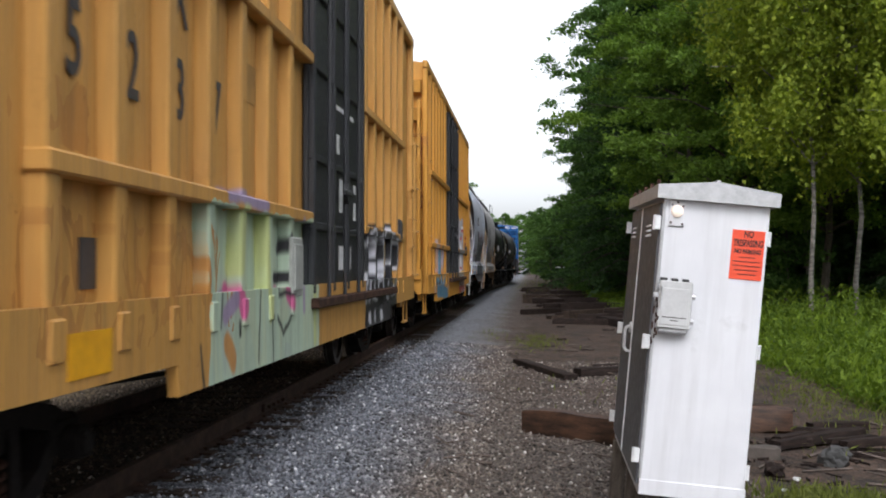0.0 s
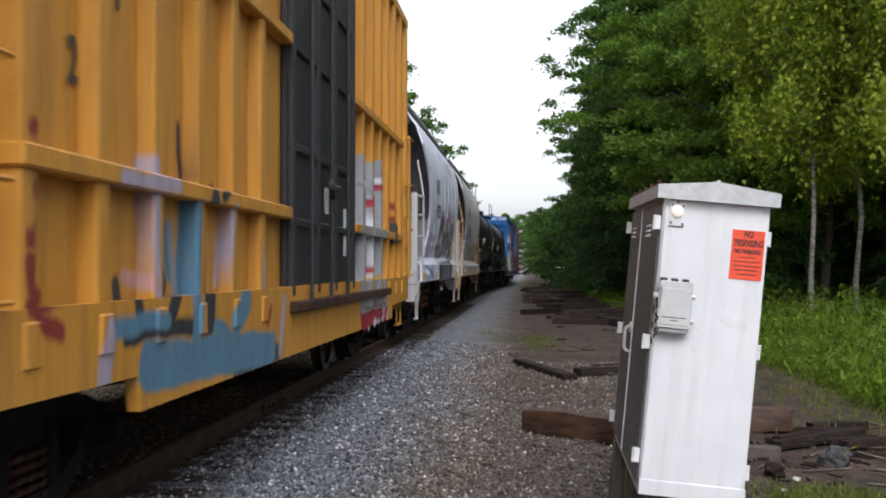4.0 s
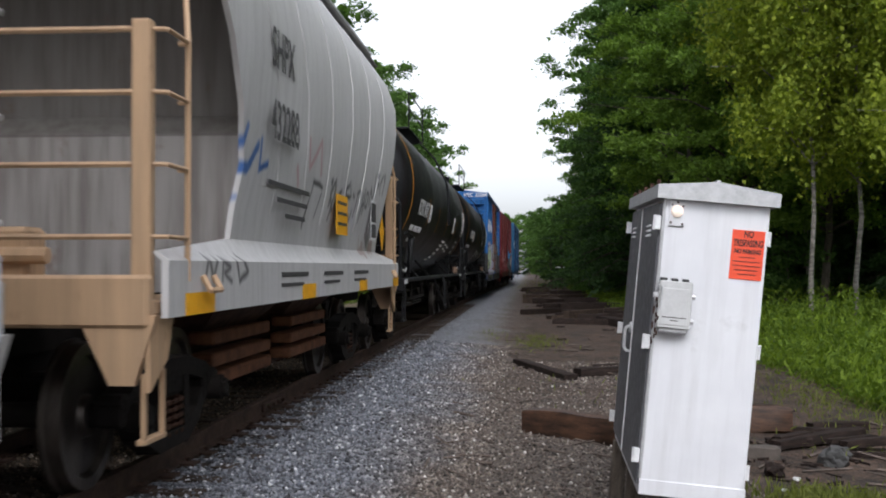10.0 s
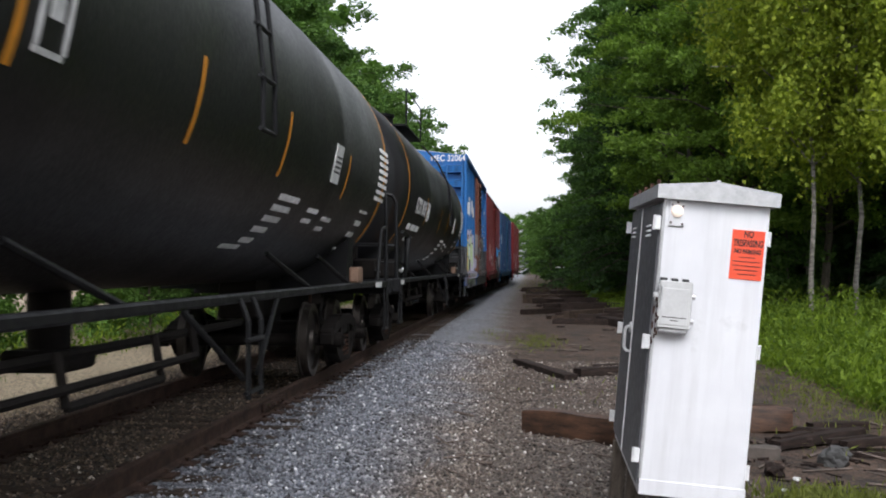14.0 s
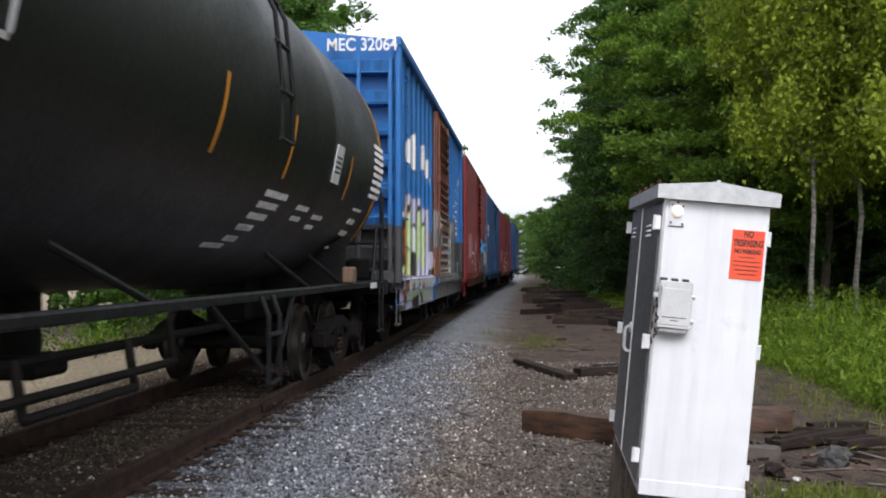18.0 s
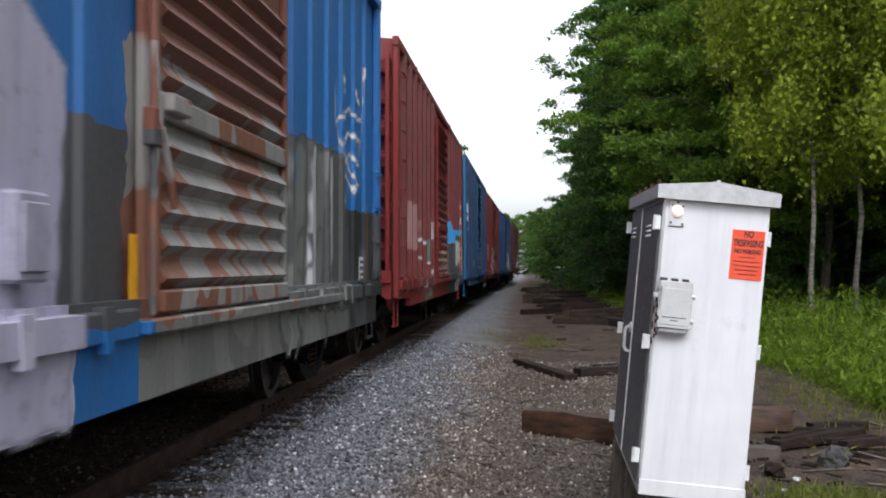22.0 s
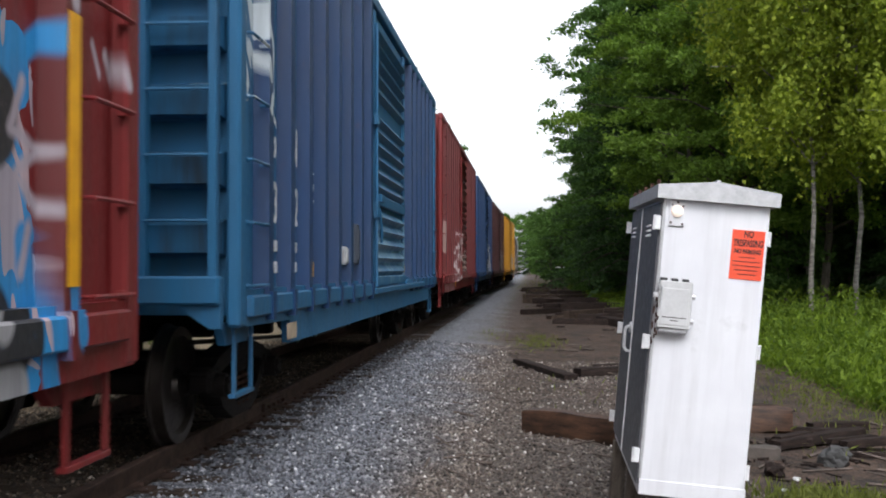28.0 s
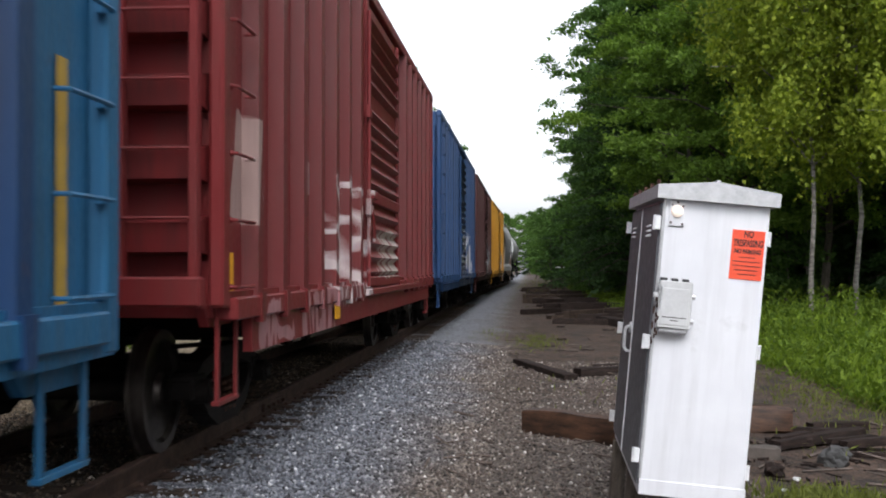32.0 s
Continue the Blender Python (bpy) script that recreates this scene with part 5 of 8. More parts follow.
    wave.fill(scarlet, [2.53, 2.35, 2.73, 2.37, 2.87, 2.32, 2.69, 2.31])
    wave.fill(bright, [3.16, 0.69, 3.33, 0.77, 3.57, 0.66, 3.72, 0.75, 3.86, 0.67, 4.23, 0.80, 4.23, 0.70, 3.30, 0.65])
    wave.fill(bright, [2.71, 0.62, 2.82, 0.69, 2.90, 0.62])
    wave.line(bright, 0.05, [2.53, 2.36, 2.78, 2.34, 3.00, 2.47, 3.15, 2.42, 3.18, 2.24, 3.21, 1.80])
    wave.line(bright, 0.05, [3.43, 2.21, 3.63, 2.43, 3.73, 2.26, 3.83, 1.88])
    wave.line(bright, 0.05, [3.76, 2.36, 4.03, 2.51, 4.33, 2.44, 4.41, 2.24, 4.33, 2.05])
    wave.line(bright, 0.04, [3.22, 1.67, 3.27, 1.42, 3.44, 1.38])
    wave.line(bright, 0.035, [3.58, 1.51, 3.74, 1.55, 3.88, 1.47, 3.89, 1.24, 3.50, 1.02])
    wave.line(bright, 0.035, [2.70, 1.21, 3.02, 1.28, 3.22, 1.29, 3.56, 1.31])
    wave.line(bright, 0.04, [3.02, 1.26, 2.93, 1.14, 2.96, 0.90])
    wave.line(bright, 0.04, [2.66, 1.68, 2.79, 1.53, 2.90, 1.54])
    wave.line(bright, 0.03, [4.34, 1.27, 4.34, 1.22, 4.39, 0.91])
    wave.line(bright, 0.03, [2.73, 2.20, 2.78, 1.90])
    wave.line(scarlet, 0.05, [3.13, 2.17, 3.29, 2.18, 3.49, 2.26, 3.67, 2.34])
    wave.line(scarlet, 0.04, [3.86, 2.39, 4.21, 2.45])
    wave.line(scarlet, 0.03, [3.07, 1.32, 3.38, 1.36])
    wave.line(scarlet, 0.04, [3.30, 0.95, 3.44, 0.92])
    edges = [p + k for p in POSTS["yellow_b"] for k in (-0.08, -0.075, 0.075, 0.08)]
    wave.put(c, belted(POSTS["yellow_b"]), "silver graffiti with white curves and red fill", edges, (1.215, 1.225, 1.765, 1.77, 1.87, 1.875), 0.026)
    for s, y, z in (("5", -6.05, 2.42), ("8", -5.55, 2.75), ("2", -5.55, 2.30), ("1", -5.0, 2.75)):
        letter(c, s, y, z, 0.3, DARKP)
    mark(c, -5.2, -4.75, 3.55, 3.85, simple("blue_emblem", (0.05, 0.07, 0.4)), label="blue emblem plate")
    mark(c, 6.18, 6.45, 1.22, 1.55, WHITEP)
    mark(c, 6.22, 6.41, 1.26, 1.51, DARKP, x=1.5095)
    side_box(c, 5.82, 1.86, 0.3, 0.3, DARKP, "bracket_box")
    for k in range(5):
        mark(c, 6.4, 6.75, 2.2 - 0.13 * k, 2.25 - 0.13 * k, PRINT)
    for y0, y1, z0, z1 in ((0.4, 0.6, 1.9, 2.15), (1.5, 1.7, 1.5, 2.0), (0.8, 1.0, 2.6, 2.75)):
        mark(c, y0, y1, z0, z1, WHITEP, x=1.566)


def hoppers():
    black, white = (0.022, 0.022, 0.027), (0.60, 0.60, 0.64)
    spiky_violet = [(0.05, -3.06, 2.02, -3.09, 1.74), (0.09, -2.88, 1.80, -2.84, 1.95, -2.65, 2.05, -2.48, 1.99, -2.45, 1.81), (0.05, -3.17, 1.73, -2.38, 1.82), (0.1, -2.98, 1.62, -2.30, 1.67), (0.05, -2.27, 1.94, -1.69, 1.95), (0.05, -2.59, 1.98, -2.38, 1.99), (0.06, -2.07, 1.74, -1.95, 1.64, -1.59, 1.76)]
    spiky_grey = [(0.05, -2.38, 1.78, -1.24, 1.78), (0.05, -2.45, 2.00, -1.25, 1.99), (0.02, -3.47, 2.11, -3.18, 2.17, -2.90, 2.20), (0.02, -2.78, 2.25, -2.52, 2.35, -2.45, 2.29, -2.72, 2.19)]
    spiky_paintwork = [((0.36, 0.31, 0.50), spiky_violet), ((0.40, 0.39, 0.45), spiky_grey)]
    SHIFT[0] = -0.38
    c, m = hopper("white_hopper", "white two-bay covered hopper car with black graffiti", 5.38, (0.60, 0.63, 0.73),
                  [(-4.3, -2.2, 1.12, 1.42, 0.12, 3.5, 0.3, (None, (0.10, 0.18, 0.45), None, (0.25, 0.33, 0.5))),
                   (-0.4, 3.2, 2.6, 3.9, 0.3, 1.8, 0.1, (None, (0.34, 0.36, 0.40), None, None)),
                   (3.6, 5.2, 1.5, 2.6, 0.3, 2.4, 0.3, (None, None, (0.45, 0.42, 0.5), None)),
                   (4.0, 4.8, 1.05, 1.45, 0.25, 2.4, 0.3, (None, (0.45, 0.5, 0.36), None))], 0.10, (0.47, 0.45, 0.44), spiky_paintwork)
    TRAIN.append((c, 44.38))
    mauve, pale, rose, lemon, ink, slate = (0.55, 0.52, 0.62), (0.62, 0.62, 0.68), (0.40, 0.05, 0.10), (0.52, 0.56, 0.36), (0.016, 0.017, 0.022), (0.035, 0.04, 0.05)
    word = Spray()
    word.fill(mauve, [-0.89, 2.66, -0.59, 2.66, -0.41, 2.55, -0.16, 2.48, 0.03, 2.72, 0.21, 2.55, 0.57, 2.51, 0.63, 2.73, 0.90, 2.49, 1.05, 2.84, 1.38, 2.64, 1.68, 2.79, 2.01, 2.59, 2.82, 2.70, 3.29, 2.44, 3.52, 1.98, 3.58, 1.55, -0.14, 1.47, -1.39, 1.45, -1.42, 1.56, -1.46, 1.74, -1.45, 1.91, -1.22, 2.10, -1.25, 2.38, -1.14, 2.57])
    word.fill(pale, [-0.82, 2.65, -0.64, 2.61, -0.50, 2.50, -0.26, 2.39, -0.08, 2.38, 0.04, 2.68, 0.15, 2.50, 0.56, 2.40, 0.61, 2.64, 0.87, 2.40, 1.03, 2.77, 1.26, 2.46, 1.50, 2.73, 1.80, 2.46, 2.19, 2.56, 2.59, 2.62, 2.92, 2.46, 3.25, 1.97, 3.36, 1.58, -0.11, 1.49, -1.23, 1.47, -1.26, 1.57, -1.34, 1.69, -1.33, 1.83, -1.28, 1.91, -1.06, 1.97, -1.14, 2.07, -1.13, 2.28, -1.09, 2.51])
    word.fill(rose, [-1.43, 1.89, -1.34, 1.91, -1.21, 1.76, -1.26, 1.69, -1.35, 1.61, -1.42, 1.77])
    word.fill(rose, [-1.26, 1.80, -0.98, 1.84, -0.93, 1.80, -1.19, 1.75])
    word.fill(rose, [-0.51, 2.53, -0.33, 2.42, -0.15, 2.45, -0.19, 2.36, -0.42, 2.37])
    word.fill(rose, [0.16, 2.05, 0.54, 2.12, 0.58, 2.03, 0.23, 2.00])
    word.fill(rose, [-0.29, 1.88, -0.13, 1.86, -0.12, 1.74, -0.23, 1.79])
    word.fill(rose, [-0.73, 1.83, -0.59, 1.87, -0.59, 1.73, -0.66, 1.66])
    word.fill(rose, [0.61, 2.65, 0.77, 2.63, 0.90, 2.40, 0.76, 2.47])
    word.fill(rose, [0.99, 2.76, 1.18, 2.75, 1.28, 2.46, 1.14, 2.60])
    word.fill(rose, [-1.12, 2.57, -0.84, 2.64, -1.09, 2.52])
    word.fill(lemon, [-1.20, 2.42, -1.12, 2.07, -1.12, 1.84, -1.27, 1.88, -1.27, 2.05, -1.26, 2.26])
    word.fill(lemon, [0.41, 2.41, 0.45, 2.20, 0.29, 2.15, 0.28, 2.32])
    word.fill(ink, [-0.78, 2.62, -0.62, 2.53, -0.31, 2.37, -0.20, 2.21, -0.29, 2.14, -0.54, 2.07, -0.68, 2.00, -0.95, 1.96, -1.07, 2.08, -1.06, 2.23, -1.02, 2.40, -0.97, 2.50])
    word.fill(ink, [-1.21, 1.87, -1.08, 1.86, -1.11, 1.75, -1.22, 1.72, -1.24, 1.82])
    word.fill(ink, [-1.00, 1.87, -0.47, 1.99, -0.40, 1.96, -0.70, 1.85, -0.80, 1.77, -0.81, 1.56, -1.11, 1.55, -1.13, 1.70, -1.03, 1.77])
    word.fill(ink, [-0.41, 1.91, -0.28, 1.86, -0.14, 1.84, -0.21, 1.74, -0.37, 1.67, -0.43, 1.55, -0.71, 1.56, -0.66, 1.66, -0.55, 1.81])
    word.fill(ink, [0.03, 2.59, 0.07, 2.43, 0.01, 2.24, 0.04, 2.14, 0.38, 2.19, 0.55, 2.10, 0.51, 1.99, 0.36, 1.91, 0.28, 1.78, 0.29, 1.61, 0.00, 1.56, -0.33, 1.56, 0.04, 1.77, 0.03, 1.93, -0.10, 2.07, -0.07, 2.25, -0.05, 2.39])
    word.fill(ink, [0.67, 2.59, 0.90, 2.34, 0.91, 2.25, 0.86, 2.11, 0.79, 1.90, 0.79, 1.75, 0.66, 1.62, 0.42, 1.63, 0.55, 1.80, 0.60, 1.96, 0.61, 2.15, 0.55, 2.33, 0.58, 2.49])
    word.fill(ink, [1.06, 2.70, 1.11, 2.44, 1.02, 2.26, 0.99, 2.05, 1.05, 1.88, 1.01, 1.69, 0.83, 1.61, 0.86, 1.82, 0.85, 2.02, 0.89, 2.20, 0.93, 2.36, 0.92, 2.54])
    word.fill(ink, [1.55, 2.71, 1.73, 2.52, 1.71, 2.22, 1.73, 2.02, 1.66, 1.77, 1.55, 1.63, 1.16, 1.62, 1.25, 1.84, 1.23, 2.12, 0.99, 2.18, 1.30, 2.24, 1.68, 2.24, 1.46, 2.44, 1.45, 2.58])
    word.fill(ink, [2.06, 2.52, 2.24, 2.43, 2.15, 2.16, 2.11, 1.95, 2.00, 1.68, 1.69, 1.63, 1.86, 1.88, 1.84, 2.13, 1.92, 2.34])
    word.fill(ink, [2.50, 2.51, 2.82, 2.45, 2.96, 2.18, 3.03, 1.95, 2.69, 1.82, 2.28, 1.79, 2.27, 2.01, 2.27, 2.23, 2.34, 2.39])
    word.fill(ink, [3.05, 1.86, 3.17, 1.72, 2.72, 1.59, 2.22, 1.58, 2.52, 1.73])
    word.fill(pale, [-0.72, 2.25, -0.56, 2.11, -0.83, 1.99, -0.77, 2.12])
    word.fill(rose, [-0.68, 2.13, -0.62, 2.07, -0.75, 2.02])
    word.fill(pale, [2.42, 2.13, 2.60, 2.17, 2.88, 2.00, 2.60, 2.01])
    word.fill(slate, [-1.29, 1.36, -1.00, 1.40, -0.90, 1.47, -0.12, 1.49, 0.71, 1.47, 3.22, 1.58, 2.48, 1.07, 0.51, 1.07, -0.43, 1.07, -1.29, 1.06])
    word.fill(pale, [-1.39, 1.47, -1.17, 1.49, -1.03, 1.41, -1.29, 1.36, -1.52, 1.37])
    word.fill(rose, [-1.33, 1.44, -0.99, 1.46, -1.08, 1.43, -1.36, 1.41])
    word.line(pale, 0.03, [-0.41, 1.54, -0.33, 1.45, -0.39, 1.07])
    word.line(pale, 0.03, [0.01, 1.53, -0.02, 1.41, -0.05, 1.09])
    word.line(pale, 0.03, [0.74, 1.61, 0.65, 1.46, 0.26, 1.08])
    word.line(pale, 0.03, [0.38, 1.25, 0.54, 1.08])
    word.line(pale, 0.03, [1.19, 1.56, 1.20, 1.44, 1.07, 1.09])
    word.line(pale, 0.03, [0.98, 1.28, 0.97, 1.10])
    word.line(pale, 0.03, [1.50, 1.54, 1.64, 1.45, 1.40, 1.34, 1.52, 1.08])
    word.line(pale, 0.03, [2.06, 1.58, 1.85, 1.42, 1.75, 1.09])
    word.line(pale, 0.03, [2.79, 1.55, 2.72, 1.37, 2.57, 1.25])
    word.line(pale, 0.03, [-0.82, 1.77, -0.80, 1.55, -0.70, 1.50])
    word.line(pale, 0.03, [-0.40, 1.96, -0.15, 1.83])
    word.line(pale, 0.03, [-0.38, 1.67, -0.46, 1.55])
    word.line(pale, 0.022, [0.06, 2.01, 0.21, 2.04, 0.29, 1.99, 0.09, 1.90, 0.11, 1.70, 0.03, 1.53])
    word.line(pale, 0.022, [0.40, 2.15, 0.53, 2.08, 0.45, 1.92, 0.35, 1.62])
    word.line(pale, 0.022, [1.02, 2.12, 1.01, 1.83, 0.95, 1.65])
    word.line(pale, 0.022, [1.70, 2.19, 1.68, 1.87, 1.57, 1.67])
    word.line(pale, 0.022, [2.08, 2.26, 2.08, 1.89, 2.02, 1.66])
    word.line(rose, 0.02, [-0.80, 2.64, -0.62, 2.53, -0.27, 2.35])
    word.line(rose, 0.02, [-0.98, 2.54, -1.09, 2.24, -1.06, 1.97])
    word.line(rose, 0.02, [0.60, 2.69, 0.89, 2.33])
    word.line(rose, 0.02, [1.03, 2.79, 1.22, 2.45])
    word.line(rose, 0.02, [1.52, 2.75, 1.78, 2.48])
    word.line(rose, 0.02, [2.47, 2.61, 3.02, 2.41, 3.25, 1.97])
    word.put(c, barrel, "black spiky graffiti word with white and red outlines", (), (1.42, 1.47, 1.58))
    letter(c, "SHPX", -2.05, 3.03, 0.42, DARKP, 1.645)
    letter(c, "432995", -1.95, 2.52, 0.42, DARKP, 1.642)
    mark(c, -1.85, -1.45, 1.10, 1.24, YELLOWR, x=1.562)
    mark(c, -4.75, -4.3, 1.14, 1.28, YELLOWR, x=1.562)
    mark(c, 4.7, 5.2, 1.10, 1.25, YELLOWR, x=1.562)
    mark(c, 5.05, 5.1, 1.28, 1.42, DARKP, x=1.562)
    mark(c, -2.55, -2.3, 1.22, 1.44, GALV, x=1.562)
    part("warning_plate", Geo().prism([(3.3, 1.85), (3.5, 2.12), (3.7, 1.85), (3.5, 1.58)], "x", 1.505, 1.51), YELLOWR, c, "yellow diamond warning plate")
    scrawl_one = [(0.028, 1.86, 2.26, 1.81, 1.93), (0.028, 1.99, 2.31, 1.97, 2.02), (0.022, 1.83, 2.09, 1.98, 2.16), (0.025, 2.14, 2.29, 2.08, 2.12, 2.22, 2.11, 2.29, 2.28, 2.15, 2.29), (0.025, 2.39, 2.18, 2.43, 2.36, 2.54, 2.27), (0.025, 2.67, 2.52, 2.68, 2.28, 2.61, 2.24), (0.03, 2.86, 2.56, 2.95, 2.40), (0.025, 3.03, 2.59, 2.91, 2.47, 3.05, 2.42), (0.025, 3.36, 2.57, 3.17, 2.46, 3.22, 2.36), (0.025, 3.48, 2.59, 3.54, 2.51), (0.025, 3.59, 2.61, 3.45, 2.35)]
    scrawl_paintwork = [((0.05, 0.045, 0.05), scrawl_one)]
    scrawl_big_one = [(0.03, -0.30, 2.24, -0.24, 2.27, -0.25, 2.01), (0.03, -0.19, 2.17, -0.07, 2.27, -0.03, 2.18, -0.16, 1.87), (0.025, 0.35, 2.18, 0.23, 2.15, 0.18, 2.07), (0.03, 0.78, 2.27, 0.62, 2.22, 0.68, 2.13, 0.91, 2.15), (0.025, 0.85, 2.32, 0.98, 2.16), (0.025, 0.75, 1.94, 0.86, 1.94), (0.025, 1.01, 1.96, 1.15, 1.90, 1.21, 2.01), (0.025, 1.37, 1.97, 1.43, 2.23, 1.59, 2.28, 1.67, 2.19), (0.025, 1.13, 2.20, 1.23, 2.17)]
    scrawl_big_paintwork = [((0.06, 0.055, 0.06), scrawl_big_one)]
    tags_blue = [(0.04, -4.15, 2.33, -4.12, 1.93, -3.90, 1.98), (0.04, -3.78, 2.36, -3.91, 2.10, -3.65, 2.09, -3.44, 2.27), (0.03, -3.35, 2.32, -3.30, 2.12, -3.07, 2.18), (0.03, -4.16, 1.87, -3.78, 1.87)]
    tags_rose = [(0.03, -1.62, 2.51, -1.49, 2.27, -1.07, 2.57, -0.92, 2.26), (0.03, -2.00, 2.23, -1.87, 2.09)]
    tags_ink = [(0.025, -1.35, 1.76, -1.21, 2.19, -0.77, 2.14), (0.022, -0.77, 2.08, -0.86, 1.86), (0.022, -0.29, 2.14, -0.02, 1.95, 0.23, 2.15), (0.022, 0.60, 2.14, 0.56, 1.98), (0.02, -4.77, 1.29, -4.69, 1.43, -4.59, 1.30, -4.48, 1.42), (0.02, -4.37, 1.30, -4.34, 1.43, -4.17, 1.39, -4.31, 1.35, -4.14, 1.29), (0.02, -4.01, 1.43, -3.93, 1.28, -3.70, 1.35, -3.87, 1.45)]
    tags_paintwork = [((0.06, 0.14, 0.36), tags_blue), ((0.42, 0.25, 0.26), tags_rose), ((0.07, 0.065, 0.07), tags_ink)]
    SHIFT[0] = -0.02
    c, m = hopper("grey_hopper", "light grey two-bay covered hopper car with scrawled graffiti", 5.60, (0.47, 0.46, 0.46),
                  [(2.2, 4.2, 1.5, 1.8, 0.25, 3.0, 0.3, (None, (0.34, 0.26, 0.24), None))], 0.22, (0.42, 0.275, 0.165), [(q, [(l[0], *[k + 0.02 if i % 2 == 0 else k for i, k in enumerate(l[1:])]) for l in ls]) for q, ls in scrawl_paintwork + scrawl_big_paintwork + tags_paintwork])
    TRAIN.append((c, 57.12))
    letter(c, "SHPX", -2.9, 3.02, 0.42, DARKP, 1.645)
    letter(c, "432288", -2.8, 2.48, 0.42, DARKP, 1.642)
    for k in range(3):
        mark(c, -3.0 + 0.3 * k, -1.4 - 0.1 * k, 2.02 - 0.12 * k, 2.06 - 0.12 * k, DARKP, x=1.545)
        mark(c, -2.6 + 1.9 * k, -1.5 + 1.9 * k, 1.30, 1.34, DARKP, x=1.562)
        mark(c, -2.6 + 1.9 * k, -1.7 + 1.9 * k, 1.22, 1.25, DARKP, x=1.562)
    mark(c, 0.0, 0.72, 1.72, 2.14, YELLOWR, x=1.555, label="yellow warning placard")
    for k in range(3):
        mark(c, 0.08, 0.64, 2.04 - 0.11 * k, 2.07 - 0.11 * k, DARKP, x=1.5596)
    mark(c, 2.55, 3.0, 1.72, 2.22, WHITEP, x=1.555)
    mark(c, 2.58, 2.97, 1.95, 2.19, DARKP, x=1.5596)
    mark(c, 2.58, 2.97, 1.75, 1.92, DARKP, x=1.5596)
    for y in (-4.85, -1.45, 1.9, 5.15):
        mark(c, y - 0.3, y + 0.3, 1.10, 1.23, YELLOWR, x=1.562)
    part("warning_plate", Geo().prism([(3.8, 1.85), (4.02, 2.1), (4.24, 1.85), (4.02, 1.6)], "x", 1.5, 1.505), YELLOWR, c, "yellow diamond warning plate")
    SHIFT[0] = 0.0


def tank_cars():
    for mid, num in ((71.87, "AZXX 10137"), (89.55, "AZXX 10161")):
        c, m, at, band = tank_car("tank_" + num[-2:], "black tank car with white lettering and orange stripes", 8.0, off=0.0 if mid < 80 else 1.15)
        TRAIN.append((c, mid))
        text(num, 0.40, WHITEP, c, at(-5.05, 2.46), squeeze=0.86, bold=0.008)
        def bars(y0, y1, z, h=0.07):
            """One line of small stencilled strokes."""
            g, n = Geo(), max(2, int((y1 - y0) / (h * 0.75)))
            for i in range(n):
                a = -(y1 - y0) / 2 + (y1 - y0) * i / n
                w = (y1 - y0) / n
                g.box(a, a + w * 0.28, -h / 2, h / 2, -0.008, 0.002)
                if i % 3 != 1:
                    g.box(a + w * 0.28, a + w * 0.72, h * (0.26 if i % 2 else -0.5), h * (0.5 if i % 2 else -0.26), -0.008, 0.002)
                if i % 4 < 2:
                    g.box(a + w * 0.55, a + w * 0.80, -h / 2, h / 2, -0.008, 0.0018)
            tagged(part("stencil_line", g, WHITEP, c, at=at((y0 + y1) / 2, z, 0.008)), kind="stuff")
        for y0, y1, z in ((-6.3, -5.85, 2.09), (-5.65, -5.0, 2.09), (-4.88, -4.38, 2.09), (-5.85, -5.3, 1.90), (-5.15, -4.65, 1.90)):
            bars(y0, y1, z, 0.11)
        # outlined square beside the number
        for dy, dz, w, h in ((0, 0.16, 0.3, 0.03), (0, -0.16, 0.3, 0.03), (-0.14, 0, 0.03, 0.3), (0.14, 0, 0.03, 0.3), (0, 0.03, 0.12, 0.1)):
            part("stencil_line", Geo().box(-w / 2, w / 2, -h / 2, h / 2, -0.008, 0.002), WHITEP, c, at=at(-3.5 + dy, 2.45 + dz, 0.008))
        band(-7.22 if mid < 80 else -7.32, 0.11, -42, 60, ORANGE, "orange_band")
        band(7.2, 0.11, -42, 60, ORANGE, "orange_band")
        for y, a0, a1 in ((-3.82, -22, -2), (-1.38 if mid < 80 else -0.32, -24, -4), (1.15 if mid < 80 else 1.88, -24, -4), (4.3 if mid < 80 else 4.95, -24, -6)):
            band(y, 0.075, a0, a1, ORANGE, "orange_stripe")
        part("placard", Geo().box(-0.19, 0.19, -0.2, 0.2, -0.01, 0.004), WHITEP, c, "white data placard", at=at(3.55 if mid < 80 else 4.1, 2.45, 0.008))
        for k in range(6):
            part("stencil_line", Geo().box(-0.15, 0.15, -0.012, 0.012, 0, 0.003), DARKP, c, at=at(3.55 if mid < 80 else 4.1, 2.57 - 0.05 * k, 0.0125))
        for k in range(5):
            bars(1.6 - 0.05 * k, 2.4 - 0.15 * k, 2.0 - 0.095 * k, 0.06)
        bars(1.0, 1.6, 1.56, 0.05)
        for k in range(2):
            bars(3.0, 3.5 - 0.1 * k, 1.95 - 0.1 * k, 0.05)
            bars(3.9, 4.4 - 0.15 * k, 1.9 - 0.1 * k, 0.05)
        for k in range(8):
            for j in range(3):
                bars(6.7 + 0.28 * j, 6.92 + 0.28 * j, 2.92 - 0.09 * k, 0.05)
        for dz, w, h in ((0.2, 0.56, 0.035), (-0.26, 0.56, 0.035), (0.06, 0.4, 0.07), (-0.08, 0.4, 0.07)):
            part("stencil_line", Geo().box(-w / 2, w / 2, -h / 2, h / 2, -0.008, 0.002), WHITEP, c, at=at(6.25, 1.88 + dz, 0.008))
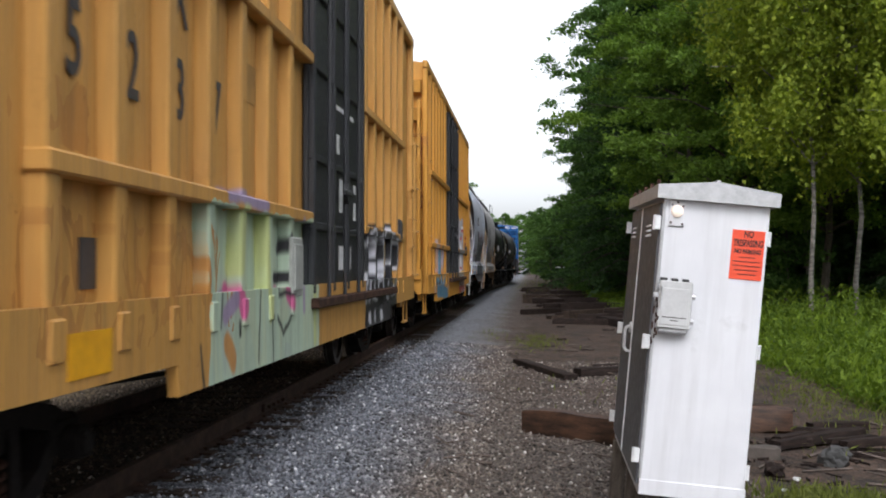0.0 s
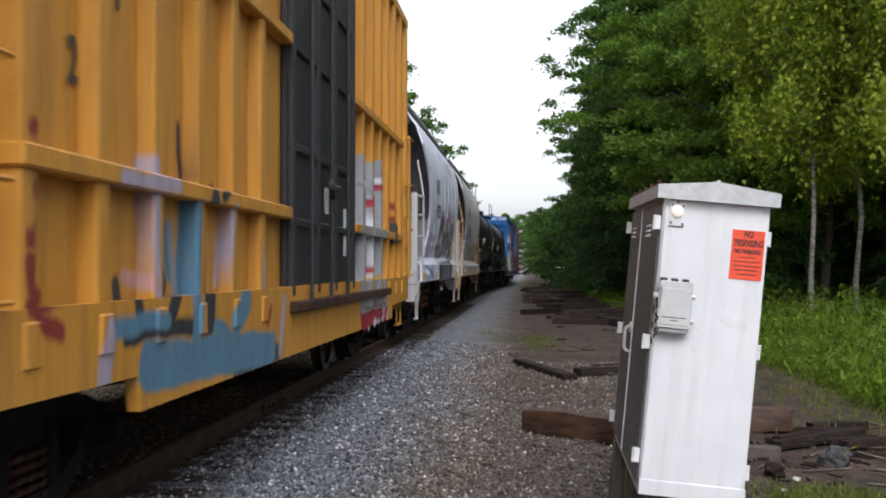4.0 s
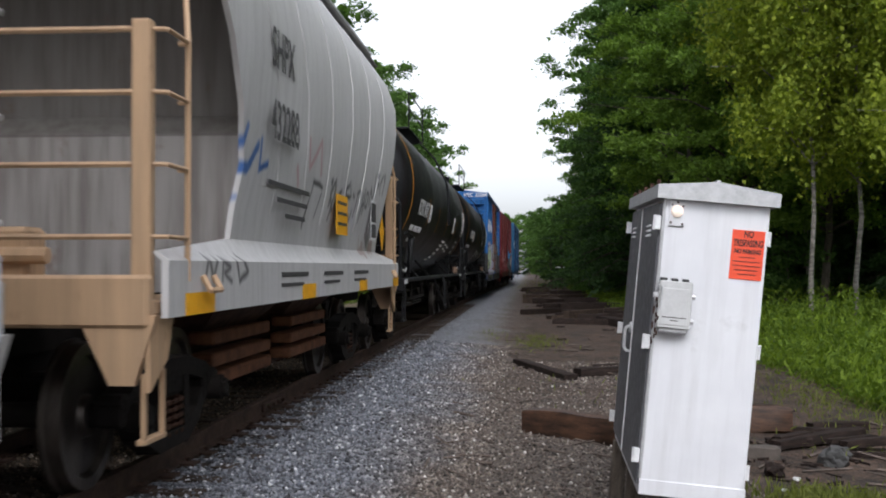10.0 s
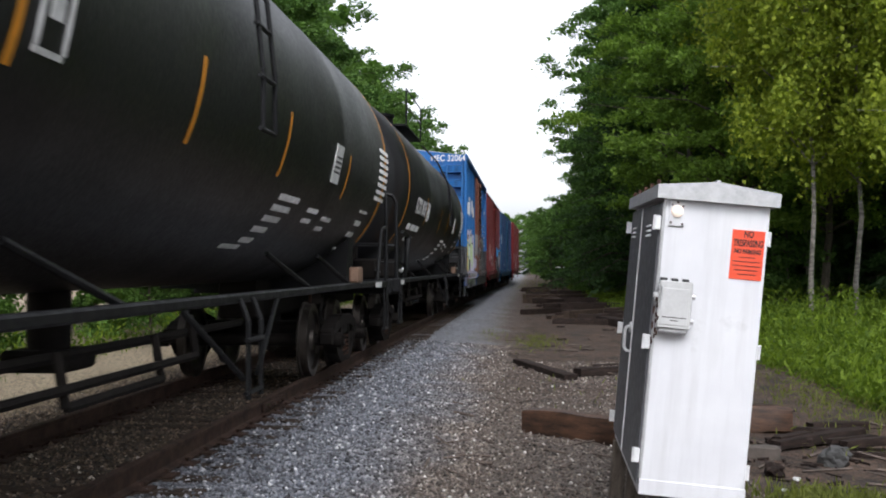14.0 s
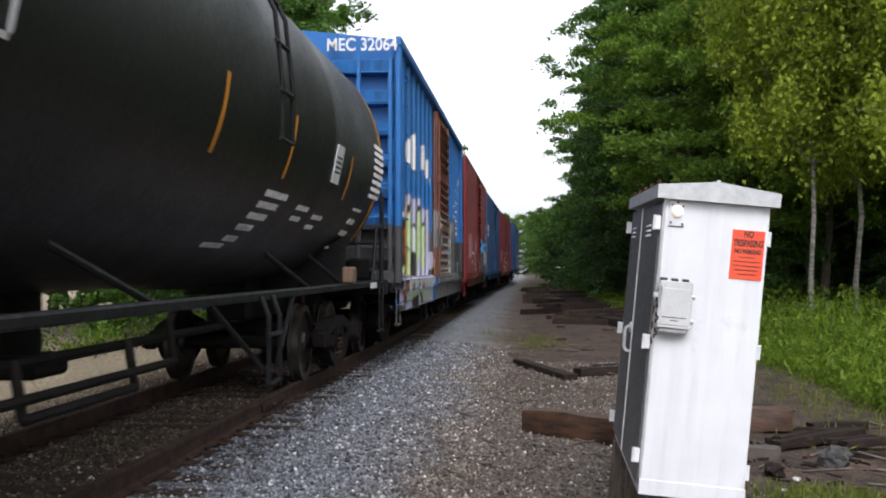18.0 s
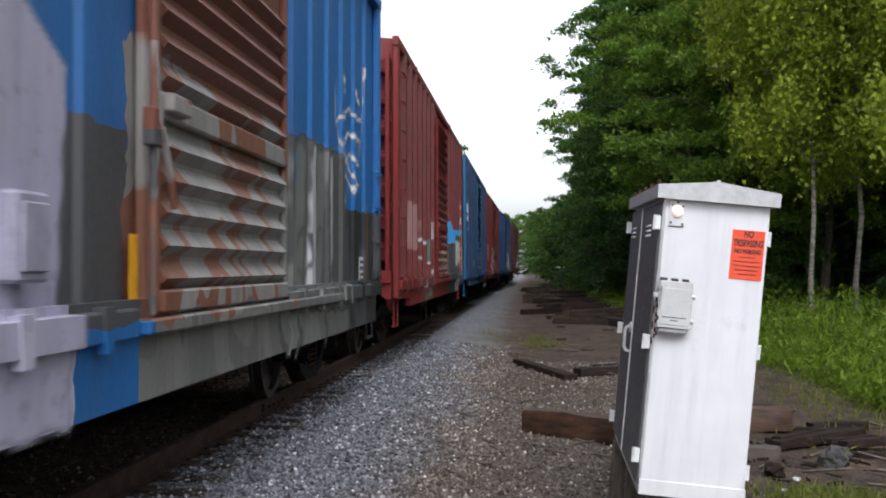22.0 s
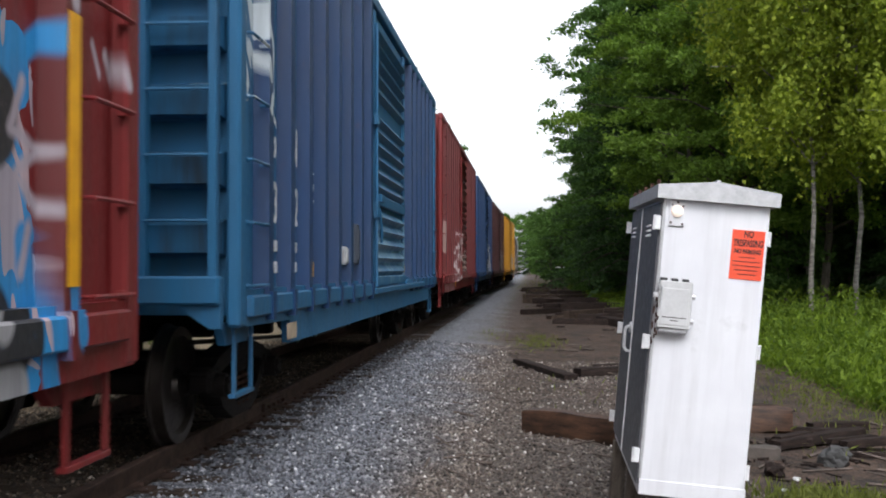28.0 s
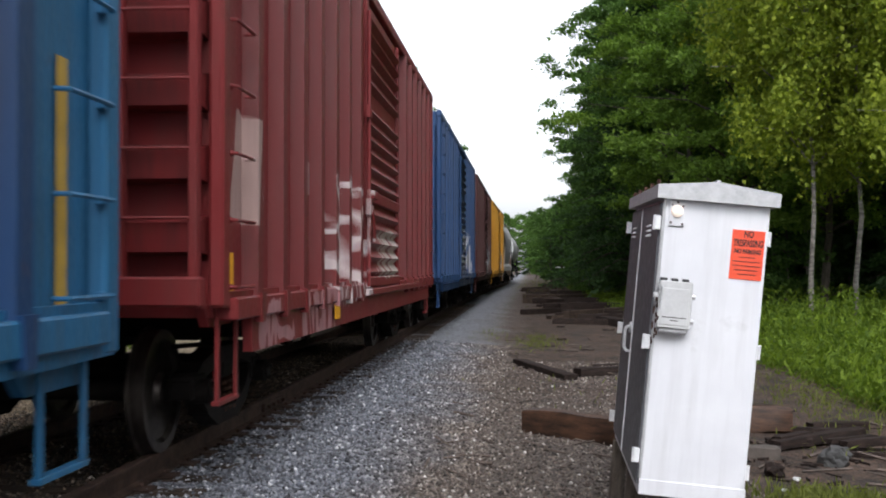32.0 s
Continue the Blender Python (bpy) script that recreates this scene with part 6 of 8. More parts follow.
        part("tan_box", Geo().box(1.38, 1.5, 5.35, 5.7, 1.19, 1.38, 0.02), simple("tan_box_paint", (0.20, 0.12, 0.08)), c)
        for y in (-7.5, 7.35):
            part("reflective_strip", Geo().box(1.472, 1.478, y - 0.3, y + 0.3, 1.10, 1.17), WHITEP, c, "white reflective strip")


def box_cars():
    W = WHITEP
    white, black, grey, lilac = (0.62, 0.62, 0.62), (0.02, 0.02, 0.024), (0.20, 0.20, 0.20), (0.40, 0.38, 0.50)
    door = (0.2, 3.3)
    # bright blue car with the wild graffiti
    c, m = boxcar("blue_a", "bright blue boxcar with rusty door and pale green graffiti", 8.0, (0.013, 0.115, 0.34), 10, "post",
                  [(-9.0, -7.5, 0.9, 2.02, 0.1, 1.0, 0.0, (black, (0.05, 0.05, 0.055)), -9.0),
                   (-7.7, -2.1, 0.5, 1.5, 0.15, 0.9, 0.25, (lilac, (0.46, 0.45, 0.56), lilac, (0.36, 0.36, 0.50), lilac)),
                   (-2.2, -1.25, 1.1, 2.08, 0.06, 1.0, 0.0, ((0.05, 0.052, 0.06), (0.07, 0.07, 0.075))),
                   (-1.3, 6.4, 0.4, 1.2, 0.10, 1.6, 0.2, ((0.13, 0.13, 0.125), (0.19, 0.185, 0.18), (0.14, 0.14, 0.135))),
                   (-8.3, -7.2, 0.2, 0.78, 0.02, 1.0, 0.0, ((0.05, 0.05, 0.055), (0.07, 0.068, 0.066))),
                   (2.3, 5.6, 1.0, 2.1, 0.12, 1.7, 0.1, ((0.13, 0.13, 0.13), (0.17, 0.17, 0.17), (0.14, 0.14, 0.14))),
                   (5.3, 8.6, 0.3, 2.05, 0.12, 1.2, 0.1, (black, (0.06, 0.062, 0.07), black)),
                   (-1.3, 2.2, 1.1, 2.5, 0.25, 1.2, 0.2, ((0.22, 0.21, 0.20), (0.27, 0.25, 0.24), (0.2, 0.08, 0.05), (0.24, 0.23, 0.22)))],
                  (0.47, 3.28), (0.17, 0.062, 0.04), "ribbed", low=0.70, eave=4.88, sill_in=0.5, spacing=0.85, post_out=1.54)
    TRAIN.append((c, 107.0))
    ink, umber, lime, mint, russet, frost, chalk = (0.018, 0.017, 0.018), (0.15, 0.075, 0.05), (0.42, 0.52, 0.27), (0.36, 0.43, 0.30), (0.38, 0.10, 0.035), (0.50, 0.55, 0.50), (0.66, 0.66, 0.68)
    soot, ash, silver, sky_blue = (0.075, 0.075, 0.075), (0.17, 0.17, 0.165), (0.44, 0.44, 0.45), (0.05, 0.20, 0.45)
    wild, grey_word = Spray(0.02), Spray(0.02)
    wild.fill(lilac, [-7.48, 2.25, -7.32, 2.37, -7.10, 2.38, -7.05, 2.27, -6.86, 2.38, -6.76, 2.58, -6.57, 2.54, -6.18, 2.61, -5.89, 2.55, -5.30, 2.58, -4.82, 2.52, -4.39, 2.67, -3.90, 2.48, -2.56, 2.51, -2.02, 2.27, -2.18, 0.70, -4.01, 0.73, -7.14, 0.84, -7.66, 0.84, -8.08, 0.84, -7.83, 1.17, -7.56, 1.54, -7.54, 1.93])
    wild.fill(ink, [-7.54, 1.54, -6.91, 1.57, -6.83, 1.67, -5.11, 1.73, -4.96, 1.52, -5.29, 1.16, -7.09, 1.16, -7.14, 1.10, -7.75, 1.09])
    wild.fill(mint, [-7.14, 1.18, -2.98, 1.15, -2.98, 0.75, -7.14, 0.84])
    wild.fill(ink, [-7.17, 2.13, -6.89, 2.19, -6.86, 1.39, -7.14, 1.40])
    wild.fill(ink, [-6.69, 2.17, -6.07, 2.47, -5.79, 2.46, -5.84, 2.37, -6.14, 2.35, -6.31, 2.19, -6.44, 1.98, -6.57, 2.01, -6.64, 2.11])
    wild.fill(ink, [-5.84, 2.04, -5.56, 2.12, -5.19, 2.13, -4.79, 1.96, -4.82, 1.85, -5.11, 1.93, -5.47, 2.03, -5.80, 1.95])
    wild.fill(ink, [-4.74, 2.36, -4.44, 2.50, -4.13, 2.49, -4.25, 2.40, -4.55, 2.28, -4.71, 2.14])
    wild.fill(ink, [-4.33, 2.34, -3.81, 2.44, -3.81, 2.24, -4.27, 2.18])
    wild.fill(ink, [-3.92, 2.04, -3.28, 2.45, -2.86, 2.30, -2.96, 2.22, -3.20, 2.30, -3.74, 2.06])
    wild.fill(umber, [-6.60, 2.15, -6.25, 2.32, -6.19, 2.30, -6.44, 2.05, -6.57, 2.04])
    wild.fill(frost, [-6.77, 1.91, -6.27, 1.98, -6.24, 1.67, -6.74, 1.65])
    wild.fill(frost, [-5.80, 2.00, -5.39, 2.08, -4.90, 1.95, -4.99, 1.52, -5.20, 1.62, -5.80, 1.67])
    wild.fill(lime, [-6.14, 2.35, -5.85, 2.41, -5.84, 1.76, -5.87, 1.22, -6.23, 1.01, -6.42, 1.20, -6.22, 1.67, -6.71, 1.67, -6.75, 1.89, -6.67, 2.01, -6.49, 1.97, -6.26, 2.13])
    wild.fill(lime, [-7.19, 1.39, -6.85, 1.41, -7.11, 1.18, -7.04, 1.23, -7.19, 1.31])
    wild.fill(lime, [-5.21, 1.93, -4.82, 1.87, -4.89, 1.31, -5.11, 1.28, -5.16, 1.62])
    wild.fill(lime, [-4.55, 2.36, -4.27, 2.45, -4.30, 1.76, -4.70, 1.28, -5.29, 1.16, -4.86, 1.52, -4.76, 1.90])
    wild.fill(lime, [-4.24, 2.20, -3.83, 2.24, -3.89, 1.72, -4.05, 1.24, -4.37, 1.30, -4.26, 1.76])
    wild.fill(lime, [-3.77, 2.09, -3.20, 2.30, -2.94, 2.28, -2.94, 1.86, -3.35, 1.77, -3.48, 1.42, -3.92, 1.18, -3.89, 1.26, -3.83, 1.78])
    wild.fill(russet, [-7.04, 1.98, -6.83, 2.03, -6.81, 1.61, -7.01, 1.48])
    wild.fill(russet, [-6.54, 1.20, -6.06, 1.25, -6.22, 1.14, -6.37, 1.10])
    wild.fill(russet, [-4.32, 1.27, -4.07, 1.30, -4.36, 1.02, -4.67, 0.99, -4.94, 1.04])
    wild.fill(russet, [-7.58, 1.16, -7.14, 1.10, -7.12, 1.00, -7.34, 0.95, -7.44, 0.87, -7.57, 0.90, -7.74, 1.01])
    wild.fill(russet, [-4.15, 2.31, -3.90, 2.35, -3.90, 2.27, -4.15, 2.25])
    wild.fill(ink, [-6.30, 0.86, -5.14, 0.90, -5.02, 0.67, -6.23, 0.72])
    wild.fill(ink, [-6.63, 1.08, -6.16, 1.19, -6.21, 1.01, -6.57, 1.03])
    wild.fill(ink, [-5.52, 1.19, -4.89, 1.31, -5.31, 1.00, -5.60, 0.99])
    wild.fill(ink, [-4.78, 1.04, -4.24, 0.74, -4.61, 0.72, -5.04, 0.97])
    wild.fill(ink, [-7.34, 0.99, -7.09, 0.90, -7.02, 0.81, -7.57, 0.81])
    wild.fill(ink, [-7.35, 1.24, -7.01, 1.27, -7.14, 1.14, -7.75, 1.08, -7.66, 1.18])
    wild.line(ink, 0.018, [-6.75, 2.01, -6.79, 1.65, -6.17, 1.67])
    wild.line(ink, 0.018, [-5.84, 2.35, -5.84, 1.74])
    wild.line(ink, 0.018, [-4.76, 1.88, -4.91, 1.52])
    wild.line(ink, 0.018, [-3.83, 2.21, -4.01, 1.30])
    wild.line(ink, 0.018, [-2.92, 2.23, -2.92, 1.83, -3.35, 1.74])
    wild.line(frost, 0.015, [-7.09, 1.14, -2.98, 1.12])
    wild.line(frost, 0.015, [-7.12, 1.03, -2.98, 0.89])
    wild.fill(chalk, [-6.94, 3.33, -6.03, 3.55, -6.03, 3.14, -6.43, 3.07, -6.47, 3.25, -6.89, 3.06])
    wild.fill(chalk, [-6.03, 3.55, -4.97, 3.80, -4.70, 3.54, -4.89, 3.04, -5.58, 3.08, -5.81, 3.32])
    wild.fill(chalk, [-4.12, 3.64, -3.30, 3.74, -2.85, 3.46, -2.21, 3.70, -2.34, 3.39, -2.85, 3.09, -3.29, 3.24, -3.96, 3.19, -4.15, 3.38])
    wild.fill(chalk, [-2.21, 3.18, -1.95, 3.18, -2.04, 3.00])
    grey_word.fill(soot, [2.14, 2.42, 2.52, 2.53, 2.71, 2.48, 3.15, 2.58, 3.81, 2.57, 5.18, 2.60, 5.65, 2.31, 5.19, 0.92, 1.97, 1.04])
    grey_word.fill(ash, [2.18, 2.36, 2.52, 2.42, 2.65, 2.32, 2.48, 1.14, 2.00, 1.06])
    grey_word.fill(ash, [2.76, 2.39, 3.15, 2.50, 3.37, 2.43, 3.18, 1.14, 2.56, 1.14])
    grey_word.fill(ash, [3.94, 2.49, 4.37, 2.54, 4.12, 1.10, 3.70, 1.10])
    grey_word.fill(silver, [3.51, 2.48, 3.87, 2.55, 3.62, 1.09, 3.31, 1.09])
    grey_word.fill(silver, [4.42, 2.48, 4.78, 2.52, 4.77, 1.47, 4.46, 1.21])
    grey_word.fill(silver, [2.29, 2.33, 2.47, 2.36, 2.47, 1.99, 2.29, 1.97])
    grey_word.fill(sky_blue, [2.70, 2.35, 2.92, 2.44, 2.90, 2.21, 2.75, 2.09])
    grey_word.line(soot, 0.03, [2.97, 1.55, 3.03, 1.68, 3.24, 1.72, 3.47, 1.68, 3.52, 1.46, 3.29, 1.26, 3.03, 1.35])
    grey_word.line(soot, 0.03, [3.91, 1.58, 3.98, 1.73, 4.15, 1.76, 4.38, 1.68, 4.39, 1.34])
    grey_word.line(silver, 0.05, [4.75, 1.17, 4.83, 1.04])
    grey_word.line(silver, 0.03, [5.34, 1.47, 5.49, 1.40])
    grey_word.line(soot, 0.03, [2.60, 2.43, 2.69, 2.20, 2.61, 1.45])
    grey_word.line(soot, 0.035, [3.37, 2.51, 3.44, 2.17, 3.42, 1.73])
    grey_word.line(soot, 0.03, [1.90, 0.99, 1.97, 0.82, 2.21, 0.68])
    grey_word.line(silver, 0.02, [2.27, 0.94, 2.41, 0.82, 2.27, 0.67])
    grey_word.line(soot, 0.03, [2.62, 0.92, 2.78, 0.78, 2.55, 0.66])
    grey_word.line(soot, 0.025, [3.90, 0.91, 4.01, 0.75, 3.90, 0.64])
    grey_word.line(chalk, 0.014, [4.92, 3.34, 4.93, 2.94, 5.17, 2.69, 5.48, 2.44, 5.99, 2.27])
    grey_word.line(chalk, 0.014, [6.86, 3.80, 6.78, 3.04, 6.54, 2.70])
    grey_word.line(chalk, 0.02, [5.03, 2.94, 5.84, 3.17, 6.20, 3.09, 6.70, 3.15])
    grey_word.line(chalk, 0.02, [5.21, 2.70, 5.84, 2.90, 6.25, 2.86, 6.70, 2.90])
    grey_word.line(chalk, 0.02, [5.48, 2.49, 5.81, 2.66, 6.20, 2.60, 6.58, 2.60])
    grey_word.line(chalk, 0.02, [5.41, 2.42, 6.17, 2.26, 6.59, 2.37])
    grey_word.line(chalk, 0.02, [5.48, 2.62, 6.17, 2.36, 6.02, 2.24])
    grey_word.line(chalk, 0.035, [5.24, 3.42, 5.55, 3.33])
    grey_word.line(chalk, 0.035, [6.07, 3.40, 6.58, 3.35])
    grey_word.line(chalk, 0.03, [5.49, 2.26, 5.57, 2.10])
    skin = ribbed(POSTS["blue_a"], 0.10, 1.54)
    edges = [p + k for p in POSTS["blue_a"] for k in (-0.1, -0.075, 0.075, 0.1)]
    wild.put(c, skin, "pale green and black wildstyle graffiti on lilac haze", edges, (1.025, 1.035, 1.175, 1.185), 0.026)
    grey_word.put(c, skin, "grey and silver graffiti with a white painted chain", edges, (1.025, 1.035, 1.175, 1.185), 0.026)
    text("MEC 32064", 0.27, W, c, pose(1.0, -7.99, 4.76, 90, 0, 0), squeeze=0.85, bold=0.004)
    mark(c, -1.34, -1.22, 1.10, 1.55, YELLOWR, x=1.545)
    mark(c, -6.82, -6.71, 1.18, 2.45, YELLOWR, x=1.545, label="bright yellow reflective strip")
    for y0, y1, z0, z1 in ((6.57, 7.05, 1.46, 1.50), (6.57, 7.05, 1.17, 1.21), (6.57, 6.61, 1.21, 1.46), (7.01, 7.05, 1.21, 1.46), (6.61, 7.01, 1.31, 1.34), (6.68, 6.94, 1.39, 1.42), (6.70, 6.92, 1.24, 1.27)):
        mark(c, y0, y1, z0, z1, W, "stencil_line", x=1.512)
    mark(c, 7.13, 7.24, 1.14, 2.18, simple("faded_orange_tape", (0.36, 0.16, 0.02), (0.22, 0.10, 0.02)), x=1.512, label="faded orange reflective strip")
    side_box(c, -2.6, 1.5, 0.3, 0.36, simple("lilac_box", (0.36, 0.34, 0.44)), "route_box")
    # dark red car
    outline_moss = [(0.09, -2.91, 1.83, -2.94, 1.52), (0.14, -3.11, 1.35, -3.27, 0.87), (0.12, -2.19, 1.26, -2.39, 0.86), (0.05, -3.57, 0.81, -1.98, 0.84)]
    outline_white = [(0.03, -5.06, 1.83, -4.26, 1.90), (0.02, -5.06, 1.80, -4.95, 1.36), (0.022, -5.19, 1.22, -4.87, 1.33, -4.65, 1.16, -4.88, 0.97, -5.02, 1.16), (0.03, -4.07, 1.81, -3.36, 1.85), (0.018, -4.10, 1.43, -4.17, 0.72), (0.018, -3.55, 1.47, -3.72, 0.94), (0.018, -1.94, 1.35, -2.37, 0.82), (0.018, -3.18, 1.84, -3.21, 1.47, -2.68, 1.46), (0.03, -2.05, 2.25, -2.05, 1.95), (0.02, -4.60, 1.53, -4.37, 1.50), (0.025, -4.71, 1.54, -4.49, 1.51), (0.018, -2.85, 0.68, -2.58, 1.00)]
    outline_dim = [(0.02, -4.88, 2.18, -4.64, 2.19, -4.65, 1.91, -4.88, 1.91, -4.88, 2.18), (0.02, -4.82, 2.04, -4.70, 2.00)]
    outline_gold = [(0.022, -1.94, 1.84, -1.94, 1.37)]
    outline_murk = [(0.07, -3.87, 1.62, -3.84, 1.47)]
    outline_paintwork = [((0.09, 0.12, 0.095), outline_moss), ((0.50, 0.47, 0.49), outline_white), ((0.34, 0.17, 0.17), outline_dim), ((0.5, 0.25, 0.02), outline_gold), ((0.10, 0.015, 0.015), outline_murk)]
    block_black = [(0.2, 4.84, 1.93, 5.37, 2.01, 6.03, 2.03, 6.66, 1.97), (0.3, 5.15, 1.27, 5.26, 1.41), (0.25, 5.96, 1.44, 6.12, 1.25), (0.2, 5.69, 1.16, 6.62, 1.12), (0.08, 5.14, 1.88, 5.15, 1.51), (0.06, 5.92, 1.96, 5.92, 1.63), (0.05, 6.61, 1.91, 6.57, 1.66)]
    block_grey = [(0.2, 5.28, 1.87, 5.43, 1.59), (0.16, 5.61, 1.93, 5.62, 1.65), (0.12, 5.68, 1.57, 5.55, 1.19), (0.22, 6.19, 1.84, 6.31, 1.67), (0.1, 6.55, 1.51, 6.46, 1.20), (0.12, 4.92, 1.68, 4.92, 1.48), (0.1, 5.93, 1.26, 5.97, 1.09), (0.14, 4.95, 0.92, 5.97, 0.93), (0.12, 6.28, 0.90, 6.67, 0.90), (0.1, 5.05, 0.80, 5.90, 0.80)]
    block_blue = [(0.08, 6.91, 1.49, 7.02, 0.84), (0.05, 5.05, 1.39, 4.90, 1.28), (0.06, 7.17, 1.29, 7.21, 1.09), (0.08, 4.95, 1.06, 5.03, 1.07), (0.06, 6.90, 2.25, 7.11, 2.38)]
    block_scrawl = [(0.03, 6.90, 2.13, 6.80, 1.93, 7.03, 1.88, 6.83, 1.74, 7.03, 1.62), (0.03, 6.96, 1.55, 6.89, 1.36), (0.05, 6.80, 2.68, 6.90, 2.57, 7.10, 2.74, 7.16, 2.52), (0.03, 7.38, 2.70, 7.56, 2.70), (0.03, 7.80, 2.41, 7.89, 2.28), (0.02, 7.64, 2.42, 7.72, 2.31)]
    block_paintwork = [(black, block_black), ((0.33, 0.32, 0.33), block_grey), ((0.03, 0.25, 0.55), block_blue), ((0.42, 0.36, 0.40), block_scrawl)]
    c, m = boxcar("red_a", "dark red boxcar with white lettering and blue graffiti", 8.1, (0.165, 0.0135, 0.014), 11, "post",
                  [(-7.1, -5.42, 1.66, 2.46, 0.03, 1.0, 0.0, ((0.27, 0.13, 0.125), (0.24, 0.10, 0.10))),
                   (2.3, 6.9, 0.55, 2.4, 0.32, 1.4, 0.1, ((0.03, 0.25, 0.55), (0.03, 0.25, 0.55), (0.03, 0.25, 0.55), None)),
                   (2.3, 6.0, 0.5, 1.95, 0.25, 0.9, 0.1, (black, (0.03, 0.03, 0.033), black)),
                   (6.3, 7.0, 1.0, 3.4, 0.25, 3.0, 0.2, (None, (0.5, 0.38, 0.4), None, (0.4, 0.35, 0.4))),
                   (-0.8, 1.8, 1.2, 1.75, 0.25, 2.6, 0.2, (None, (0.4, 0.3, 0.27), None))], (0.2, 3.3), None, "ribbed", low=0.74, end_low=0.90, first=0.975, spacing=0.865, sill_in=1.85, shaded_post_col=(0.115, 0.012, 0.0125), strokes=block_paintwork + outline_paintwork)
    TRAIN.append((c, 124.95))
    for s, y, z in (("GM", -6.64, 2.28), ("RC", -5.76, 2.28), ("28", -6.64, 1.85), ("124", -5.76, 1.86)):
        letter(c, s, y, z, 0.42, W, squeeze=0.62 if len(s) < 3 else 0.45)
    for y in (-6.62, -5.74):
        for z in (1.48, 1.3):
            mark(c, y - 0.18, y + 0.18, z - 0.05, z + 0.05, W, x=1.506)
    mark(c, 7.06, 7.18, 1.30, 2.46, YELLOWR, x=1.626, label="orange reflective strip")
    mark(c, 4.75, 4.89, 1.32, 1.90, YELLOWR, x=1.512)
    mark(c, -7.4, -7.3, 1.70, 2.0, YELLOWR, x=1.51)
    mark(c, -5.0, -4.78, 1.95, 2.2, simple("pale_outline", (0.36, 0.2, 0.2)))
    mark(c, 0.4, 0.65, 1.42, 1.55, YELLOWR, x=1.575)
    # faded blue car
    c, m = boxcar("blue_b", "faded blue boxcar with ribbed sliding door", 8.05, (0.016, 0.098, 0.205), 12, "post",
                  [(-7.8, -7.0, 2.6, 3.4, 0.2, 3.0, 0.3, (None, (0.5, 0.55, 0.58), None, (0.5, 0.55, 0.58), None)),
                   (-1.3, 2.0, 1.2, 2.1, 0.2, 1.6, 0.2, (None, (0.10, 0.20, 0.29), None))], (0.3, 3.4), None, "ribbed", low=0.76, end_low=0.97, first=0.905, spacing=0.775, rear_first=1.16, sill_in=1.75, shaded_post_col=(0.006, 0.034, 0.105))
    TRAIN.append((c, 142.93))
    for s, y, z in (("G", -6.62, 2.40), ("N", -5.80, 2.40), ("33", -6.62, 1.88), ("52", -5.80, 1.88)):
        letter(c, s, y, z, 0.46, W, squeeze=0.62)
    for y in (-6.62, -5.82):
        for z in (1.55, 1.38):
            mark(c, y - 0.17, y + 0.17, z - 0.045, z + 0.045, W, x=1.506)
    for y0, y1 in ((-5.06, -4.88), (-2.66, -2.52), (2.50, 3.0), (4.93, 5.3)):
        mark(c, y0, y1, 1.29, 1.43, YELLOWR, x=1.507)
    for y0, y1, z0, z1 in ((-4.99, -4.86, 2.25, 2.27), (-4.99, -4.86, 1.99, 2.01), (-4.99, -4.97, 2.0, 2.26), (-4.95, -4.90, 2.10, 2.16)):
        mark(c, y0, y1, z0, z1, W, "stencil_line")
    side_box(c, -2.58, 1.64, 0.30, 0.46, simple("dark_plate", (0.05, 0.06, 0.08)), "route_plate", 0.06)
    side_box(c, -3.42, 1.50, 0.14, 0.2, GALV, "card_holder", 0.05)
    mark(c, 5.76, 6.04, 1.54, 1.84, W, x=1.508)
    mark(c, 5.80, 6.00, 1.62, 1.81, DARKP, x=1.5125)
    for k in range(3):
        mark(c, 5.0, 5.25, 1.66 - 0.06 * k, 1.69 - 0.06 * k, W)
    mark(c, 7.42, 7.53, 1.2, 2.3, simple("faded_yellow", (0.45, 0.28, 0.04)), x=1.512)
    mark(c, -6.56, -6.2, 0.80, 0.93, simple("worn_tape", (0.45, 0.35, 0.25)), x=1.612)
    # faded red car
    c, m = boxcar("red_b", "faded red boxcar with patches of worn white paint", 7.9, (0.155, 0.014, 0.015), 13, "post",
                  [(-7.6, -6.8, 1.7, 2.45, 0.15, 1.2, 0.2, ((0.34, 0.22, 0.2), None, (0.34, 0.22, 0.2))),
                   (-3.9, -1.3, 1.0, 2.3, 0.3, 4.0, 0.15, (None, (0.5, 0.42, 0.42), None, None)),
                   (-0.6, 1.5, 1.25, 1.85, 0.15, 2.2, 0.1, (None, (0.42, 0.36, 0.32), (0.42, 0.36, 0.32), None)),
                   (-6.9, -3.5, 0.75, 1.15, 0.2, 2.4, 0.1, (None, (0.34, 0.16, 0.17), None))], (0.15, 3.3), None, "ribbed", low=0.78, first=1.0, spacing=0.82, sill_in=0.9, shaded_post_col=(0.12, 0.0125, 0.013))
    TRAIN.append((c, 160.55))
    for s, y, z in (("S", -6.49, 2.46), ("N", -6.47, 1.96), ("C", -5.66, 2.45)):
        letter(c, s, y, z, 0.46, W, squeeze=0.65)
    mark(c, -7.55, -7.25, 1.22, 1.48, YELLOWR, x=1.507)
    mark(c, -4.75, -4.55, 2.05, 2.35, simple("pale_red_outline", (0.34, 0.2, 0.2)))
    for y in (-6.55, -6.4):
        mark(c, y, y + 0.04, 1.2, 1.7, W)
    mark(c, -3.75, -3.45, 0.86, 1.0, YELLOWR, x=1.612)
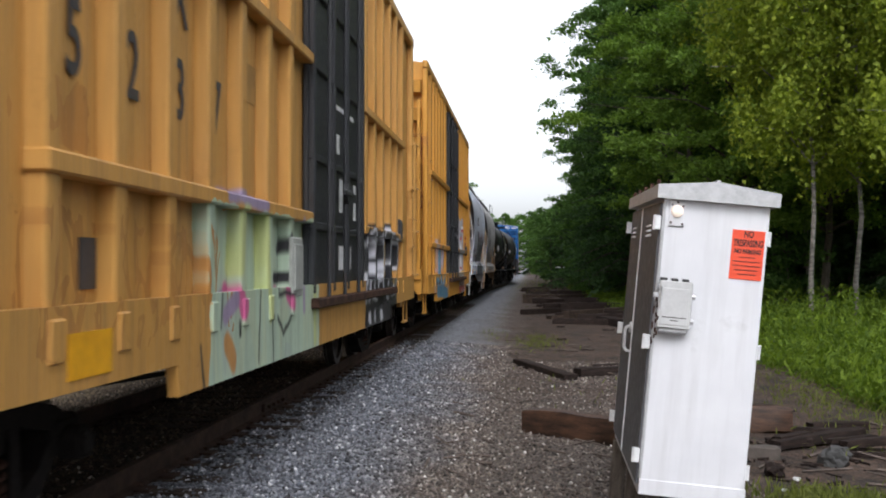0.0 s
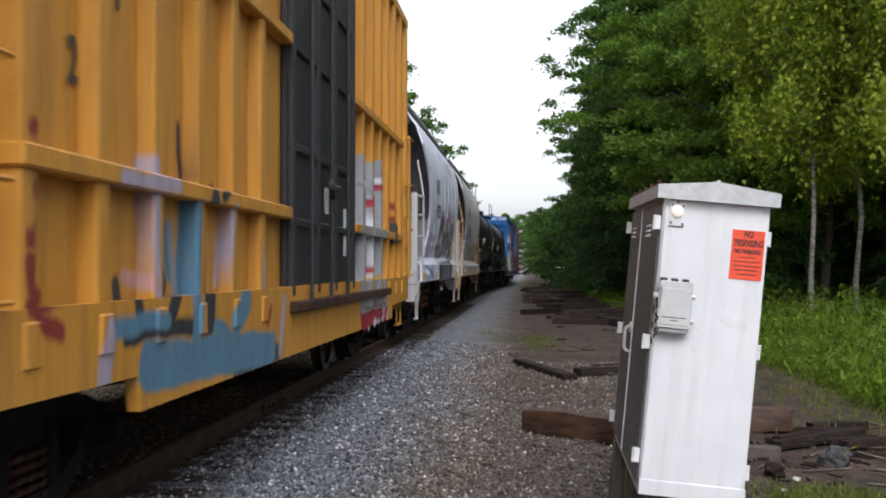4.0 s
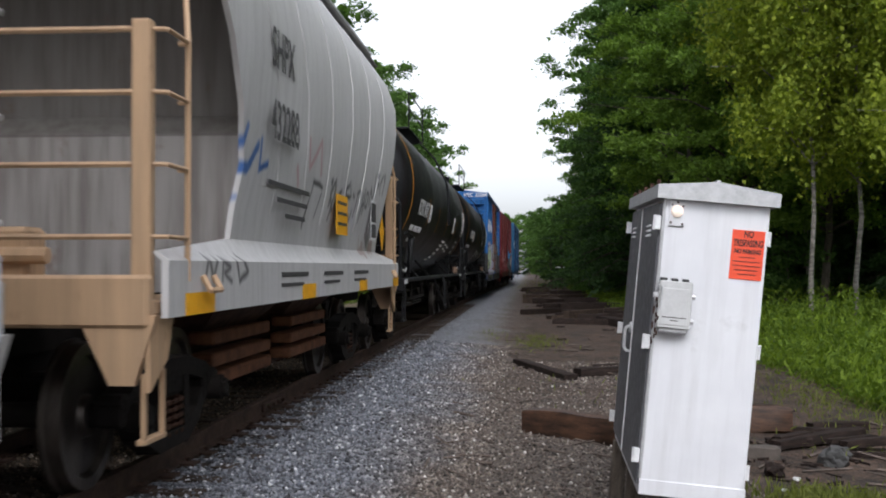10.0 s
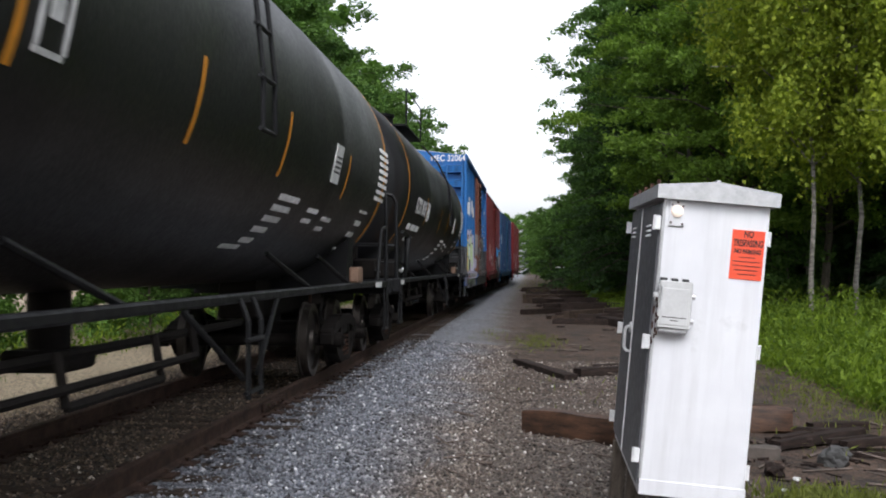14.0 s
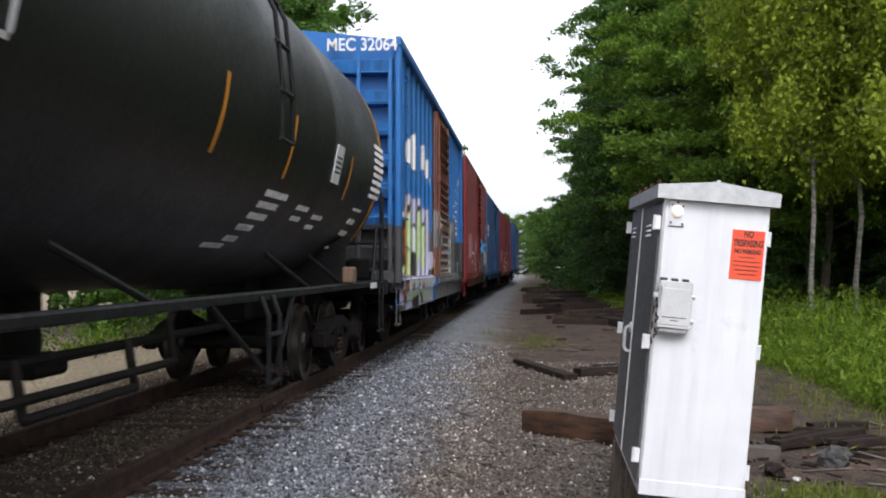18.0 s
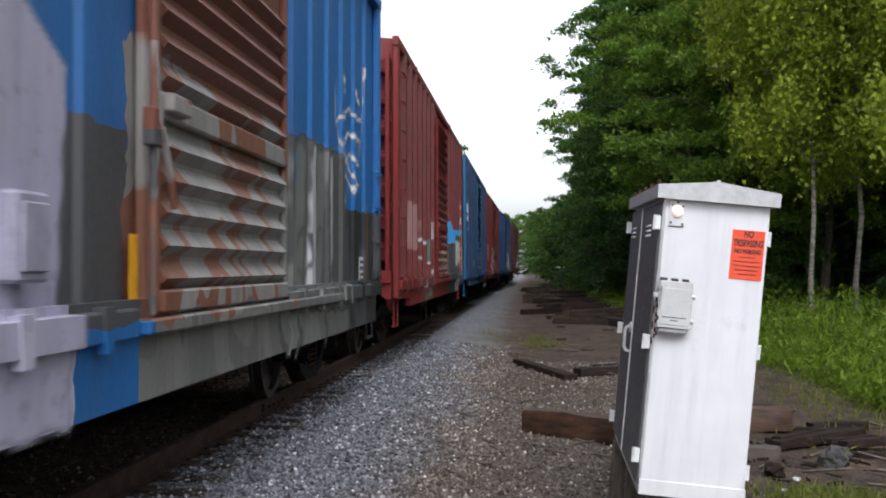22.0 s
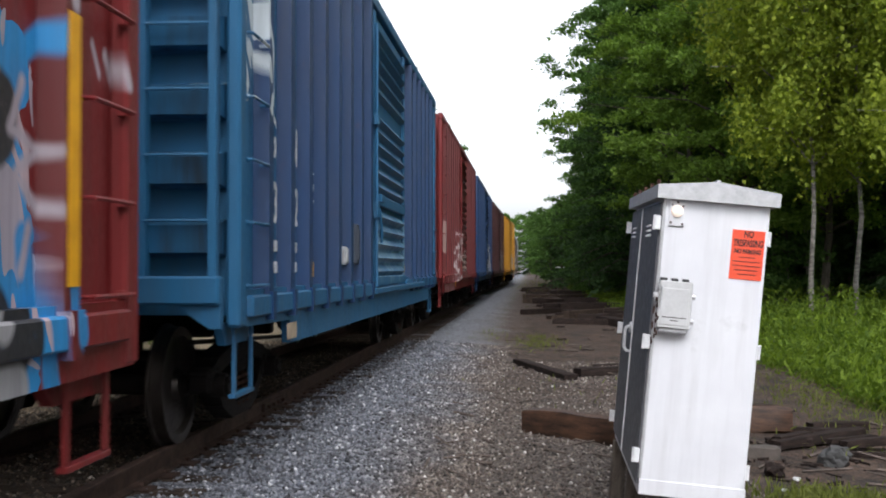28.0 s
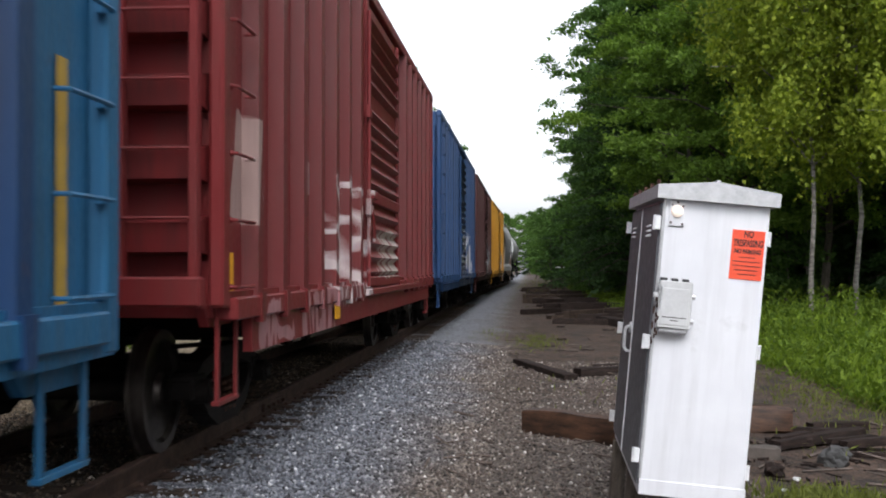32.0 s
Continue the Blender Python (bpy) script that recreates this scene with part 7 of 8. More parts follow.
    # cars farther back
    for n, lab, col, mid, half in (("blue_c", "dark blue boxcar with ribbed sliding door", (0.012, 0.045, 0.13), 178.3, 7.9), ("brown_a", "brown boxcar with white graffiti and sliding door", (0.06, 0.018, 0.017), 195.6, 7.8),
                                   ("yellow_c", "yellow boxcar with dark sliding door", (0.55, 0.27, 0.02), 212.8, 7.8)):
        c, m = boxcar(n, lab, half, col, 20, "post", [(-1.0, 5.5, 0.8, 2.4, 0.3, 1.3, 0.2, (None, (0.4, 0.4, 0.42), None, (0.1, 0.1, 0.11), None))], door, None, "ribbed")
        TRAIN.append((c, mid))
        if n == "blue_c":
            text("MEC", 0.3, W, c, pose(0.6, -half + 0.005, 4.5, 90, 0, 0))


def train():
    yellow_cars()
    hoppers()
    tank_cars()
    box_cars()
    c, m = hopper("far_hopper", "grey two-bay covered hopper car", 5.85, (0.42, 0.42, 0.41), [], 0.3)
    TRAIN.append((c, 227.8))
    for i, mid in enumerate((243.2, 260.8, 278.4)):
        c, m, at, band = tank_car("white_tank_%s" % "abc"[i], "white tank car in the freight train", 8.2, (0.62, 0.62, 0.62))
        TRAIN.append((c, mid))


# ---- signal cabinet ----
def cabinet():
    w, d, h = 0.594, 1.94, 1.681
    cab = thing("signal_cabinet", "white aluminium railway signal cabinet leaning on short timber posts", "equipment cabinet", m=pose(0.599, 6.51, 0.104, 1.036, 5.277, -0.356))
    part("body", Geo().box(0.012, w, 0, d, 0, h, 0.006), ALU, cab, "white painted cabinet shell")
    part("roof", Geo().prism([(-0.04, h - 0.008), (w + 0.042, h - 0.008), (w + 0.045, h + 0.068), (w * 0.49, h + 0.106), (-0.04, h + 0.068)], "y", -0.05, d + 0.05), GALV, cab, "dull grey aluminium gable roof")
    part("roof_seam", Geo().box(w * 0.49 - 0.012, w * 0.49 + 0.012, -0.045, d + 0.045, h + 0.099, h + 0.116, 0.004), GALV, cab)
    for i in range(9):
        part("roof_bolt", Geo().cyl((-0.02 + 0.02 * (i % 2), 0.15 + 0.205 * i, h + 0.06), (-0.02 + 0.02 * (i % 2), 0.15 + 0.205 * i, h + 0.105), 0.012, 8), RUSTY, cab)
    part("base_trim", Geo().box(0.006, w + 0.006, -0.006, d, -0.004, 0.085, 0.004), ALU, cab)
    part("corner_trim", Geo().box(0.0, 0.018, -0.004, 0.012, 0.085, h - 0.01, 0.003), GALV, cab)
    for y0, y1 in ((0.02, 1.06), (1.085, d - 0.02)):
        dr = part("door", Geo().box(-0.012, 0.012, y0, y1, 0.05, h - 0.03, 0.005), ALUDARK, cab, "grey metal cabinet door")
        for i in range(6):
            part("vent_louvre", Geo().prism([(-0.012, 1.46 + 0.03 * (i % 3)), (-0.026, 1.46 + 0.03 * (i % 3)), (-0.012, 1.475 + 0.03 * (i % 3))], "y", y0 + (0.42 if i < 3 else 0.56), y0 + (0.50 if i < 3 else 0.64)), BRIGHT, dr)
    part("door_seam", Geo().box(-0.02, -0.008, 1.060, 1.085, 0.05, h - 0.03, 0.003), BRIGHT, cab, "bright metal strip between the doors")
    part("door_handle", Geo().tube([(-0.015, 1.14, 0.86), (-0.045, 1.14, 0.865), (-0.056, 1.14, 0.84), (-0.054, 1.14, 0.73), (-0.042, 1.14, 0.705), (-0.015, 1.14, 0.70)], 0.010, 8).cyl((-0.012, 1.14, 0.86), (-0.03, 1.14, 0.86), 0.035, 14), BRIGHT, cab, "polished pull handle")
    hinge = Geo().box(-0.03, 0.004, -0.018, 0.018, -0.04, 0.04, 0.004).cyl((-0.03, 0, -0.042), (-0.03, 0, 0.042), 0.010, 8).mesh("hinge", BRIGHT)
    for z, far_z, back_z in ((0.214, 0.15, 0.174), (0.86, 0.80, 0.855), (1.535, 1.535, 1.495)):
        part("hinge", hinge, GALV, cab, at=(-0.008, 0.01, z))
        part("hinge", hinge, GALV, cab, at=(-0.008, d - 0.01, far_z))
        part("hinge", hinge, GALV, cab, at=pose(w - 0.016, 0.03, back_z, 0, 0, 180))
    # small service box with lid, ears and a chain
    sb = part("service_box", Geo().box(0.016, 0.188, -0.07, 0.0, 0.895, 1.165, 0.012), GALV, cab, "grey metal service box", at=(0.004, 0, 0.025))
    part("lid", Geo().box(0.010, 0.193, -0.085, -0.068, 0.925, 1.19, 0.006).box(0.026, 0.177, -0.09, -0.084, 0.945, 1.15, 0.003), simple("light_grey_enamel", (0.55, 0.55, 0.55), (0.44, 0.44, 0.44)), sb)
    part("lid_label", Geo().box(0.035, 0.168, -0.092, -0.0895, 0.985, 0.990).box(0.08, 0.125, -0.092, -0.0895, 0.968, 0.973), INK, sb)
    for x in (0.035, 0.095, 0.155):
        part("ear", Geo().box(x - 0.018, x + 0.018, -0.06, 0.0, 1.19, 1.205, 0.004), simple("dark_ear", (0.06, 0.06, 0.06)), sb)
    for z in (0.97, 1.11):
        part("bolt", Geo().cyl((0.185, -0.05, z), (0.214, -0.05, z), 0.014, 8), GALV, sb)
    part("hasp", Geo().box(-0.02, 0.012, -0.075, -0.045, 1.09, 1.12, 0.003).box(0.018, 0.03, -0.098, -0.085, 1.03, 1.16, 0.003), GALV, sb)
    chain = Geo()
    for i in range(15):
        a = i * 0.9
        chain.spin([(-0.004, 0.011), (0, 0.014), (0.004, 0.011), (0, 0.008), (-0.004, 0.011)], 8, "x")
        k = 40
        y, z, x = -0.075 + 0.01 * math.sin(a), 1.08 - 0.017 * i, 0.0 + 0.014 * math.sin(i * 1.3)
        chain.v[-k:] = [(p[0] + x, p[1] + y, p[2] + z) for p in chain.v[-k:]]
    part("chain", chain, RUSTY, sb, "rusty chain")
    # lamp plate
    lp = part("lamp_plate", Geo().box(0.055, 0.145, -0.012, 0.0, 1.50, 1.645, 0.004), ALU, cab, at=(-0.02, 0, 0.022))
    part("lens", Geo().spin([(-0.012, 0.034), (-0.03, 0.030), (-0.042, 0.016), (-0.045, 0.002)], 16, "y"), glowing("lit_pilot_lens", (1.0, 0.84, 0.70), 0.25), lp, at=(0.10, 0, 1.585))
    for x, z in ((0.07, 1.62), (0.13, 1.615), (0.068, 1.52), (0.132, 1.515), (0.1, 1.635)):
        part("screw", Geo().cyl((x, -0.011, z), (x, -0.02, z), 0.006, 8), RUSTY, lp)
    # notice
    sg = part("notice", Geo().box(0.406, 0.586, -0.004, 0.0, 1.227, 1.504), SIGN, cab, "orange-red no trespassing notice", at=(-0.009, 0, 0.030))
    front = Euler((radians(90), 0, 0)).to_matrix().to_4x4()
    for s, z, size, q in (("NO", 1.480, 0.052, 0.66), ("TRESPASSING", 1.430, 0.052, 0.52), ("NO PARKING", 1.384, 0.034, 0.70)):
        text(s, size, INK, sg, Matrix.Translation((0.497, -0.0055, z)) @ front, squeeze=q, thick=0.0006, bold=0.0016)
    for k, (x0, x1) in enumerate(((0.45, 0.54), (0.42, 0.57), (0.42, 0.575), (0.43, 0.56), (0.45, 0.55))):
        part("notice_line", Geo().box(x0, x1, -0.0065, -0.004, 1.350 - 0.024 * k, 1.354 - 0.024 * k), INK, sg)
    # short posts under the floor
    for x, y in ((0.04, 1.80), (0.08, 1.0), (0.52, 1.6), (0.50, 0.5)):
        part("post", Geo().box(x - 0.05, x + 0.05, y - 0.05, y + 0.05, -0.56, 0.0, 0.01), POSTWOOD, cab, "weathered grey timber post")
    return cab


# ---- timber and litter ----
def timber(label, a, b, w, hgt, material, seed, lift=0.0, name="railway_tie"):
    """A worn squared timber lying from a to b (x, y on the ground)."""
    rng = random.Random(seed)
    n = 9
    L = math.dist(a, b)
    g = Geo()
    v = []
    for i in range(n + 1):
        x = -L / 2 + L * i / n + (rng.uniform(-0.03, 0.03) if 0 < i < n else 0)
        e = 0.7 if i in (0, n) else 1.0
        for yy, zz in ((-0.5, 0.06), (-0.5, 0.9), (-0.42, 1.0), (0.42, 1.0), (0.5, 0.9), (0.5, 0.06), (0.4, 0.0), (-0.4, 0.0)):
            v.append((x + rng.uniform(-0.02, 0.02), yy * w + rng.uniform(-1, 1) * w * 0.05, zz * hgt * (1 if e == 1 else 0.96) + rng.uniform(-1, 1) * hgt * 0.05))
    f = [(j * 8 + i, j * 8 + (i + 1) % 8, (j + 1) * 8 + (i + 1) % 8, (j + 1) * 8 + i) for j in range(n) for i in range(8)] + [tuple(range(8)), tuple(range(n * 8, n * 8 + 8))]
    cx, cy = (a[0] + b[0]) / 2, (a[1] + b[1]) / 2
    ob = new(name, g.add(v, f).mesh(name, material, 40))
    ob.matrix_basis = pose(cx, cy, ground_height(cx, cy) - 0.02 + lift, 0, 0, math.degrees(math.atan2(b[1] - a[1], b[0] - a[0])))
    tagged(ob, label, "railway tie" if name == "railway_tie" else "plank", "old timbers beside the track")
    return ob


def litter():
    brown = simple("wet_brown_timber", (0.085, 0.042, 0.024), (0.004, 0.003, 0.0025), 3.2, 0.6, 0, 0.9, (1, 5, 5), 0.3)
    timber("old dark brown railway tie lying beside the cabinet", (0.0, 11.63), (1.75, 9.90), 0.23, 0.27, brown, 1)
    timber("short brown railway tie behind the cabinet", (1.0, 11.91), (2.66, 11.91), 0.24, 0.27, brown, 2)
    timber("rotten black tie half sunk in gravel", (-0.2, 19.62), (0.6, 16.75), 0.20, 0.12, CHAR, 3)
    timber("broken black tie end in the dirt", (0.72, 17.51), (1.5, 17.94), 0.24, 0.15, CHAR, 4)
    timber("dark split plank on the ground", (2.95, 12.35), (3.6, 12.54), 0.14, 0.10, CHAR, 5, name="plank")
    timber("dark split plank on the ground", (2.5, 11.91), (3.1, 11.68), 0.12, 0.09, CHAR, 6, 0.02, name="plank")
    timber("charred plank lying over others", (2.25, 10.72), (3.3, 11.68), 0.14, 0.09, CHAR, 7, 0.05, name="plank")
    timber("grey weathered timber end beside the cabinet", (1.5, 10.43), (2.2, 10.29), 0.2, 0.12, simple("grey_timber", (0.10, 0.082, 0.070), (0.03, 0.025, 0.021), 5, 0.9), 8)
    rng = random.Random(29)
    for i in range(8):
        x, y = rng.uniform(2.1, 3.3), rng.uniform(10.3, 11.8)
        a, L = rng.gauss(0.35, 0.5), rng.uniform(0.3, 0.9)
        timber("charred split plank in a heap of debris", (x, y), (x + L * math.cos(a), y + L * math.sin(a)), rng.uniform(0.05, 0.13), rng.uniform(0.03, 0.08), CHAR, 60 + i, rng.uniform(0.0, 0.10), name="plank")
    for i in range(14):
        y = rng.uniform(15, 32)
        x, a, L = rng.uniform(0.2, 2.8), rng.gauss(0.1, 0.4), rng.uniform(0.2, 0.7)
        timber("small broken piece of black timber in the dirt", (x, y), (x + L * math.cos(a), y + L * math.sin(a)), rng.uniform(0.06, 0.12), rng.uniform(0.03, 0.07), CHAR, 90 + i, name="plank")
    rng = random.Random(17)
    for i in range(60):
        y = 33 + 50 * ((i + rng.random()) / 60) ** 1.25
        x = rng.uniform(-0.3, 2.2) - max(0, y - 50) * 0.02
        a = rng.gauss(0.0, 0.35)
        L = rng.uniform(1.4, 2.7)
        timber("black rotten railway tie in a scattered pile", (x, y), (x + L * math.cos(a), y + L * math.sin(a) * 2.2), rng.uniform(0.18, 0.30), rng.uniform(0.14, 0.32), CHAR if i % 3 else TIMBER, 30 + i, 0.12 if i % 5 == 3 else rng.uniform(-0.06, 0.0))
    def rock(label, x, y, s, material, seed, name="rock"):
        r = random.Random(seed)
        bm = bmesh.new()
        bmesh.ops.create_icosphere(bm, subdivisions=3, radius=1.0)
        for q in bm.verts:
            k = 1 + 0.45 * noise.noise(q.co * 1.6 + Vector((seed, 0, 0))) + 0.22 * noise.noise(q.co * 4.5 + Vector((0, seed, 0)))
            q.co = Vector((q.co.x * s[0] * k, q.co.y * s[1] * k, q.co.z * s[2] * k))
        me = bpy.data.meshes.new(name)
        bm.to_mesh(me)
        bm.free()
        me.materials.append(material)
        ob = new(name, me)
        ob.matrix_basis = pose(x, y, ground_height(x, y) + s[2] * 0.55, 0, 0, r.uniform(0, 360))
        tagged(ob, label, name)
    greyrock = simple("grey_rock", (0.06, 0.058, 0.056), (0.03, 0.03, 0.03), 9, 0.85, 0, 0.6)
    rock("grey jagged rock among the debris", 2.6, 10.0, (0.13, 0.11, 0.10), greyrock, 1)
    rock("grey jagged rock among the debris", 2.75, 10.4, (0.09, 0.09, 0.08), greyrock, 2)
    rock("black lump of burnt rubbish", 1.95, 9.3, (0.10, 0.08, 0.07), CHAR, 3, "debris")
    rock("small white scrap of litter", 2.1, 9.2, (0.035, 0.03, 0.015), WHITEP, 4, "litter")
    rock("small white scrap of litter", 1.9, 8.7, (0.025, 0.03, 0.012), WHITEP, 5, "litter")
    # far white barrier bar across the woods road
    b = thing("barrier", "white metal barrier bar across a woods road", "barrier")
    part("bar", Geo().cyl((2.2, 100, 1.30), (4.4, 100, 1.34), 0.06, 8), WHITEP, b)
    for x in (2.3, 4.3):
        part("post", Geo().cyl((x, 100, -0.5), (x, 100, 1.28), 0.05, 8), TIMBER, b)


# ---- trees ----
def build_tree(name, label, kind, seed, height, spread, n_leaf, size, leaf_m, bark_m, start=0.3, limbs=24, subs=4, clump=0.8):
    """Tapered trunk, limbs, and a crown of leafy boughs with gaps between them."""
    rng = random.Random(seed)
    nr = np.random.default_rng(seed)
    tree = thing(name, label, "tree")
    g = Geo()
    lean = rng.uniform(-0.5, 0.5)
    spine = [(lean * (i / 8) ** 2 + rng.uniform(-0.08, 0.08), rng.uniform(-0.08, 0.08), height * 0.93 * i / 8) for i in range(9)]
    r0 = height * (0.0038 if kind == "birch" else 0.010) + 0.02
    for i in range(8):
        g.cyl(spine[i], spine[i + 1], r0 * (1 - i / 9), 8, r0 * (1 - (i + 1) / 9))
    pts = []
    per = n_leaf / (limbs * subs)
    for k in range(limbs):
        q = start + (1 - start) * (k + rng.random()) / limbs
        i = min(int(q * 8), 7)
        base = Vector(spine[i]).lerp(Vector(spine[i + 1]), min(q * 8 - i, 1))
        a = k * 2.4 + rng.uniform(-0.5, 0.5)
        if kind == "hemlock":
            reach = spread * (1.08 - q) * rng.uniform(0.75, 1.05) + 0.4
            rise = -0.18
        else:
            reach = spread * math.sin(math.pi * min(1.0, 0.22 + 0.78 * (1 - q) ** 0.8)) ** 0.6 * rng.uniform(0.6, 1.1) + 0.3
            rise = 0.30 if kind == "maple" else 0.45
        tip = base + Vector((math.cos(a) * reach, math.sin(a) * reach, reach * rise))
        mid = base.lerp(tip, 0.5) + Vector((0, 0, reach * (0.10 if kind != "birch" else 0.22)))
        rl = r0 * (1 - q) * 0.4 + 0.012
        g.cyl(base, mid, rl, 5, rl * 0.6).cyl(mid, tip, rl * 0.6, 5, 0.006)
        for j in range(subs):
            t = 0.30 + 0.66 * (j + rng.random() * 0.6) / (subs - 0.4)
            p = base.lerp(mid, t * 2) if t < 0.5 else mid.lerp(tip, t * 2 - 1)
            off = Vector((rng.gauss(0, 1), rng.gauss(0, 1), rng.gauss(0, 0.35))) * reach * 0.15
            n = int(per * rng.uniform(0.6, 1.4))
            r = clump * rng.uniform(0.6, 1.25) * min(1.0, 0.55 + reach / 4)
            e = nr.normal(size=(n, 3))
            e /= np.linalg.norm(e, axis=1)[:, None]
            rad = nr.uniform(0.15, 1.0, n) ** 0.6
            rad[: n // 9] *= 1.45
            e *= (rad * r)[:, None]
            lump = 1 + 0.35 * np.sin(e[:, :1] * 5 / r + k) * np.cos(e[:, 1:2] * 4 / r + j)
            e *= lump
            e[:, 2] *= {"maple": 0.42, "birch": 1.25, "hemlock": 0.20}[kind]
            if kind != "birch":
                e[:, 2] -= 0.30 * (e[:, 0] ** 2 + e[:, 1] ** 2) / r      # boughs droop at their rims
            else:
                e[:, :2] *= 0.55
            pts.append(np.array(p + off) + e)
    part("trunk", g, bark_m, tree)
    leaves("crown", np.concatenate(pts), size, leaf_m, 0.6 if kind != "birch" else 1.2, seed, tree)
    return tree


def woods():
    kinds = [build_tree("maple_tree", "leafy green maple tree at the edge of the woods", "maple", 1, 15.0, 3.6, 60000, 0.080, LEAF, BARK, 0.12, 44, 6, 0.62),
             build_tree("hardwood_tree", "tall leafy green hardwood tree in dense woods", "maple", 2, 15.0, 3.6, 9000, 0.19, LEAF, BARK, 0.08, 26, 4, 0.95),
             build_tree("birch_tree", "slender white birch with light green hanging leaves", "birch", 3, 13.0, 2.9, 42000, 0.062, LEAF_BIRCH, BIRCH, 0.30, 30, 5, 0.85),
             build_tree("hemlock_tree", "dark green hemlock with drooping branches", "hemlock", 4, 15.0, 3.6, 62000, 0.072, NEEDLE, BARK, 0.10, 84, 5, 0.66),
             build_tree("young_maple_tree", "low bushy young maple under the taller trees", "maple", 5, 5.0, 1.7, 7000, 0.09, LEAF, BARK, 0.05, 14, 3, 0.6),
             build_tree("hemlock_tree", "dark green hemlock deep in the woods", "hemlock", 6, 15.0, 3.8, 8000, 0.19, NEEDLE, BARK, 0.04, 36, 3, 1.0),
             build_tree("birch_tree", "leafy yellow-green birch sapling in the woods edge", "birch", 7, 8.0, 1.9, 20000, 0.06, LEAF_BIRCH, BIRCH, 0.22, 18, 4, 0.7),
             build_tree("spreading_maple_tree", "broad maple with light green leafy boughs", "maple", 8, 13.0, 3.8, 60000, 0.066, LEAF_MID, BARK, 0.24, 40, 6, 0.62)]
    rng = random.Random(9)
    spots = []
    # right edge of the cutting, near to far
    spots += [(2, 6.65, 27.5, 1.0), (2, 7.75, 27.7, 1.0), (2, 10.4, 30.0, 1.1), (2, 9.6, 25.5, 1.0), (6, 8.9, 24.0, 1.0), (7, 6.3, 34.5, 1.0), (7, 5.7, 40.5, 1.1), (2, 8.6, 36, 1.1), (7, 8.4, 33.0, 0.9),
              (0, 5.6, 46, 1.0), (3, 5.0, 50, 1.0), (0, 4.9, 55, 1.0), (3, 5.1, 60, 1.0), (0, 5.7, 65, 1.0), (3, 5.8, 75, 1.0), (0, 5.8, 85, 0.95), (3, 6.4, 96, 0.85), (1, 7.2, 58, 1.15), (5, 7.4, 66, 1.15), (1, 7.0, 74, 1.1), (5, 7.0, 83, 1.1), (1, 7.0, 93, 1.05), (0, 5.4, 70, 0.95), (3, 5.4, 80, 0.95), (0, 6.2, 90, 0.85), (0, 6.6, 47, 1.1), (0, 8.9, 45, 1.15), (3, 9.8, 52, 1.1), (0, 10.5, 38, 1.1), (3, 13, 34, 1.1)]
    for i in range(22):
        spots.append((rng.choice((1, 5, 5)), 9.5 + rng.uniform(0, 11), 33 + 3.4 * i, rng.uniform(0.95, 1.2)))
    for i in range(10):
        spots.append((5, 12.0 + 1.6 * i, 36 + rng.uniform(-2, 2) + 0.5 * i, rng.uniform(0.9, 1.1)))
    for i in range(14):
        y = 34 + 5.0 * i
        spots.append((4, 6.6 + rng.uniform(0.4, 3.0) - y * 0.012, y, rng.uniform(0.5, 0.9)))
    # tall row hidden behind the edge trees, added to block sky light
    for i in range(15):
        spots.append((5, 8.8 + rng.uniform(0, 1.6), 43 + 4.6 * i, rng.uniform(1.3, 1.45)))
    spots += [(1, 3.3, 84, 0.5), (5, 2.6, 93, 0.5), (1, 1.9, 102, 0.5), (1, 3.6, 77, 0.5), (4, 3.6, 70, 0.8), (4, 3.4, 63, 0.7)]
    # unseen woods beside and behind the standpoint, added to hold back skylight
    for i in range(13):
        y = 18 - 5.0 * i
        spots.append((rng.choice((1, 5)), 20.0 + rng.uniform(0, 3.5), y, rng.uniform(0.95, 1.15)))
        spots.append((rng.choice((1, 1, 5)), -12.5 - rng.uniform(0, 2), 20 - 6.0 * i, rng.uniform(0.85, 1.05)))
    # far end, past the bend
    for i in range(16):
        spots.append((rng.choice((1, 1, 5)), 0.3 + i * 0.9 + rng.uniform(-0.6, 0.6), 112 + rng.uniform(0, 45), rng.uniform(0.55, 0.75) * (0.9 if i < 3 else 1.0)))
    for i in range(9):
        spots.append((1, -17 + i * 1.0 + rng.uniform(-0.8, 0.8), 128 - i * 1.5 + rng.uniform(-8, 4), rng.uniform(0.72, 0.82)))
    for i in range(12):
        spots.append((rng.choice((1, 5)), -15 + i * 1.8 + rng.uniform(-0.6, 0.6), 200 + rng.uniform(0, 30), rng.uniform(0.65, 0.8)))
    # left edge, behind the train
    for i in range(17):
        y = 26 + i * 4.6
        spots.append(((0, 1, 5, 0, 1, 0)[i % 6], -10.2 + rng.uniform(-0.5, 0.5), y + rng.uniform(-1.2, 1.2), rng.uniform(0.85, 0.98)))
        spots.append((rng.choice((1, 5)), -14.2 + rng.uniform(-0.8, 0.8), y + rng.uniform(-2, 2), rng.uniform(0.9, 1.05)))
        spots.append((4, -8.6 + rng.uniform(-0.6, 0.3), 14 + i * 4.0 + rng.uniform(-1, 1), rng.uniform(0.45, 0.75)))
    used = set()
    for k, x, y, s in spots:
        m = pose(x, y, ground_height(x, y) - 0.05, 0, 0, rng.uniform(0, 360)) @ Matrix.Scale(s, 4)
        if k not in used:
            used.add(k)
            kinds[k].matrix_basis = m
        else:
            t = copy_thing(kinds[k], pose(0, 0, 0))
            t.matrix_basis = m


def grass_edge(y):
    return 4.3 - 1.3 * min(max((y - 18) / 20, 0), 1)


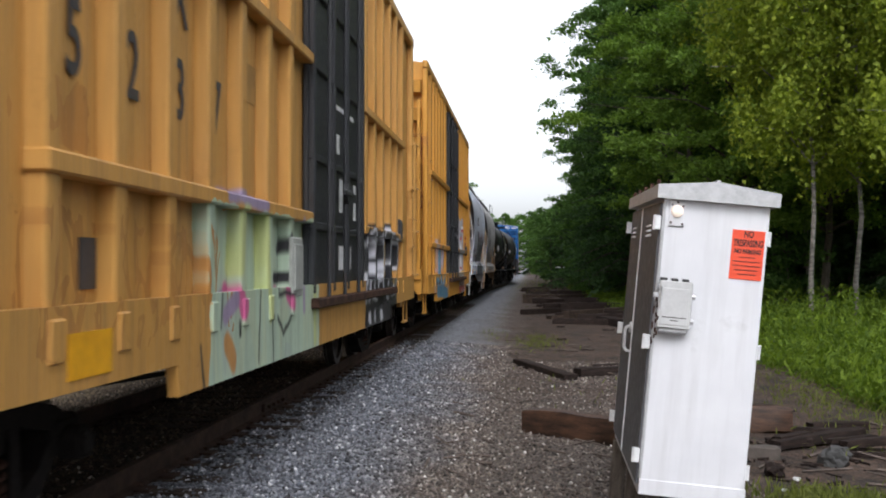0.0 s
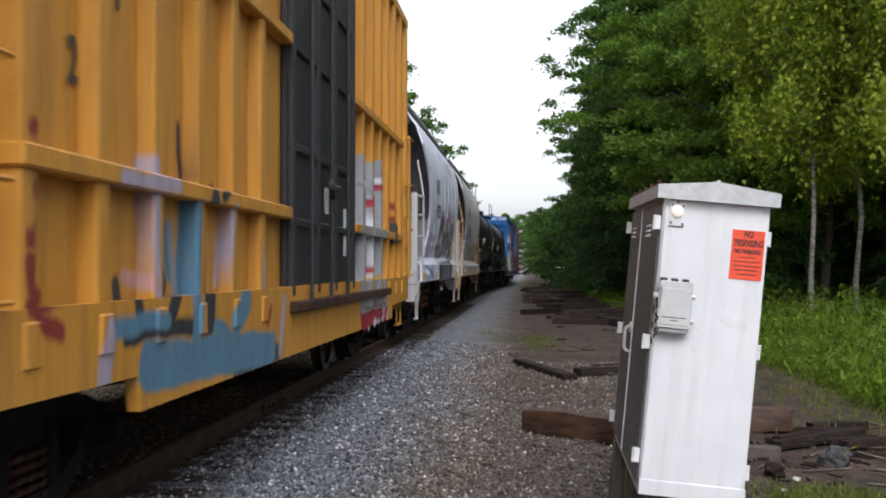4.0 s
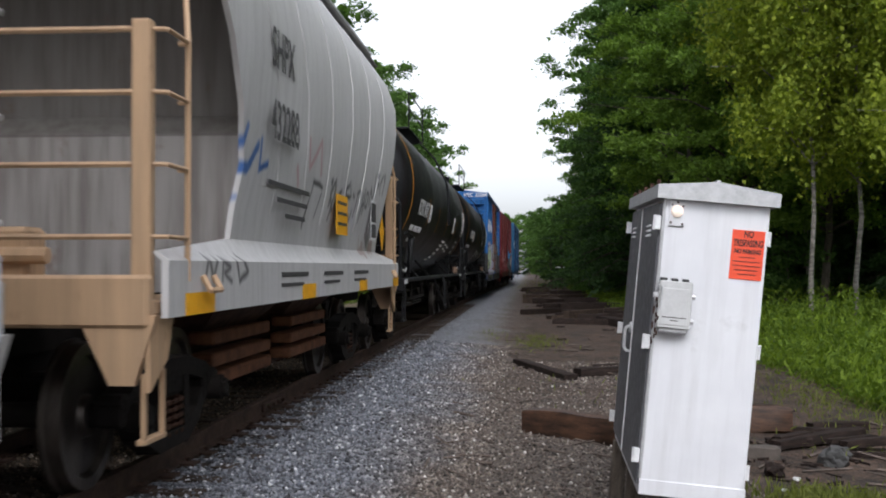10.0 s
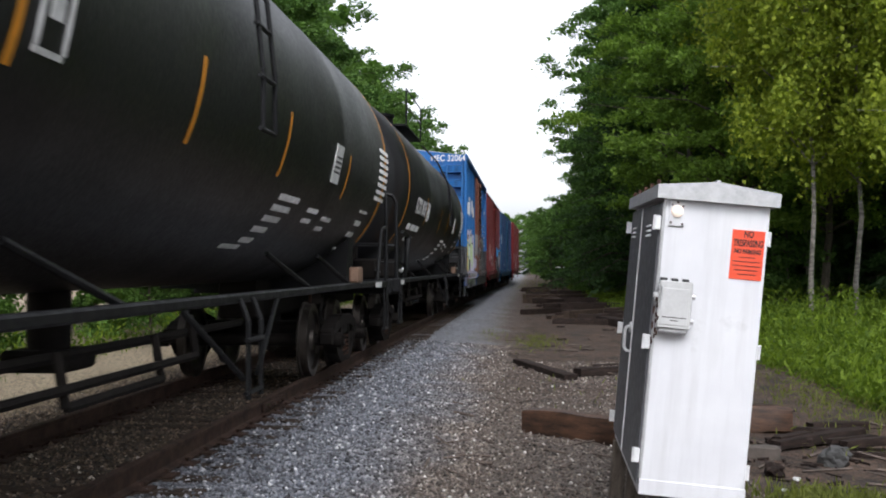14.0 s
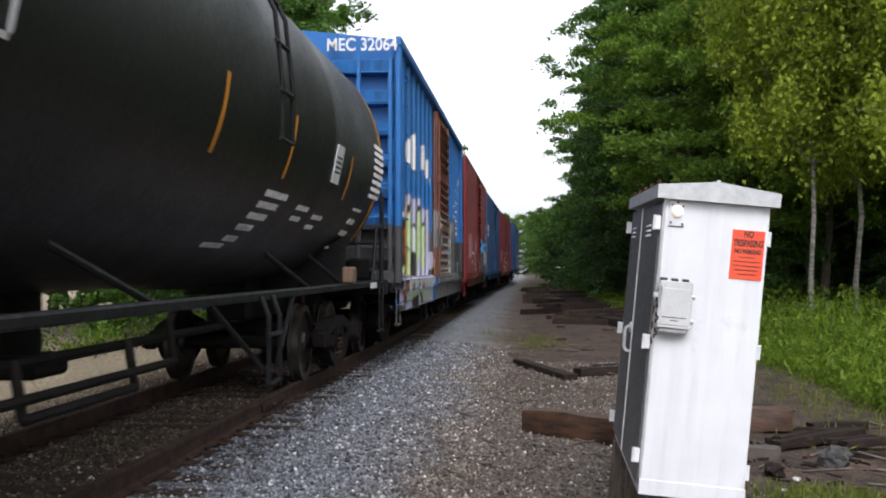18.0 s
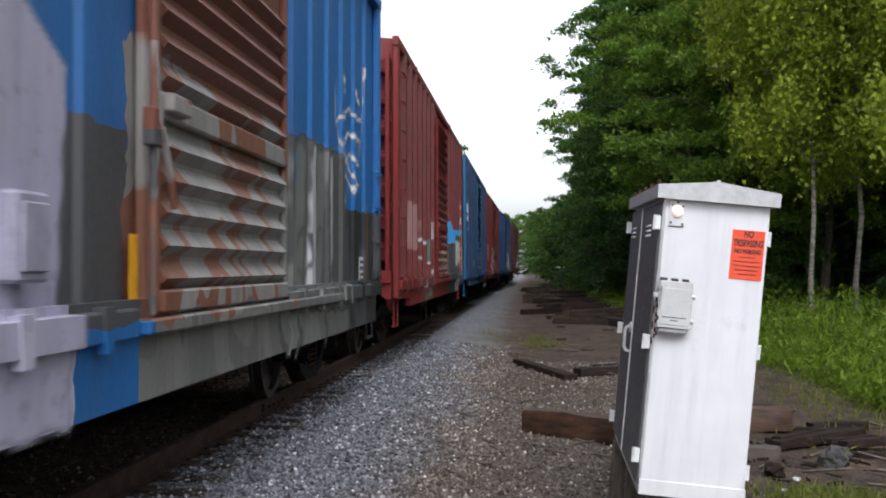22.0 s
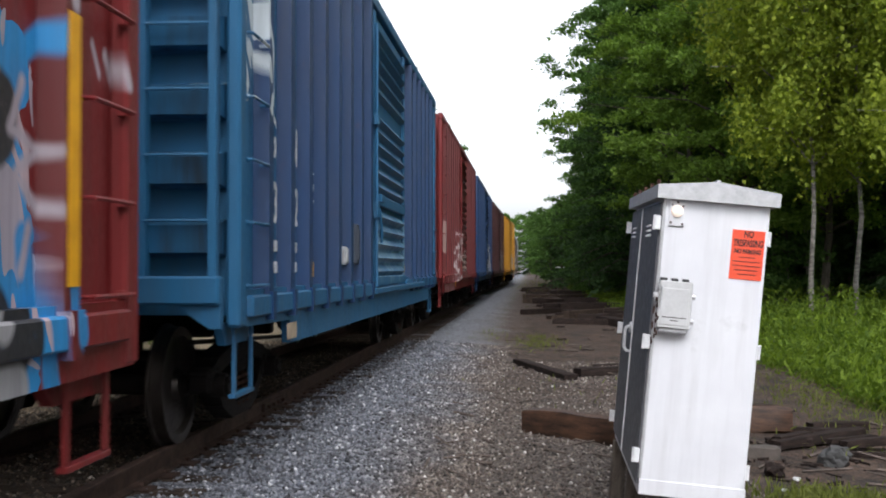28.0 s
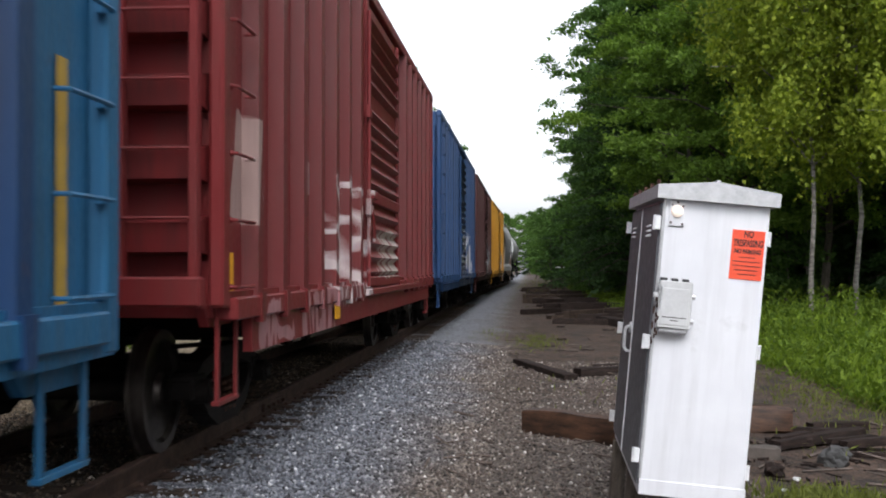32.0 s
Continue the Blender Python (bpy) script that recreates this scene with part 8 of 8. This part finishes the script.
def weeds():
    nr = np.random.default_rng(21)
    # tall weeds along the foot of the woods
    n = 7000
    y = 13 + 75 * nr.uniform(0, 1, n) ** 1.6
    x = np.array([grass_edge(b) for b in y]) + 11 * nr.uniform(0, 1, n) ** 1.5
    pts = []
    for a, b in zip(x, y):
        hgt = nr.uniform(0.4, 1.35) * (0.3 + 0.7 * min((a - grass_edge(b)) / 2.2, 1.0))
        m = 26
        z = hgt * nr.uniform(0, 1, m) ** 0.7
        pts.append(np.stack([a + nr.normal(0, 0.12, m), b + nr.normal(0, 0.12, m), ground_height(a, b) + z], -1))
    for b in np.arange(8, 75, 0.12):
        a = -7.9 - 1.4 * nr.uniform() ** 1.5
        pts.append(np.stack([a + nr.normal(0, 0.14, 20), b + nr.normal(0, 0.14, 20), ground_height(a, b) + nr.uniform(0.3, 0.8) * nr.uniform(0, 1, 20)], -1))
    tagged(leaves("weeds", np.concatenate(pts), 0.056, WEED, 1.8, 22, wide=0.34), "tall green weeds along the foot of the woods", "weeds", kind="stuff")
    # sparse low grass by the cabinet and on the dirt
    pts = []
    for cx, cy, sx, sy, n, hh in ((2.15, 8.3, 0.28, 0.20, 1300, 0.08), (0.2, 25.0, 0.28, 1.4, 500, 0.10), (-0.9, 27, 0.3, 1.5, 90, 0.06), (1.9, 16, 1.0, 2.0, 150, 0.06), (3.7, 15, 0.4, 2.0, 900, 0.15), (1.2, 95, 1.6, 18, 2500, 0.45), (3.3, 12.0, 0.8, 1.5, 250, 0.08)):
        a, b = nr.normal(cx, sx, n), nr.normal(cy, sy, n)
        z = np.array([ground_height(p, q) for p, q in zip(a, b)]) + hh * nr.uniform(0.1, 1, n)
        pts.append(np.stack([a, b, z], -1))
    tagged(leaves("grass", np.concatenate(pts), 0.05, MOSS, 3.2, 23, wide=0.13), "sparse low grass and moss on the dirt", "grass", kind="stuff")
    # dark bark and rotten chips among the debris
    g = Geo()
    rng = random.Random(8)
    for i in range(110):
        a, b = rng.gauss(2.8, 0.8), rng.gauss(10.8, 1.2)
        q, L, w = rng.uniform(0, 3.14), rng.uniform(0.02, 0.11), rng.uniform(0.008, 0.026)
        z = ground_height(a, b)
        if a > 1.4:
            c, d = math.cos(q), math.sin(q)
            g.prism([(a + c * L, b + d * L), (a - d * w, b + c * w), (a - c * L, b - d * L), (a + d * w * 0.8, b - c * w * 0.8)], "z", z - 0.01, z + rng.uniform(0.008, 0.03))
    tagged(new("bark_chips", g.mesh("bark_chips", CHAR)), "dark rotten bark and wood scraps on the dirt", "wood scraps", kind="stuff")
    # twigs and wood chips
    g = Geo()
    rng = random.Random(3)
    for i in range(280):
        b = 9 + 22 * rng.random() ** 1.5
        a = rng.uniform(-0.9, grass_edge(b))
        q, L = rng.uniform(0, 3.14), rng.uniform(0.04, 0.22)
        z = ground_height(a, b) + 0.02
        g.cyl((a - math.cos(q) * L, b - math.sin(q) * L, z), (a + math.cos(q) * L, b + math.sin(q) * L, z + rng.uniform(0, 0.04)), rng.uniform(0.005, 0.016), 4)
    tagged(new("twigs", g.mesh("twigs", simple("dead_wood", (0.125, 0.095, 0.078), (0.04, 0.03, 0.025), 8, 0.9))), "dead twigs and wood chips on the dirt", "twigs", kind="stuff")


# ---- motion ----
SPEED = 4.55    # metres a second, steady


def motions():
    for car, mid in TRAIN:
        rows = []
        for i in range(17):
            x, y, h = on_track(mid - SPEED * 2.0 * i)
            rows.append((2.0 * i, pose(x, y, 0, 0, 0, h)))
        walk(car, rows)
    # every wheel rolls alike
    rows = []
    steps = 32 * 8
    for i in range(steps + 1):
        t = 32.0 * i / steps
        rows.append((t, pose(0, 0, 0, math.degrees(SPEED * t / 0.457), 0, 0)))
    first = TURNING[0]
    walk(first, rows)
    for w in TURNING[1:]:
        w.rotation_mode = "QUATERNION"
        w.animation_data_create()
        w.animation_data.action = first.animation_data.action
        w.animation_data.action_slot = first.animation_data.action_slot


ground()
track()
cabinet()
litter()
train()
woods()
weeds()
stones("ballast", 90000, -6.2, -0.4, 3.4, 24.0, 1.7, 5, (0.009, 0.023), label="grey crushed stone ballast along the track")
stones("loose_gravel", 30000, -1.2, 1.7, 4.0, 20.0, 1.7, 6, (0.007, 0.019), "brownish loose gravel beside the track")
motions()
